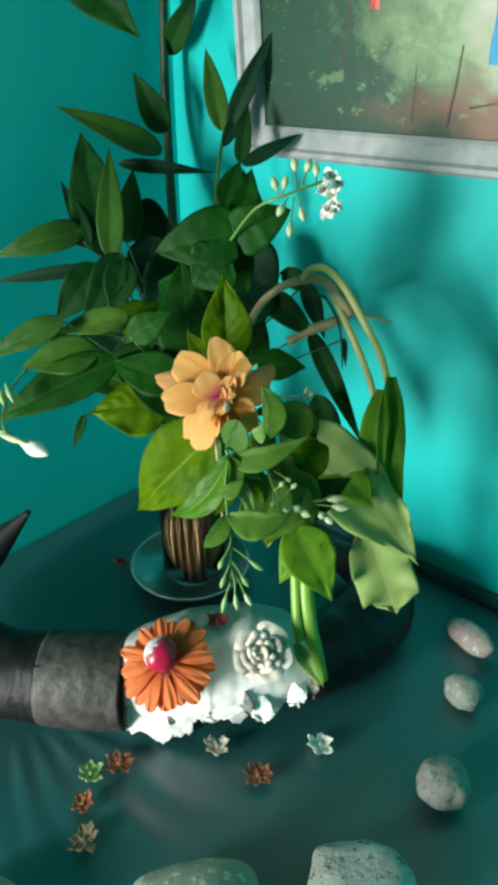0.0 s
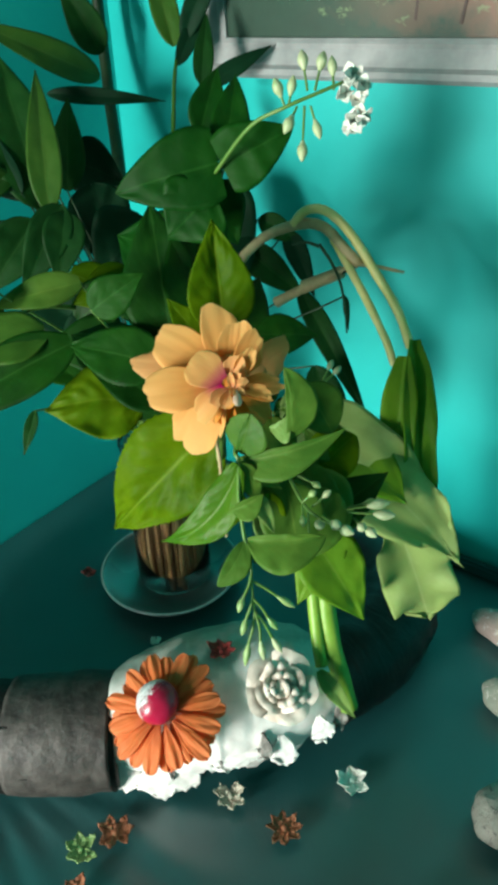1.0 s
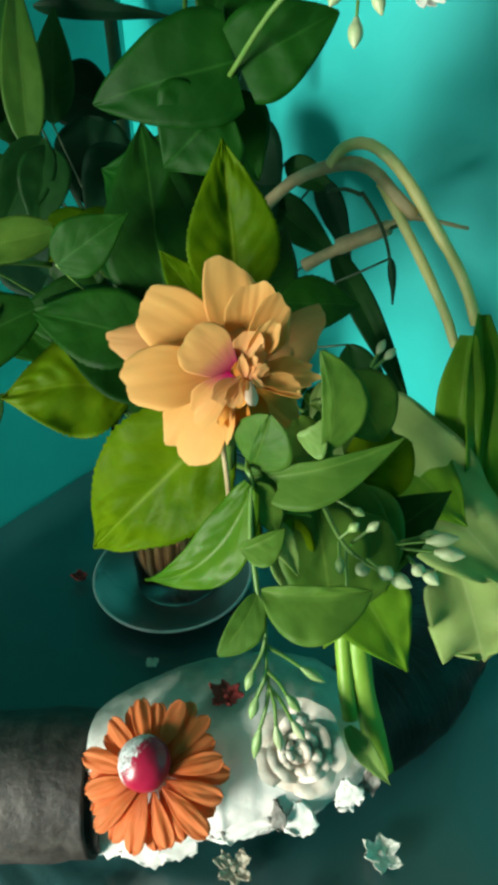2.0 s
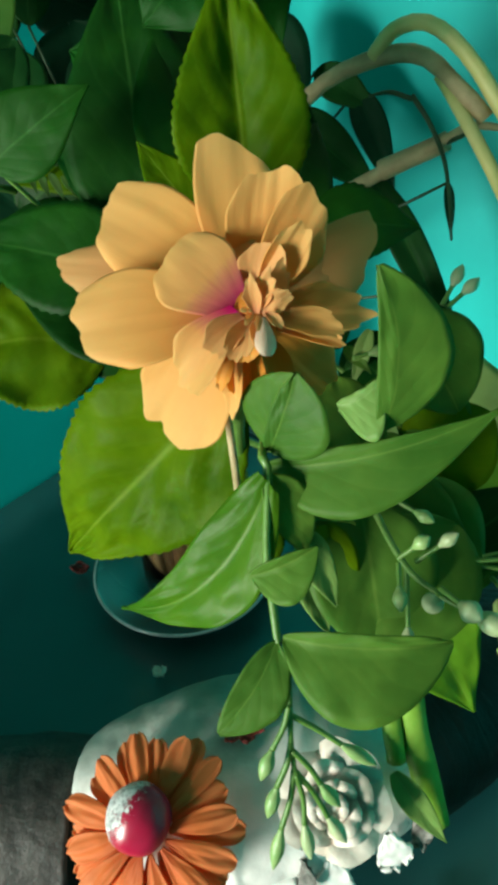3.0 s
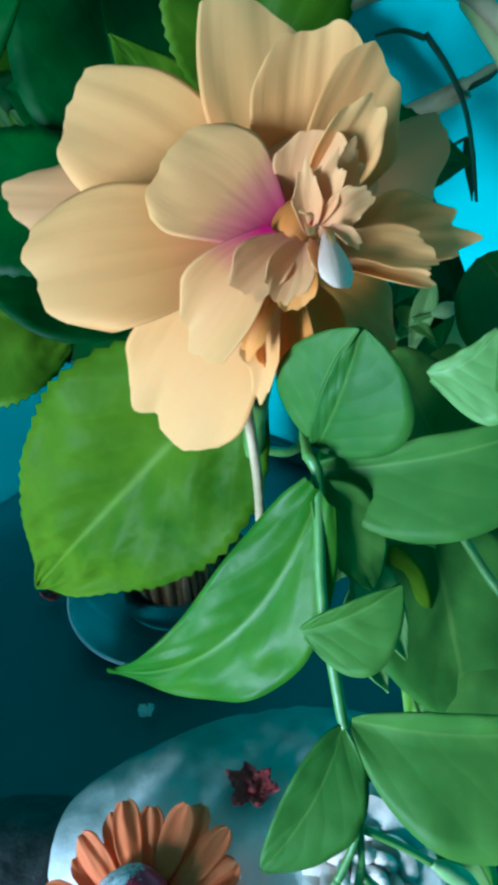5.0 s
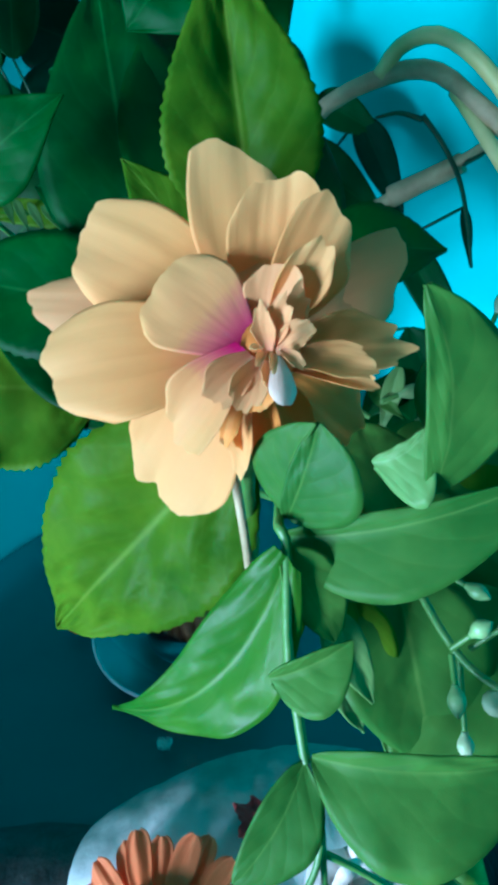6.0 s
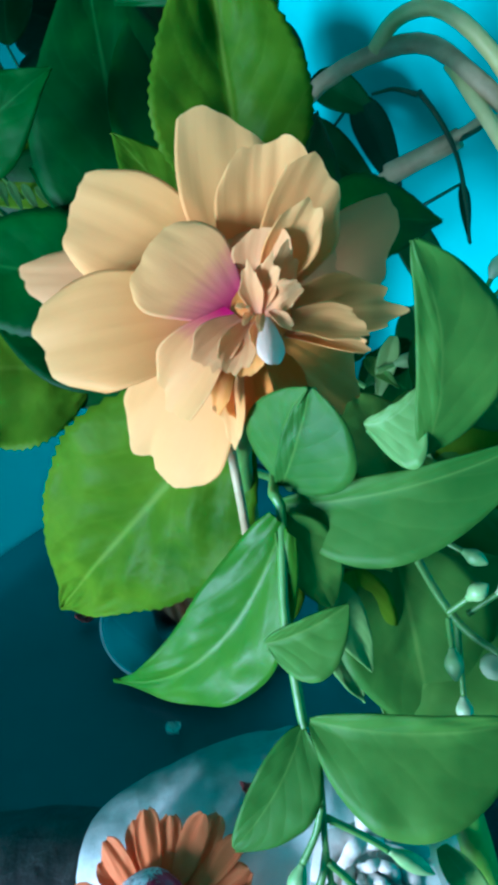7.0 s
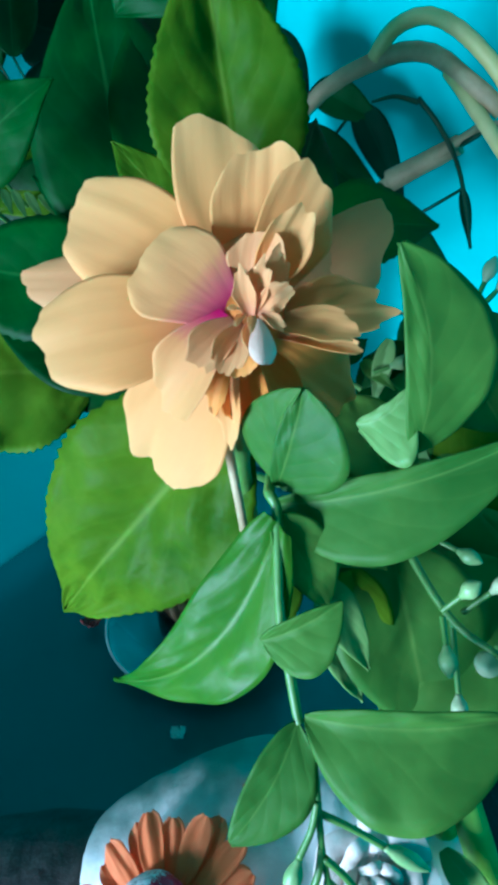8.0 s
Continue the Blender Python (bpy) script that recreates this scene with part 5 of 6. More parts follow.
stem(jas, STEM, [(0.1946, 0.7985, 1.1297), (0.197, 0.7999, 1.1314), (0.1994, 0.8014, 1.1331)], 0.0008, 0.0007)
part("bud", drop_bm((0.1994, 0.8014, 1.1331), (0.2036, 0.804, 1.1361), 0.0023), BUD, jas)
stem(jas, STEM, [(0.1603, 0.7787, 1.0959), (0.1778, 0.7419, 1.0760), (0.1893, 0.7281, 1.0725)], 0.0012, 0.0008)
stem(jas, STEM, [(0.177, 0.7337, 1.0818), (0.1792, 0.7337, 1.0842), (0.181, 0.7337, 1.0863)], 0.0008, 0.0007)
part("bud", drop_bm((0.181, 0.7337, 1.0863), (0.1842, 0.7336, 1.0899), 0.0024), GREENBUD, jas)
stem(jas, STEM, [(0.1771, 0.733, 1.0808), (0.1771, 0.7298, 1.0788), (0.1772, 0.7272, 1.0772)], 0.0008, 0.0007)
part("bud", drop_bm((0.1772, 0.7272, 1.0772), (0.1773, 0.7225, 1.0743), 0.0024), GREENBUD, jas)
stem(jas, STEM, [(0.1893, 0.7281, 1.0725), (0.194, 0.7247, 1.0725), (0.1979, 0.7219, 1.0725)], 0.0008, 0.0007)
part("bud", drop_bm((0.1979, 0.7219, 1.0725), (0.2046, 0.7169, 1.0725), 0.0036), BUD, jas)
stem(jas, STEM, [(0.1893, 0.7294, 1.0745), (0.1918, 0.7261, 1.0748), (0.1939, 0.7234, 1.0750)], 0.0008, 0.0007)
part("bud", drop_bm((0.1939, 0.7234, 1.0750), (0.1975, 0.7185, 1.0756), 0.0036), BUD, jas)
stem(jas, STEM, [(0.1905, 0.7354, 1.0654), (0.1894, 0.7327, 1.0669), (0.1885, 0.7305, 1.0682)], 0.0008, 0.0007)
part("bud", drop_bm((0.1885, 0.7305, 1.0682), (0.1869, 0.7266, 1.0705), 0.0036), BUD, jas)
stem(jas, STEM, [(0.2062, 0.7552, 1.0575), (0.2156, 0.7528, 1.0584), (0.2234, 0.7508, 1.0592)], 0.0008, 0.0007)
part("bud", drop_bm((0.2234, 0.7508, 1.0592), (0.237, 0.7471, 1.0606), 0.0036), BUD, jas)
stem(jas, STEM, [(0.2062, 0.756, 1.0586), (0.2136, 0.7546, 1.0612), (0.2197, 0.7534, 1.0633)], 0.0008, 0.0007)
part("bud", drop_bm((0.2197, 0.7534, 1.0633), (0.2304, 0.7512, 1.0672), 0.0036), BUD, jas)
stem(jas, STEM, [(0.2116, 0.7532, 1.0541), (0.215, 0.7492, 1.0532), (0.2179, 0.7458, 1.0525)], 0.0008, 0.0007)
part("bud", drop_bm((0.2179, 0.7458, 1.0525), (0.2229, 0.7398, 1.0513), 0.0036), BUD, jas)
stem(jas, STEM, [(0.2116, 0.7532, 1.0541), (0.213, 0.7498, 1.0542), (0.2142, 0.7469, 1.0543)], 0.0008, 0.0007)
part("bud", drop_bm((0.2142, 0.7469, 1.0543), (0.2163, 0.7417, 1.0546), 0.0036), BUD, jas)
stem(jas, STEM, [(0.2088, 0.7569, 1.0597), (0.2136, 0.7578, 1.0606), (0.2176, 0.7585, 1.0613)], 0.0008, 0.0007)
part("bud", drop_bm((0.2176, 0.7585, 1.0613), (0.2248, 0.7599, 1.0627), 0.0024), GREENBUD, jas)
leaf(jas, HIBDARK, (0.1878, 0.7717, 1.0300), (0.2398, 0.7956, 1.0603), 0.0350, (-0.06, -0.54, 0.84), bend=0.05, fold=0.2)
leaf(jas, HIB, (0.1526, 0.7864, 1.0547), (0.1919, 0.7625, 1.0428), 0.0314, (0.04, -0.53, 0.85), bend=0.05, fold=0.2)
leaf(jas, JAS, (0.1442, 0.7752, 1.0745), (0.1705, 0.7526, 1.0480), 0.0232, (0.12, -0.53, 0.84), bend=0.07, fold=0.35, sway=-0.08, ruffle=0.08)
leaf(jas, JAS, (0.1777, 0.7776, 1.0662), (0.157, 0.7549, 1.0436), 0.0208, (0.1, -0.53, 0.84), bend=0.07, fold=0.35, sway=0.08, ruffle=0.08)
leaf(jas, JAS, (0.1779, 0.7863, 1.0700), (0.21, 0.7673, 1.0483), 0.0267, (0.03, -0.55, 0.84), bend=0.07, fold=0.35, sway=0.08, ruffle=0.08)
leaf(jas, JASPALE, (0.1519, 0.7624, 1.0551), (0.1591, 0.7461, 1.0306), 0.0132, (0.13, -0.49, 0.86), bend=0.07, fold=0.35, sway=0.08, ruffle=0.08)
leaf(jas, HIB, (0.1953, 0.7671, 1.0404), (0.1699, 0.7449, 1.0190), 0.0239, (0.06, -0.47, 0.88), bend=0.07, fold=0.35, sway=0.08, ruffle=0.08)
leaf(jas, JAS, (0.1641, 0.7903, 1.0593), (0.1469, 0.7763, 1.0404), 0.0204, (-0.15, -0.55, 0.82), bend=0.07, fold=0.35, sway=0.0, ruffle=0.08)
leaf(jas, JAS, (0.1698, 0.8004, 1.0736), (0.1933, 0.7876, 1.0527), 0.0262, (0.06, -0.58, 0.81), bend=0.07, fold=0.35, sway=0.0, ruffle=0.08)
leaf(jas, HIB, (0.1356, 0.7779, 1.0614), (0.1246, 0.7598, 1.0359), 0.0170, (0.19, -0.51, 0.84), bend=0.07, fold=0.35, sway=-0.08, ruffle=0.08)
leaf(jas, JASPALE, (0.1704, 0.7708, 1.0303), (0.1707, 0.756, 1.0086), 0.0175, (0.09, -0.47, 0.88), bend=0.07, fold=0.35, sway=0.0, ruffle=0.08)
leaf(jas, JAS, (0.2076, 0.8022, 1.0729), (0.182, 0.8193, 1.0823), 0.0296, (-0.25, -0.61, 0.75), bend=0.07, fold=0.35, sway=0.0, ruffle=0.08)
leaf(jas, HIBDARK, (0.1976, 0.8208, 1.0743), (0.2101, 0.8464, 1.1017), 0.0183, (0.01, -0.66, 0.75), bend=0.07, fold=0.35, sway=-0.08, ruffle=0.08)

# ---- arum with arching stalks ----
arum = thing("arum", (0.044, 1.03, 0.80), "wilted arum with yellow-green arching stalks and pale folded leaves", "plant")
stem(arum, DRYSTEM, [(0.044, 1.0300, 0.94), (0.1207, 1.0181, 1.1123), (0.1498, 1.0238, 1.1535), (0.1827, 1.0135, 1.1711), (0.2062, 0.9989, 1.1742), (0.2229, 0.9737, 1.1624), (0.2358, 0.966, 1.1501)], 0.0048, 0.0042, name="branch")
stem(arum, PETIOLE, [(0.1826, 1.0121, 1.1725), (0.1918, 1.0056, 1.1853), (0.208, 0.9908, 1.1889), (0.2274, 0.9759, 1.1741), (0.2494, 0.9566, 1.1439), (0.2652, 0.941, 1.1199), (0.2753, 0.9242, 1.0944)], 0.004, 0.0036, name="petiole")
stem(arum, PETIOLE, [(0.2148, 0.9857, 1.1665), (0.2286, 0.9626, 1.1458), (0.2429, 0.9439, 1.1225), (0.2554, 0.9263, 1.0992), (0.2614, 0.9154, 1.0828)], 0.0036, 0.0032, name="petiole")
stem(arum, DRYSTEM, [(0.1679, 1.0423, 1.0903), (0.1929, 1.0314, 1.1076), (0.2269, 1.0126, 1.1304), (0.2412, 1.0067, 1.1381), (0.2783, 0.9939, 1.1340)], 0.0052, 0.0012, name="twig")
stem(arum, DRYSTEM, [(0.1929, 1.0321, 1.1087), (0.2125, 1.0227, 1.1198), (0.2276, 1.0172, 1.1281)], 0.0062, 0.0056, name="twig")
leaf(arum, ARUMGREEN, (0.2769, 0.9247, 1.1009), (0.2779, 0.8447, 0.9675), 0.0280, (0.15, -0.8, 0.58), bend=0.04, fold=0.75, shape='strap', ruffle=0.2, pleat=0.8, rag=0.1)
leaf(arum, ARUMGREEN, (0.2682, 0.913, 1.0922), (0.2605, 0.8577, 0.9843), 0.0292, (-0.38, -0.77, 0.51), bend=0.03, fold=0.4, shape='strap', ruffle=0.1)
leaf(arum, ARUM, (0.1744, 0.8959, 1.0612), (0.3047, 0.8156, 0.9612), 0.0774, (0.04, -0.62, 0.78), bend=0.06, fold=0.16, ruffle=0.25, pleat=0.4, rag=0.25, shape='ellipse')
leaf(arum, ARUM, (0.2602, 0.8385, 0.9808), (0.2983, 0.8441, 0.8692), 0.0601, (-0.19, -0.61, 0.77), bend=0.08, fold=0.12, ruffle=0.35, pleat=0.4, rag=0.14, shape='strap')
leaf(arum, ARUMGREEN, (0.207, 0.8846, 1.0338), (0.2632, 0.8302, 1.0066), 0.0606, (0.04, -0.53, 0.85), bend=0.08, fold=0.2, ruffle=0.1)
leaf(arum, ARUMGREEN, (0.1894, 0.8246, 0.9817), (0.2297, 0.7835, 0.9301), 0.0540, (0.09, -0.64, 0.76), bend=0.06, fold=0.2, ruffle=0.08)
leaf(arum, ARUMGREEN, (0.2081, 0.8336, 0.9835), (0.179, 0.7929, 0.9373), 0.0383, (-0.08, -0.66, 0.74), bend=0.06, fold=0.2, ruffle=0.08)
stem(arum, STALK, [(0.1953, 0.8611, 0.9942), (0.2017, 0.8326, 0.9315), (0.2077, 0.8106, 0.8844), (0.2238, 0.7832, 0.8235)], 0.0085, 0.008, name="stalk")
stem(arum, STALK, [(0.188, 0.8602, 0.9942), (0.192, 0.8315, 0.9315), (0.1964, 0.807, 0.8865), (0.2001, 0.7949, 0.8641)], 0.0058, 0.0055, name="stalk")
leaf(arum, JASPALE, (0.1969, 0.7841, 0.8714), (0.2273, 0.7695, 0.8284), 0.0150, (-0.10, -0.75, 0.62), bend=0.03, fold=0.4)

# ---- tall dracaena ----
drac = thing("dracaena", (0.0, 1.12, 0.80), "tall dracaena cane with long dark green leaves by the corner", "plant")
stem(drac, DARKSTEM, [(0.044, 1.0300, 0.94), (0.01, 1.1506, 1.0786), (-0.0054, 1.2282, 1.1798), (-0.0184, 1.2829, 1.2808), (-0.0196, 1.2930, 1.3817), (-0.0137, 1.2984, 1.5142)], 0.0075, 0.0055, name="cane")
stem(drac, DRACLIGHT, [(0.044, 1.0300, 0.94), (0.0553, 1.0687, 1.1078), (0.0679, 1.1282, 1.2118), (0.0729, 1.1703, 1.2862), (0.0886, 1.2020, 1.3396)], 0.0028, 0.0016, name="shoot")
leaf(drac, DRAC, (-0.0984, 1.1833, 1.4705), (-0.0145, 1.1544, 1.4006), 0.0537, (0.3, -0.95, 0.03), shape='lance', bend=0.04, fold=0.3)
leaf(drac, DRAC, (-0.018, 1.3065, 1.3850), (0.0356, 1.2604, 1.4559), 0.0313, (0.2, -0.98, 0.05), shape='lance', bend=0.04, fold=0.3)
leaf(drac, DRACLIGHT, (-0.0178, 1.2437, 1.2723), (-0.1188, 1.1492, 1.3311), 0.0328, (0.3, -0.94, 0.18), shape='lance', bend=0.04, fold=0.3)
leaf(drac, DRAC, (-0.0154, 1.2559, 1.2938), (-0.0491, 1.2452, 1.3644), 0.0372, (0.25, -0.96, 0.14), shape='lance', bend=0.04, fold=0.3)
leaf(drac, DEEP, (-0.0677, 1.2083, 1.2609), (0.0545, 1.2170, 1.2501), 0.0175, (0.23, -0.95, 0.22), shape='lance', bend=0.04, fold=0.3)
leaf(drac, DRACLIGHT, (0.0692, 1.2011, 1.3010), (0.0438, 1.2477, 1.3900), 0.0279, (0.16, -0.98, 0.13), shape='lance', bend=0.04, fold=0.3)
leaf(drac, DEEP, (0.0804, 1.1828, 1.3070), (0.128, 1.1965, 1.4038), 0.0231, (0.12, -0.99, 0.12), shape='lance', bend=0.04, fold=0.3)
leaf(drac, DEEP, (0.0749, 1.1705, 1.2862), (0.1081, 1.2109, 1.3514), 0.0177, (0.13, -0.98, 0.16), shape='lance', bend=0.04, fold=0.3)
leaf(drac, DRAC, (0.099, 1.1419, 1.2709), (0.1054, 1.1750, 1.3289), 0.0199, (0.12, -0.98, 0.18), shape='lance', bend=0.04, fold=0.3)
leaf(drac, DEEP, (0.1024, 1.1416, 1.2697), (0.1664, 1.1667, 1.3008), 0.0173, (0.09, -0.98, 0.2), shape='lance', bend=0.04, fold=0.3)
stem(drac, DARKSTEM, [(0.036, 1.0350, 0.93), (-0.0119, 1.0925, 1.0691), (-0.0597, 1.1000, 1.1683)], 0.0014, 0.0009, name="leaf_stalk", n=10, sides=6)
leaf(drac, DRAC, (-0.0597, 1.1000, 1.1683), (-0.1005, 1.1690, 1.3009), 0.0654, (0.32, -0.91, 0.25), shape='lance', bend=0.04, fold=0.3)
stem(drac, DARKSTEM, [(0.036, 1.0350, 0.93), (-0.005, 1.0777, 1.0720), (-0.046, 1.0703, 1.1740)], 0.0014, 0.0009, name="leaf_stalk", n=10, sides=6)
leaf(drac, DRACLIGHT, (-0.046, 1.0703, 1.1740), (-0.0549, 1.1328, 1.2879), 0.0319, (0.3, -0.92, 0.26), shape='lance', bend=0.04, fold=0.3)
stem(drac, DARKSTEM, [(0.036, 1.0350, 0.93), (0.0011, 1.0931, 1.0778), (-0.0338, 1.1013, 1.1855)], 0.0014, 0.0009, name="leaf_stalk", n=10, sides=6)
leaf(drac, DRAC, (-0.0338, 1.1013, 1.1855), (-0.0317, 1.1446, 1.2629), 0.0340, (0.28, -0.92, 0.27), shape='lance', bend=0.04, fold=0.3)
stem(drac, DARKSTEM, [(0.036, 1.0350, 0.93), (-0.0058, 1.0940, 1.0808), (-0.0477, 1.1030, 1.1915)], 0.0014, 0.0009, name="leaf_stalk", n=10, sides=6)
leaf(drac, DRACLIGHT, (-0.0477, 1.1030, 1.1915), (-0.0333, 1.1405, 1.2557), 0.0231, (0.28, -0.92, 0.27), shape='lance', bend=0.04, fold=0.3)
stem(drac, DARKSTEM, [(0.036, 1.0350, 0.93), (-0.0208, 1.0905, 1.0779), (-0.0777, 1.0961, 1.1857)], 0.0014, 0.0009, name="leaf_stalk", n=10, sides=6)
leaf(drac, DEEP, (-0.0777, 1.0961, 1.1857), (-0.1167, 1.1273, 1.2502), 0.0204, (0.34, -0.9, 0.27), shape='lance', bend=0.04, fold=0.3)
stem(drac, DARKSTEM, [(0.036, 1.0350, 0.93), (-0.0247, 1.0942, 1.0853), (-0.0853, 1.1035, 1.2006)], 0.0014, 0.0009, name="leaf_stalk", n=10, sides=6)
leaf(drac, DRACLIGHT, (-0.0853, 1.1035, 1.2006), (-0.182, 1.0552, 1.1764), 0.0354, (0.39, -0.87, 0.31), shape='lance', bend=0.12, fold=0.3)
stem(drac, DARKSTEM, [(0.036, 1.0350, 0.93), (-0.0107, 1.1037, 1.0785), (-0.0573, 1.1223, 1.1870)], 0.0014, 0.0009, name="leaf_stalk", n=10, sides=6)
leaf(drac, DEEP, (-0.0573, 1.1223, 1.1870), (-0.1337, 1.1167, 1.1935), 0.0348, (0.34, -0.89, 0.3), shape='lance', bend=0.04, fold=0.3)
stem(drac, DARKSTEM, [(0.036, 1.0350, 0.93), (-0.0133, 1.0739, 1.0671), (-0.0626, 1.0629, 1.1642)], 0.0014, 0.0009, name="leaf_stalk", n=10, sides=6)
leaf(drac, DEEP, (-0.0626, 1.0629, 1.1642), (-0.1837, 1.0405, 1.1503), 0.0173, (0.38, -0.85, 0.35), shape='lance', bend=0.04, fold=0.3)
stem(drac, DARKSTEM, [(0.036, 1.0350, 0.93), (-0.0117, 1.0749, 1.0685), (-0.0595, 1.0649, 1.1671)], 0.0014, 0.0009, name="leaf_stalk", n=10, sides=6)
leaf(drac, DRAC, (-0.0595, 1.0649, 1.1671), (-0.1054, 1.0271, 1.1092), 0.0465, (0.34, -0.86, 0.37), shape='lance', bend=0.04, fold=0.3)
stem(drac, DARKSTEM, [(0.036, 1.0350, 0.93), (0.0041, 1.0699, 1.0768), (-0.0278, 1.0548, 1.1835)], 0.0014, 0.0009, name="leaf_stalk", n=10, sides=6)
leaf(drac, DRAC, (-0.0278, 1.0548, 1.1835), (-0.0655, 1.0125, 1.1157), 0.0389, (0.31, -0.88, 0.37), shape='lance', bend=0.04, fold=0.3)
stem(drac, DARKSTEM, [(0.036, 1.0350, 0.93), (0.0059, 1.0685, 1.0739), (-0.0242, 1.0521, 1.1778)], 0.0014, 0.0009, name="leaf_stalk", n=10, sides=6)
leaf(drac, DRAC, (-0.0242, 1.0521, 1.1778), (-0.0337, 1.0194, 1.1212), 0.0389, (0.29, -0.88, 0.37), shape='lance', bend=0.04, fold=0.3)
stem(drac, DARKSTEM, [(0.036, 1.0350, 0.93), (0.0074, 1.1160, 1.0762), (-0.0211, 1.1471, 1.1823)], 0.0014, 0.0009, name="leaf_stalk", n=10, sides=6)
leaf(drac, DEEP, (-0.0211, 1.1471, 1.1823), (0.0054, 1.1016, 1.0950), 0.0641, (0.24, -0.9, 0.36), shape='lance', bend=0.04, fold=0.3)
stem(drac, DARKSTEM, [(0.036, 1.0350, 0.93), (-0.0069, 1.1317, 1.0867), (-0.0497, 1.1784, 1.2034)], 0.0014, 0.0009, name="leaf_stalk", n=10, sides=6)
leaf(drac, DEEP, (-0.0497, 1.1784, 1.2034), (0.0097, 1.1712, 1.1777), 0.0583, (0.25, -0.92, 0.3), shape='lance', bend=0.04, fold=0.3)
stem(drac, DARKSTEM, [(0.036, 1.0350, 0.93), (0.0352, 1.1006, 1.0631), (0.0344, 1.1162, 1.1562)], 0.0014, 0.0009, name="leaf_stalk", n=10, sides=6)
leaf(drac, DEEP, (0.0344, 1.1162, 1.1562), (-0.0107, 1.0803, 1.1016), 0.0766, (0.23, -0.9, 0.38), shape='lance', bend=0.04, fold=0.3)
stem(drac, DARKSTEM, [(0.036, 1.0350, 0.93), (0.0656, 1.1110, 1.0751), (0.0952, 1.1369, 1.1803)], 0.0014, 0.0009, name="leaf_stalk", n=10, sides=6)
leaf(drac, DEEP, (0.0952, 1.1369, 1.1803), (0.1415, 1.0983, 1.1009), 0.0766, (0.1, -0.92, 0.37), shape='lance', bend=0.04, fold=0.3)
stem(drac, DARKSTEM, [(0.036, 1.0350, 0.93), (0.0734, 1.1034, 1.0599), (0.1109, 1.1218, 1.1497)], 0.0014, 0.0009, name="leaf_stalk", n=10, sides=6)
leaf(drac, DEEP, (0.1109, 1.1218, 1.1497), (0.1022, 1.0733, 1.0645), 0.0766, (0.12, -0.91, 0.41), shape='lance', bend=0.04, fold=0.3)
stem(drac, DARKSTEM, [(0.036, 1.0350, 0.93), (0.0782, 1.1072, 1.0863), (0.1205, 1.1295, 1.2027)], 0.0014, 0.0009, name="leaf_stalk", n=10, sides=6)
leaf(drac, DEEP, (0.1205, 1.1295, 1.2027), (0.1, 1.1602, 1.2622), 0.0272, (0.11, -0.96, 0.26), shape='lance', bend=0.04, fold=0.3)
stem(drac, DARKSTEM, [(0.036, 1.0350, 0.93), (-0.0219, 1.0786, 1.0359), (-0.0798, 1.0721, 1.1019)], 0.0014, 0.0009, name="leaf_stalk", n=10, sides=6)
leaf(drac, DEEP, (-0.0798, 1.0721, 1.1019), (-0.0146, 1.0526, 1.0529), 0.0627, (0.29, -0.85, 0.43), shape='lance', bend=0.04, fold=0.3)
stem(drac, DARKSTEM, [(0.036, 1.0350, 0.93), (0.1131, 1.0759, 1.0329), (0.1902, 1.0668, 1.0957)], 0.0014, 0.0009, name="leaf_stalk", n=10, sides=6)
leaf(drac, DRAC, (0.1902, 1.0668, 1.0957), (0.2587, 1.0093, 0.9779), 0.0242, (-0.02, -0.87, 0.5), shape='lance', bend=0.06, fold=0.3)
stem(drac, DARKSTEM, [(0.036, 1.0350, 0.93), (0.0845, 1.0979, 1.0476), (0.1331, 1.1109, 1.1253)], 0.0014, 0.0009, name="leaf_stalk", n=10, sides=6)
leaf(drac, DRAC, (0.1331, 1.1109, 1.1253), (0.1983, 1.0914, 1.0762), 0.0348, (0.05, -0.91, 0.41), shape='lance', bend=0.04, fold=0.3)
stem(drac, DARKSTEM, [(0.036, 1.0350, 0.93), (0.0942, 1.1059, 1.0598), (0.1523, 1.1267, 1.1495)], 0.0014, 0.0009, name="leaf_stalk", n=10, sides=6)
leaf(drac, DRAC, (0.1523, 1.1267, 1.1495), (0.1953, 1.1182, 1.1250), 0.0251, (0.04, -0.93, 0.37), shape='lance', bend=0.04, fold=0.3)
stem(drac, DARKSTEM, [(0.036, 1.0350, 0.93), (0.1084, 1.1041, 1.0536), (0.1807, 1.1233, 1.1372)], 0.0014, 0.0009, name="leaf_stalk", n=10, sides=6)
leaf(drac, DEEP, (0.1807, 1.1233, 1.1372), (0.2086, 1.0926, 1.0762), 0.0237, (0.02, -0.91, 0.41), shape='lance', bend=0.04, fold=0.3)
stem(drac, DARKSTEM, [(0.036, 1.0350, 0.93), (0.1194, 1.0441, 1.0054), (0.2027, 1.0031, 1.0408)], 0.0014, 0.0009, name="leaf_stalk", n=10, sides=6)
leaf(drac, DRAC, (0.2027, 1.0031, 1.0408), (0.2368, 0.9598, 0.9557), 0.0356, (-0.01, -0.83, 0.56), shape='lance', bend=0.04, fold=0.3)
stem(drac, DARKSTEM, [(0.2064, 1.0254, 1.1508), (0.2167, 1.0167, 1.1373), (0.225, 1.0057, 1.1204), (0.2285, 0.9921, 1.1003), (0.2296, 0.9807, 1.0836)], 0.0016, 0.0008, name="tendril")
stem(drac, DARKSTEM, [(0.2269, 1.0115, 1.1287), (0.2333, 1.0034, 1.1340), (0.2372, 1.0053, 1.1365)], 0.0016, 0.0008, name="tendril")
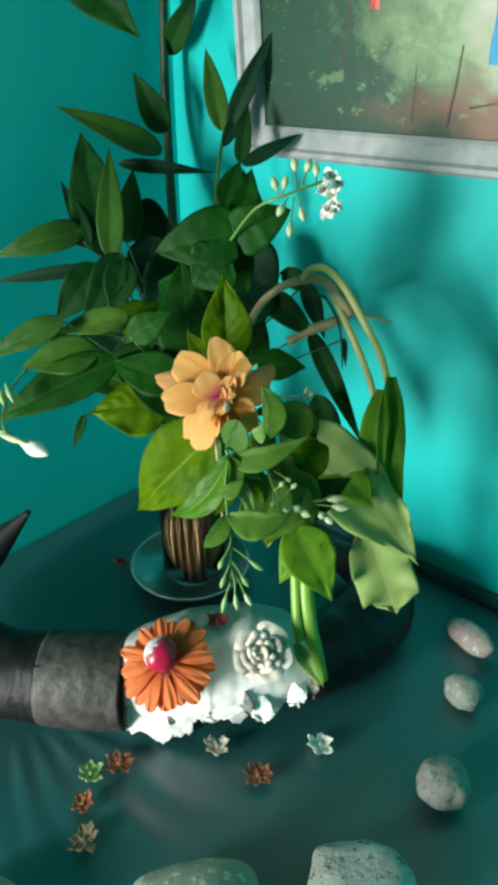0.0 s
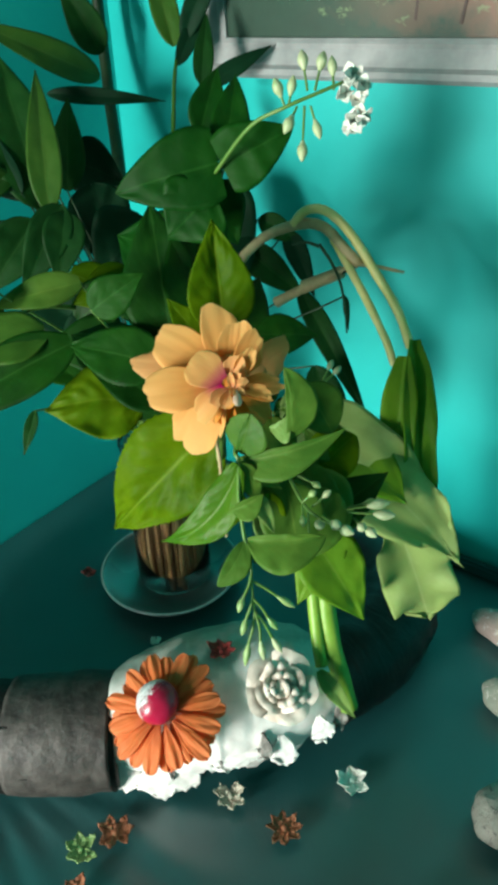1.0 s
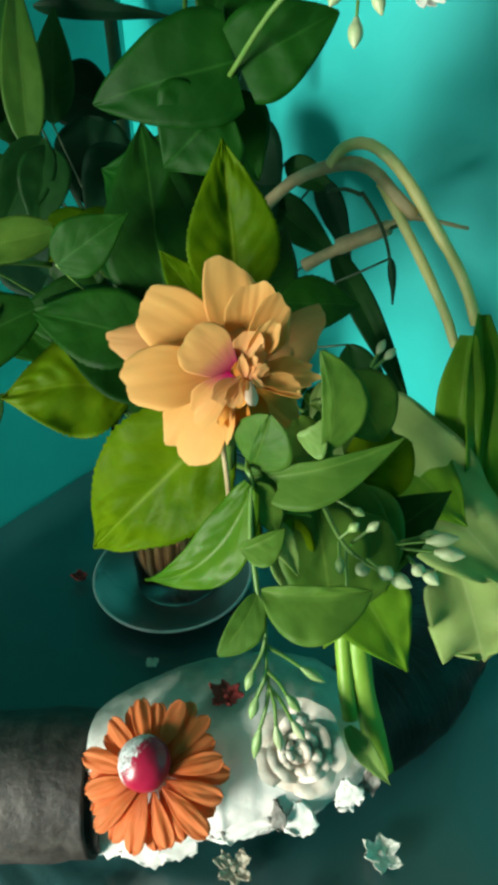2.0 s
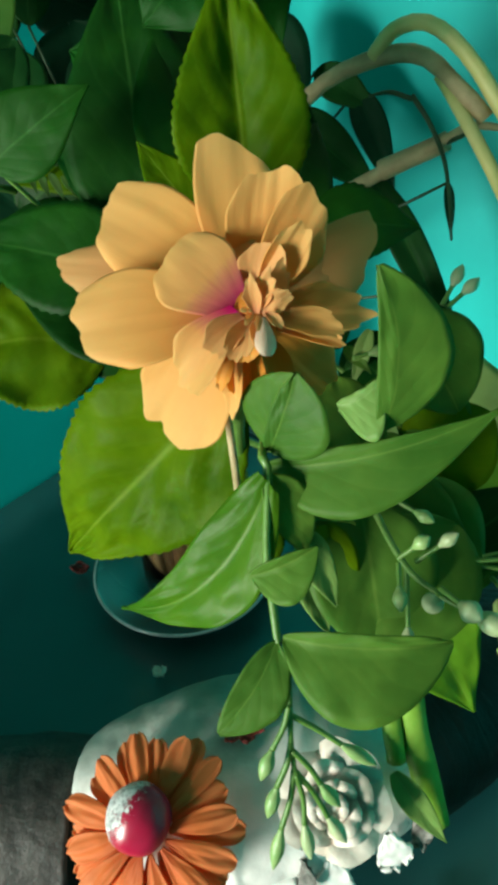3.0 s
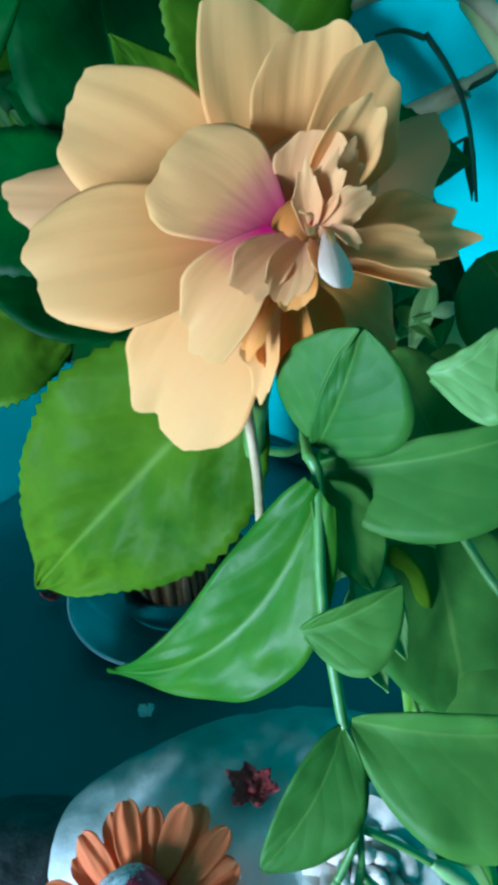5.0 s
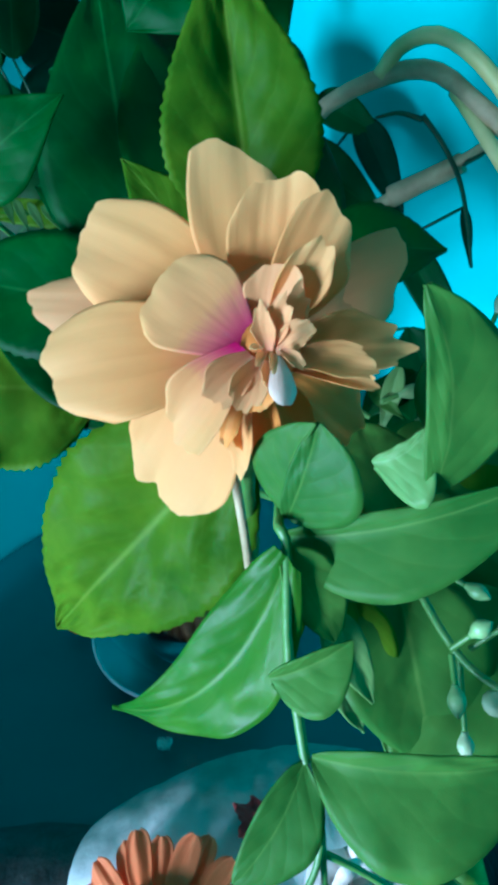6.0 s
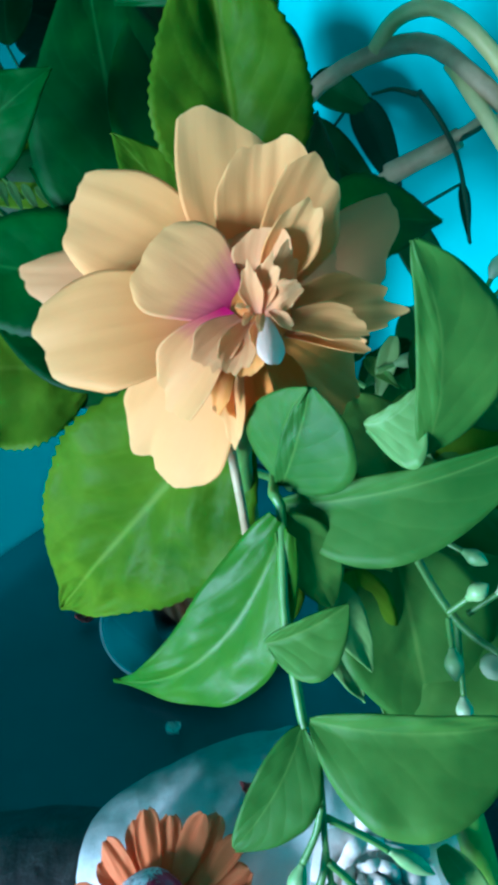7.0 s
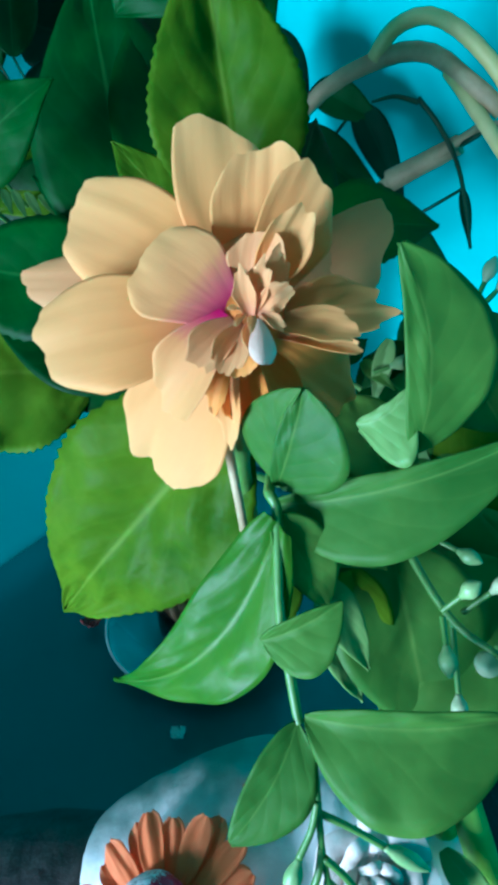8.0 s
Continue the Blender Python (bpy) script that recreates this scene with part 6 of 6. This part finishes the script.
stem(drac, DARKSTEM, [(0.2064, 1.0242, 1.1491), (0.1942, 1.0259, 1.1527), (0.1821, 1.0242, 1.1513)], 0.0016, 0.0008, name="tendril")
stem(drac, DARKSTEM, [(0.036, 1.0350, 0.93), (0.1335, 1.0520, 1.0372), (0.231, 1.0190, 1.1044)], 0.0014, 0.0009, name="leaf_stalk", n=10, sides=6)
leaf(drac, DEEP, (0.231, 1.0190, 1.1044), (0.2339, 1.0039, 1.0768), 0.0063, (-0.03, -0.89, 0.46), shape='lance', bend=0.04, fold=0.3)

# ---- pothos and climbing leaves ----
pothos = thing("pothos", (0.044, 1.03, 0.80), "trailing pothos with broad dark green leaves", "plant")
stem(pothos, STEM, [(0.044, 1.0300, 0.94), (0.0999, 0.9318, 1.1121), (0.1229, 0.8996, 1.1871), (0.1229, 0.8784, 1.2271)], 0.003, 0.0018)
stem(pothos, DARKSTEM, [(0.05, 1.0350, 0.93), (0.0889, 0.9803, 1.1096), (0.1279, 0.8756, 1.2492)], 0.0014, 0.0009, name="leaf_stalk", n=10, sides=6)
leaf(pothos, POTHOS, (0.1279, 0.8756, 1.2492), (0.0596, 0.8722, 1.2325), 0.0508, (0.17, -0.94, 0.31), bend=0.08, fold=0.15, shape='heart')
stem(pothos, DARKSTEM, [(0.05, 1.0350, 0.93), (0.0903, 0.9796, 1.1085), (0.1305, 0.8743, 1.2470)], 0.0014, 0.0009, name="leaf_stalk", n=10, sides=6)
leaf(pothos, POTHOS, (0.1305, 0.8743, 1.2470), (0.1755, 0.8795, 1.2684), 0.0415, (0.11, -0.96, 0.26), bend=0.06, fold=0.15, shape='heart')
stem(pothos, DARKSTEM, [(0.05, 1.0350, 0.93), (0.0862, 0.977, 1.1005), (0.1224, 0.869, 1.2311)], 0.0014, 0.0009, name="leaf_stalk", n=10, sides=6)
leaf(pothos, POTHOS, (0.1224, 0.869, 1.2311), (0.0929, 0.8614, 1.2050), 0.0515, (0.13, -0.92, 0.37), bend=0.06, fold=0.15)
stem(pothos, DARKSTEM, [(0.05, 1.0350, 0.93), (0.0742, 0.9891, 1.0750), (0.0984, 0.8932, 1.1800)], 0.0014, 0.0009, name="leaf_stalk", n=10, sides=6)
leaf(pothos, POTHOS, (0.0984, 0.8932, 1.1800), (0.0468, 0.9221, 1.1913), 0.0600, (0.2, -0.88, 0.43), bend=0.06, fold=0.15)
stem(pothos, DARKSTEM, [(0.05, 1.0350, 0.93), (0.075, 0.9789, 1.0690), (0.1, 0.8729, 1.1679)], 0.0014, 0.0009, name="leaf_stalk", n=10, sides=6)
leaf(pothos, POTHOS, (0.1, 0.8729, 1.1679), (0.0629, 0.8967, 1.1882), 0.0486, (0.19, -0.87, 0.46), bend=0.06, fold=0.15)
stem(pothos, DARKSTEM, [(0.05, 1.0350, 0.93), (0.0698, 0.9793, 1.0611), (0.0896, 0.8736, 1.1522)], 0.0014, 0.0009, name="leaf_stalk", n=10, sides=6)
leaf(pothos, POTHOS, (0.0896, 0.8736, 1.1522), (0.0408, 0.8962, 1.1540), 0.0411, (0.22, -0.83, 0.51), bend=0.06, fold=0.15)
stem(pothos, DARKSTEM, [(0.05, 1.0350, 0.93), (0.0912, 0.9843, 1.1123), (0.1324, 0.8835, 1.2545)], 0.0014, 0.0009, name="leaf_stalk", n=10, sides=6)
leaf(pothos, POTHOS, (0.1324, 0.8835, 1.2545), (0.14, 0.9081, 1.2970), 0.0253, (0.12, -0.96, 0.26), bend=0.05, fold=0.3)
stem(pothos, DARKSTEM, [(0.05, 1.0350, 0.93), (0.082, 0.9967, 1.1159), (0.1141, 0.9084, 1.2618)], 0.0014, 0.0009, name="leaf_stalk", n=10, sides=6)
leaf(pothos, POTHOS, (0.1141, 0.9084, 1.2618), (0.1267, 0.9312, 1.2999), 0.0241, (0.14, -0.96, 0.25), bend=0.05, fold=0.3)
stem(pothos, DARKSTEM, [(0.05, 1.0350, 0.93), (0.0829, 0.9885, 1.1010), (0.1159, 0.892, 1.2319)], 0.0014, 0.0009, name="leaf_stalk", n=10, sides=6)
leaf(pothos, POTHOS, (0.1159, 0.892, 1.2319), (0.1381, 0.8947, 1.1908), 0.0408, (0.13, -0.93, 0.36), bend=0.05, fold=0.3)

# white jasmine cluster above

cluster = thing("jasmine_cluster", (0.044, 1.03, 0.80), "cluster of white jasmine flowers and cream buds on a thin stem", "flower")
stem(cluster, STEM, [(0.1236, 0.8749, 1.2410), (0.1484, 0.8498, 1.2732), (0.1695, 0.8393, 1.2849), (0.1868, 0.8414, 1.2911), (0.2038, 0.8466, 1.2967)], 0.0013, 0.0009)
stem(cluster, STEM, [(0.1695, 0.8393, 1.2849), (0.1679, 0.8397, 1.2890), (0.1662, 0.84, 1.2931)], 0.0008, 0.0006)
part("bud", drop_bm((0.1675, 0.8397, 1.2900), (0.1644, 0.8404, 1.2977), 0.0034), BUD, cluster)
stem(cluster, STEM, [(0.1716, 0.84, 1.2856), (0.1724, 0.8406, 1.2897), (0.1731, 0.8413, 1.2938)], 0.0008, 0.0006)
part("bud", drop_bm((0.1725, 0.8408, 1.2906), (0.174, 0.842, 1.2986), 0.003), BUD, cluster)
stem(cluster, STEM, [(0.1823, 0.8419, 1.2930), (0.1813, 0.8454, 1.2995), (0.1802, 0.8489, 1.3060)], 0.0008, 0.0006)
part("bud", drop_bm((0.1807, 0.8473, 1.3030), (0.1795, 0.8514, 1.3106), 0.0034), BUD, cluster)
stem(cluster, STEM, [(0.1866, 0.8424, 1.2930), (0.1884, 0.8461, 1.2991), (0.1902, 0.8497, 1.3052)], 0.0008, 0.0006)
part("bud", drop_bm((0.1894, 0.8479, 1.3023), (0.1915, 0.8523, 1.3096), 0.0034), BUD, cluster)
stem(cluster, STEM, [(0.1806, 0.8374, 1.2854), (0.1799, 0.8318, 1.2754), (0.1792, 0.8262, 1.2655)], 0.0008, 0.0006)
part("bud", drop_bm((0.1794, 0.8279, 1.2685), (0.1789, 0.8236, 1.2609), 0.0034), BUD, cluster)
stem(cluster, STEM, [(0.1762, 0.8369, 1.2854), (0.1743, 0.8348, 1.2819), (0.1723, 0.8326, 1.2785)], 0.0008, 0.0006)
part("bud", drop_bm((0.1738, 0.8343, 1.2812), (0.17, 0.8301, 1.2745), 0.0036), BUD, cluster)
stem(cluster, STEM, [(0.1975, 0.8437, 1.2929), (0.1972, 0.8463, 1.2977), (0.1969, 0.849, 1.3025)], 0.0008, 0.0006)
part("bud", drop_bm((0.1971, 0.8473, 1.2994), (0.1966, 0.8515, 1.3071), 0.003), BUD, cluster)
stem(cluster, STEM, [(0.1841, 0.8379, 1.2853), (0.1857, 0.8354, 1.2805), (0.1872, 0.8329, 1.2758)], 0.0008, 0.0006)
part("bud", drop_bm((0.1863, 0.8344, 1.2787), (0.1887, 0.8306, 1.2713), 0.003), BUD, cluster)
leaf(cluster, WHITEPETAL, (0.2079, 0.8488, 1.2998), (0.2127, 0.8418, 1.2965), 0.0074, (0.12, -0.89, 0.44), name="petal", shape='ellipse', bend=0.1, fold=0.2, ruffle=0.12)
leaf(cluster, WHITEPETAL, (0.2079, 0.8488, 1.2998), (0.2056, 0.8355, 1.2951), 0.0074, (-0.37, -0.76, 0.53), name="petal", shape='ellipse', bend=0.1, fold=0.2, ruffle=0.12)
leaf(cluster, WHITEPETAL, (0.2079, 0.8488, 1.2998), (0.2024, 0.8344, 1.3020), 0.0074, (0.47, -0.87, 0.11), name="petal", shape='ellipse', bend=0.1, fold=0.2, ruffle=0.12)
leaf(cluster, WHITEPETAL, (0.2079, 0.8488, 1.2998), (0.2054, 0.8466, 1.3068), 0.0074, (-0.28, -0.94, -0.21), name="petal", shape='ellipse', bend=0.1, fold=0.2, ruffle=0.12)
leaf(cluster, WHITEPETAL, (0.2079, 0.8488, 1.2998), (0.2125, 0.8417, 1.3047), 0.0074, (0.18, -0.98, -0.1), name="petal", shape='ellipse', bend=0.1, fold=0.2, ruffle=0.12)
leaf(cluster, WHITEPETAL, (0.2135, 0.8465, 1.2944), (0.2186, 0.8414, 1.2946), 0.0067, (0.46, -0.87, 0.18), name="petal", shape='ellipse', bend=0.1, fold=0.2, ruffle=0.12)
leaf(cluster, WHITEPETAL, (0.2135, 0.8465, 1.2944), (0.2154, 0.834, 1.2902), 0.0066, (-0.43, -0.73, 0.53), name="petal", shape='ellipse', bend=0.1, fold=0.2, ruffle=0.12)
leaf(cluster, WHITEPETAL, (0.2135, 0.8465, 1.2944), (0.2093, 0.8305, 1.2936), 0.0066, (0.25, -0.89, 0.39), name="petal", shape='ellipse', bend=0.1, fold=0.2, ruffle=0.12)
leaf(cluster, WHITEPETAL, (0.2135, 0.8465, 1.2944), (0.2078, 0.8426, 1.2991), 0.0067, (0.07, -0.99, -0.13), name="petal", shape='ellipse', bend=0.1, fold=0.2, ruffle=0.12)
leaf(cluster, WHITEPETAL, (0.2135, 0.8465, 1.2944), (0.2152, 0.84, 1.3011), 0.0066, (-0.24, -0.95, -0.19), name="petal", shape='ellipse', bend=0.1, fold=0.2, ruffle=0.12)
leaf(cluster, WHITEPETAL, (0.2085, 0.8361, 1.2768), (0.2094, 0.8345, 1.2841), 0.0074, (-0.3, -0.94, -0.18), name="petal", shape='ellipse', bend=0.1, fold=0.2, ruffle=0.12)
leaf(cluster, WHITEPETAL, (0.2085, 0.8361, 1.2768), (0.2166, 0.8279, 1.2790), 0.0074, (0.46, -0.88, 0.13), name="petal", shape='ellipse', bend=0.1, fold=0.2, ruffle=0.12)
leaf(cluster, WHITEPETAL, (0.2085, 0.8361, 1.2768), (0.2111, 0.8195, 1.2734), 0.0074, (-0.35, -0.75, 0.56), name="petal", shape='ellipse', bend=0.1, fold=0.2, ruffle=0.12)
leaf(cluster, WHITEPETAL, (0.2085, 0.8361, 1.2768), (0.2025, 0.8278, 1.2736), 0.0074, (0.08, -0.86, 0.5), name="petal", shape='ellipse', bend=0.1, fold=0.2, ruffle=0.12)
leaf(cluster, WHITEPETAL, (0.2085, 0.8361, 1.2768), (0.2035, 0.8279, 1.2819), 0.0074, (0.23, -0.97, -0.05), name="petal", shape='ellipse', bend=0.1, fold=0.2, ruffle=0.12)
leaf(cluster, WHITEPETAL, (0.2033, 0.8433, 1.2910), (0.2051, 0.8356, 1.2870), 0.0059, (-0.37, -0.76, 0.54), name="petal", shape='ellipse', bend=0.1, fold=0.2, ruffle=0.12)
leaf(cluster, WHITEPETAL, (0.2033, 0.8433, 1.2910), (0.1985, 0.8315, 1.2894), 0.0059, (0.14, -0.88, 0.45), name="petal", shape='ellipse', bend=0.1, fold=0.2, ruffle=0.12)
leaf(cluster, WHITEPETAL, (0.2033, 0.8433, 1.2910), (0.1997, 0.8307, 1.2960), 0.0058, (0.19, -0.98, -0.08), name="petal", shape='ellipse', bend=0.1, fold=0.2, ruffle=0.12)
leaf(cluster, WHITEPETAL, (0.2033, 0.8433, 1.2910), (0.2049, 0.841, 1.2967), 0.0059, (-0.28, -0.94, -0.2), name="petal", shape='ellipse', bend=0.1, fold=0.2, ruffle=0.12)
leaf(cluster, WHITEPETAL, (0.2033, 0.8433, 1.2910), (0.2079, 0.8344, 1.2926), 0.0059, (0.47, -0.87, 0.13), name="petal", shape='ellipse', bend=0.1, fold=0.2, ruffle=0.12)
leaf(cluster, WHITEPETAL, (0.213, 0.8387, 1.2806), (0.2085, 0.8336, 1.2828), 0.0059, (0.41, -0.91, 0.06), name="petal", shape='ellipse', bend=0.1, fold=0.2, ruffle=0.12)
leaf(cluster, WHITEPETAL, (0.213, 0.8387, 1.2806), (0.2122, 0.832, 1.2874), 0.0059, (-0.33, -0.92, -0.19), name="petal", shape='ellipse', bend=0.1, fold=0.2, ruffle=0.12)
leaf(cluster, WHITEPETAL, (0.213, 0.8387, 1.2806), (0.217, 0.8266, 1.2849), 0.0058, (0.33, -0.94, 0.01), name="petal", shape='ellipse', bend=0.1, fold=0.2, ruffle=0.12)
leaf(cluster, WHITEPETAL, (0.213, 0.8387, 1.2806), (0.2174, 0.8318, 1.2776), 0.0059, (-0.11, -0.84, 0.53), name="petal", shape='ellipse', bend=0.1, fold=0.2, ruffle=0.12)
leaf(cluster, WHITEPETAL, (0.213, 0.8387, 1.2806), (0.2109, 0.8266, 1.2780), 0.0059, (-0.24, -0.8, 0.55), name="petal", shape='ellipse', bend=0.1, fold=0.2, ruffle=0.12)
leaf(cluster, WHITEPETAL, (0.2052, 0.834, 1.2738), (0.2016, 0.8285, 1.2751), 0.0047, (0.47, -0.87, 0.14), name="petal", shape='ellipse', bend=0.1, fold=0.2, ruffle=0.12)
leaf(cluster, WHITEPETAL, (0.2052, 0.834, 1.2738), (0.2039, 0.8267, 1.2795), 0.0047, (-0.3, -0.94, -0.18), name="petal", shape='ellipse', bend=0.1, fold=0.2, ruffle=0.12)
leaf(cluster, WHITEPETAL, (0.2052, 0.834, 1.2738), (0.2083, 0.822, 1.2784), 0.0047, (0.23, -0.97, -0.04), name="petal", shape='ellipse', bend=0.1, fold=0.2, ruffle=0.12)
leaf(cluster, WHITEPETAL, (0.2052, 0.834, 1.2738), (0.2093, 0.8277, 1.2720), 0.0047, (0.06, -0.86, 0.5), name="petal", shape='ellipse', bend=0.1, fold=0.2, ruffle=0.12)
leaf(cluster, WHITEPETAL, (0.2052, 0.834, 1.2738), (0.2041, 0.8224, 1.2718), 0.0047, (-0.33, -0.76, 0.56), name="petal", shape='ellipse', bend=0.1, fold=0.2, ruffle=0.12)
leaf(cluster, WHITEPETAL, (0.21, 0.842, 1.2871), (0.2065, 0.8375, 1.2902), 0.0051, (0.24, -0.97, -0.05), name="petal", shape='ellipse', bend=0.1, fold=0.2, ruffle=0.12)
leaf(cluster, WHITEPETAL, (0.21, 0.842, 1.2871), (0.2109, 0.835, 1.2930), 0.0051, (-0.31, -0.93, -0.19), name="petal", shape='ellipse', bend=0.1, fold=0.2, ruffle=0.12)
leaf(cluster, WHITEPETAL, (0.21, 0.842, 1.2871), (0.2139, 0.829, 1.2898), 0.0051, (0.45, -0.88, 0.11), name="petal", shape='ellipse', bend=0.1, fold=0.2, ruffle=0.12)
leaf(cluster, WHITEPETAL, (0.21, 0.842, 1.2871), (0.2125, 0.8348, 1.2839), 0.0051, (-0.34, -0.77, 0.54), name="petal", shape='ellipse', bend=0.1, fold=0.2, ruffle=0.12)
leaf(cluster, WHITEPETAL, (0.21, 0.842, 1.2871), (0.2073, 0.8305, 1.2858), 0.0051, (0.04, -0.87, 0.49), name="petal", shape='ellipse', bend=0.1, fold=0.2, ruffle=0.12)

# ---- leafy branch reaching out ----
branch = thing("leafy_branch", (0.044, 1.03, 0.80), "leafy green jasmine branch with white buds hanging past the vase", "plant")
stem(branch, STEM, [(0.044, 1.0300, 0.94), (0.027, 1.0013, 1.0756), (-0.0132, 0.9166, 1.1389), (-0.0542, 0.8416, 1.1373)], 0.003, 0.0014)
stem(branch, STEM, [(0.03, 1.0300, 0.93), (-0.0035, 0.9806, 1.0666), (-0.037, 0.8812, 1.1632)], 0.0014, 0.0009, name="leaf_stalk", n=10, sides=6)
leaf(branch, DRACLIGHT, (-0.037, 0.8812, 1.1632), (-0.1078, 0.8554, 1.1322), 0.0257, (0.39, -0.7, 0.59), bend=0.06, fold=0.2, shape='lance')
stem(branch, STEM, [(0.03, 1.0300, 0.93), (0.0177, 0.9615, 1.0587), (0.0053, 0.843, 1.1475)], 0.0014, 0.0009, name="leaf_stalk", n=10, sides=6)
leaf(branch, JAS, (0.0053, 0.843, 1.1475), (-0.0609, 0.829, 1.1367), 0.0398, (0.32, -0.58, 0.75), bend=0.06, fold=0.2)
stem(branch, STEM, [(0.03, 1.0300, 0.93), (0.0267, 0.9607, 1.0554), (0.0234, 0.8414, 1.1407)], 0.0014, 0.0009, name="leaf_stalk", n=10, sides=6)
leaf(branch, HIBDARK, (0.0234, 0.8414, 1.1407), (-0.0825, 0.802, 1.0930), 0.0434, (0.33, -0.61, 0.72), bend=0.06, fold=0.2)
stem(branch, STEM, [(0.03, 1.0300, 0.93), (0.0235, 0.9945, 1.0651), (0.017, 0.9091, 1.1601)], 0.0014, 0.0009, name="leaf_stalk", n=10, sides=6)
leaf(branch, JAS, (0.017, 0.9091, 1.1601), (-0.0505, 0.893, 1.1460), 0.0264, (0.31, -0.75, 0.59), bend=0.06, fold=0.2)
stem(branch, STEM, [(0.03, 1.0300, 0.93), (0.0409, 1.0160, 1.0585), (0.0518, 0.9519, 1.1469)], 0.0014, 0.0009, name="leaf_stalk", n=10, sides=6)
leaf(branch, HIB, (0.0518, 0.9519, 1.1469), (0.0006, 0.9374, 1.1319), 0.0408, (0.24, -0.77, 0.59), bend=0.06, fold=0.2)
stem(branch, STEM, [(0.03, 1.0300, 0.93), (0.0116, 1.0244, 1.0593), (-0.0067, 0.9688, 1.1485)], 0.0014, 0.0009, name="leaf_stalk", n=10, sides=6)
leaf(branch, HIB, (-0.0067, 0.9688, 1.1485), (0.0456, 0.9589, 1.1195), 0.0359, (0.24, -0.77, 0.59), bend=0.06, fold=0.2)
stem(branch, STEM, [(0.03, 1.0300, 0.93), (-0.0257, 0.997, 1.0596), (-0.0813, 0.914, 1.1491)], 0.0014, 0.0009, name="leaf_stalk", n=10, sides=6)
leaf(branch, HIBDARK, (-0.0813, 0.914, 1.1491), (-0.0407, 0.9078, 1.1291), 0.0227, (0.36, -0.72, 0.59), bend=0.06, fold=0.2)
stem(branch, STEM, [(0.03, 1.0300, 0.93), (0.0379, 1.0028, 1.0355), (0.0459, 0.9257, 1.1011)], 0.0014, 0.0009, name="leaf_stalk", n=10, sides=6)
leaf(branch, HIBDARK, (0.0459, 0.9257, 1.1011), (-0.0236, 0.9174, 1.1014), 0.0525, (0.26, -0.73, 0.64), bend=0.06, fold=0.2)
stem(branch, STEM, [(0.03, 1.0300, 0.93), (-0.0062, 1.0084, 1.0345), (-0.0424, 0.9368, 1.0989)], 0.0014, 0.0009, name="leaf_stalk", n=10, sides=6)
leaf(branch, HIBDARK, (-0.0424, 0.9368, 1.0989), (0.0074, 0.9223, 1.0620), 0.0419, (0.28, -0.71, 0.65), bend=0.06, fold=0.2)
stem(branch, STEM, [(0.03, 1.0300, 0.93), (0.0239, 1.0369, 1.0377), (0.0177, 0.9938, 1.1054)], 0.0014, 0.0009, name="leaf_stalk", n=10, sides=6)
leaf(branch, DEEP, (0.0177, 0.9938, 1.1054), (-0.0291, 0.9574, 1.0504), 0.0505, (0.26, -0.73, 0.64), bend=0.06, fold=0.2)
stem(branch, STEM, [(0.03, 1.0300, 0.93), (-0.0013, 0.9861, 1.0140), (-0.0325, 0.8922, 1.0581)], 0.0014, 0.0009, name="leaf_stalk", n=10, sides=6)
leaf(branch, DRAC, (-0.0325, 0.8922, 1.0581), (-0.0423, 0.874, 1.0275), 0.0105, (0.31, -0.65, 0.69), bend=0.06, fold=0.2)
stem(branch, STEM, [(-0.0542, 0.8416, 1.1373), (-0.0644, 0.8094, 1.1230), (-0.0612, 0.7772, 1.1059), (-0.044, 0.7633, 1.0978), (-0.0325, 0.754, 1.0993)], 0.0012, 0.0009)
part("bud", drop_bm((-0.0358, 0.7546, 1.1010), (-0.009, 0.744, 1.0968), 0.0068), WHITEPETAL, branch)
part("bud", drop_bm((-0.0539, 0.7556, 1.1068), (-0.0269, 0.7464, 1.1050), 0.003), BUD, branch)
part("bud", drop_bm((-0.0606, 0.7939, 1.1356), (-0.0524, 0.7866, 1.1207), 0.003), GREENBUD, branch)
part("bud", drop_bm((-0.0651, 0.791, 1.1314), (-0.0605, 0.7844, 1.1186), 0.003), GREENBUD, branch)
part("bud", drop_bm((-0.0586, 0.7651, 1.1042), (-0.0467, 0.7598, 1.1023), 0.004), BUD, branch)
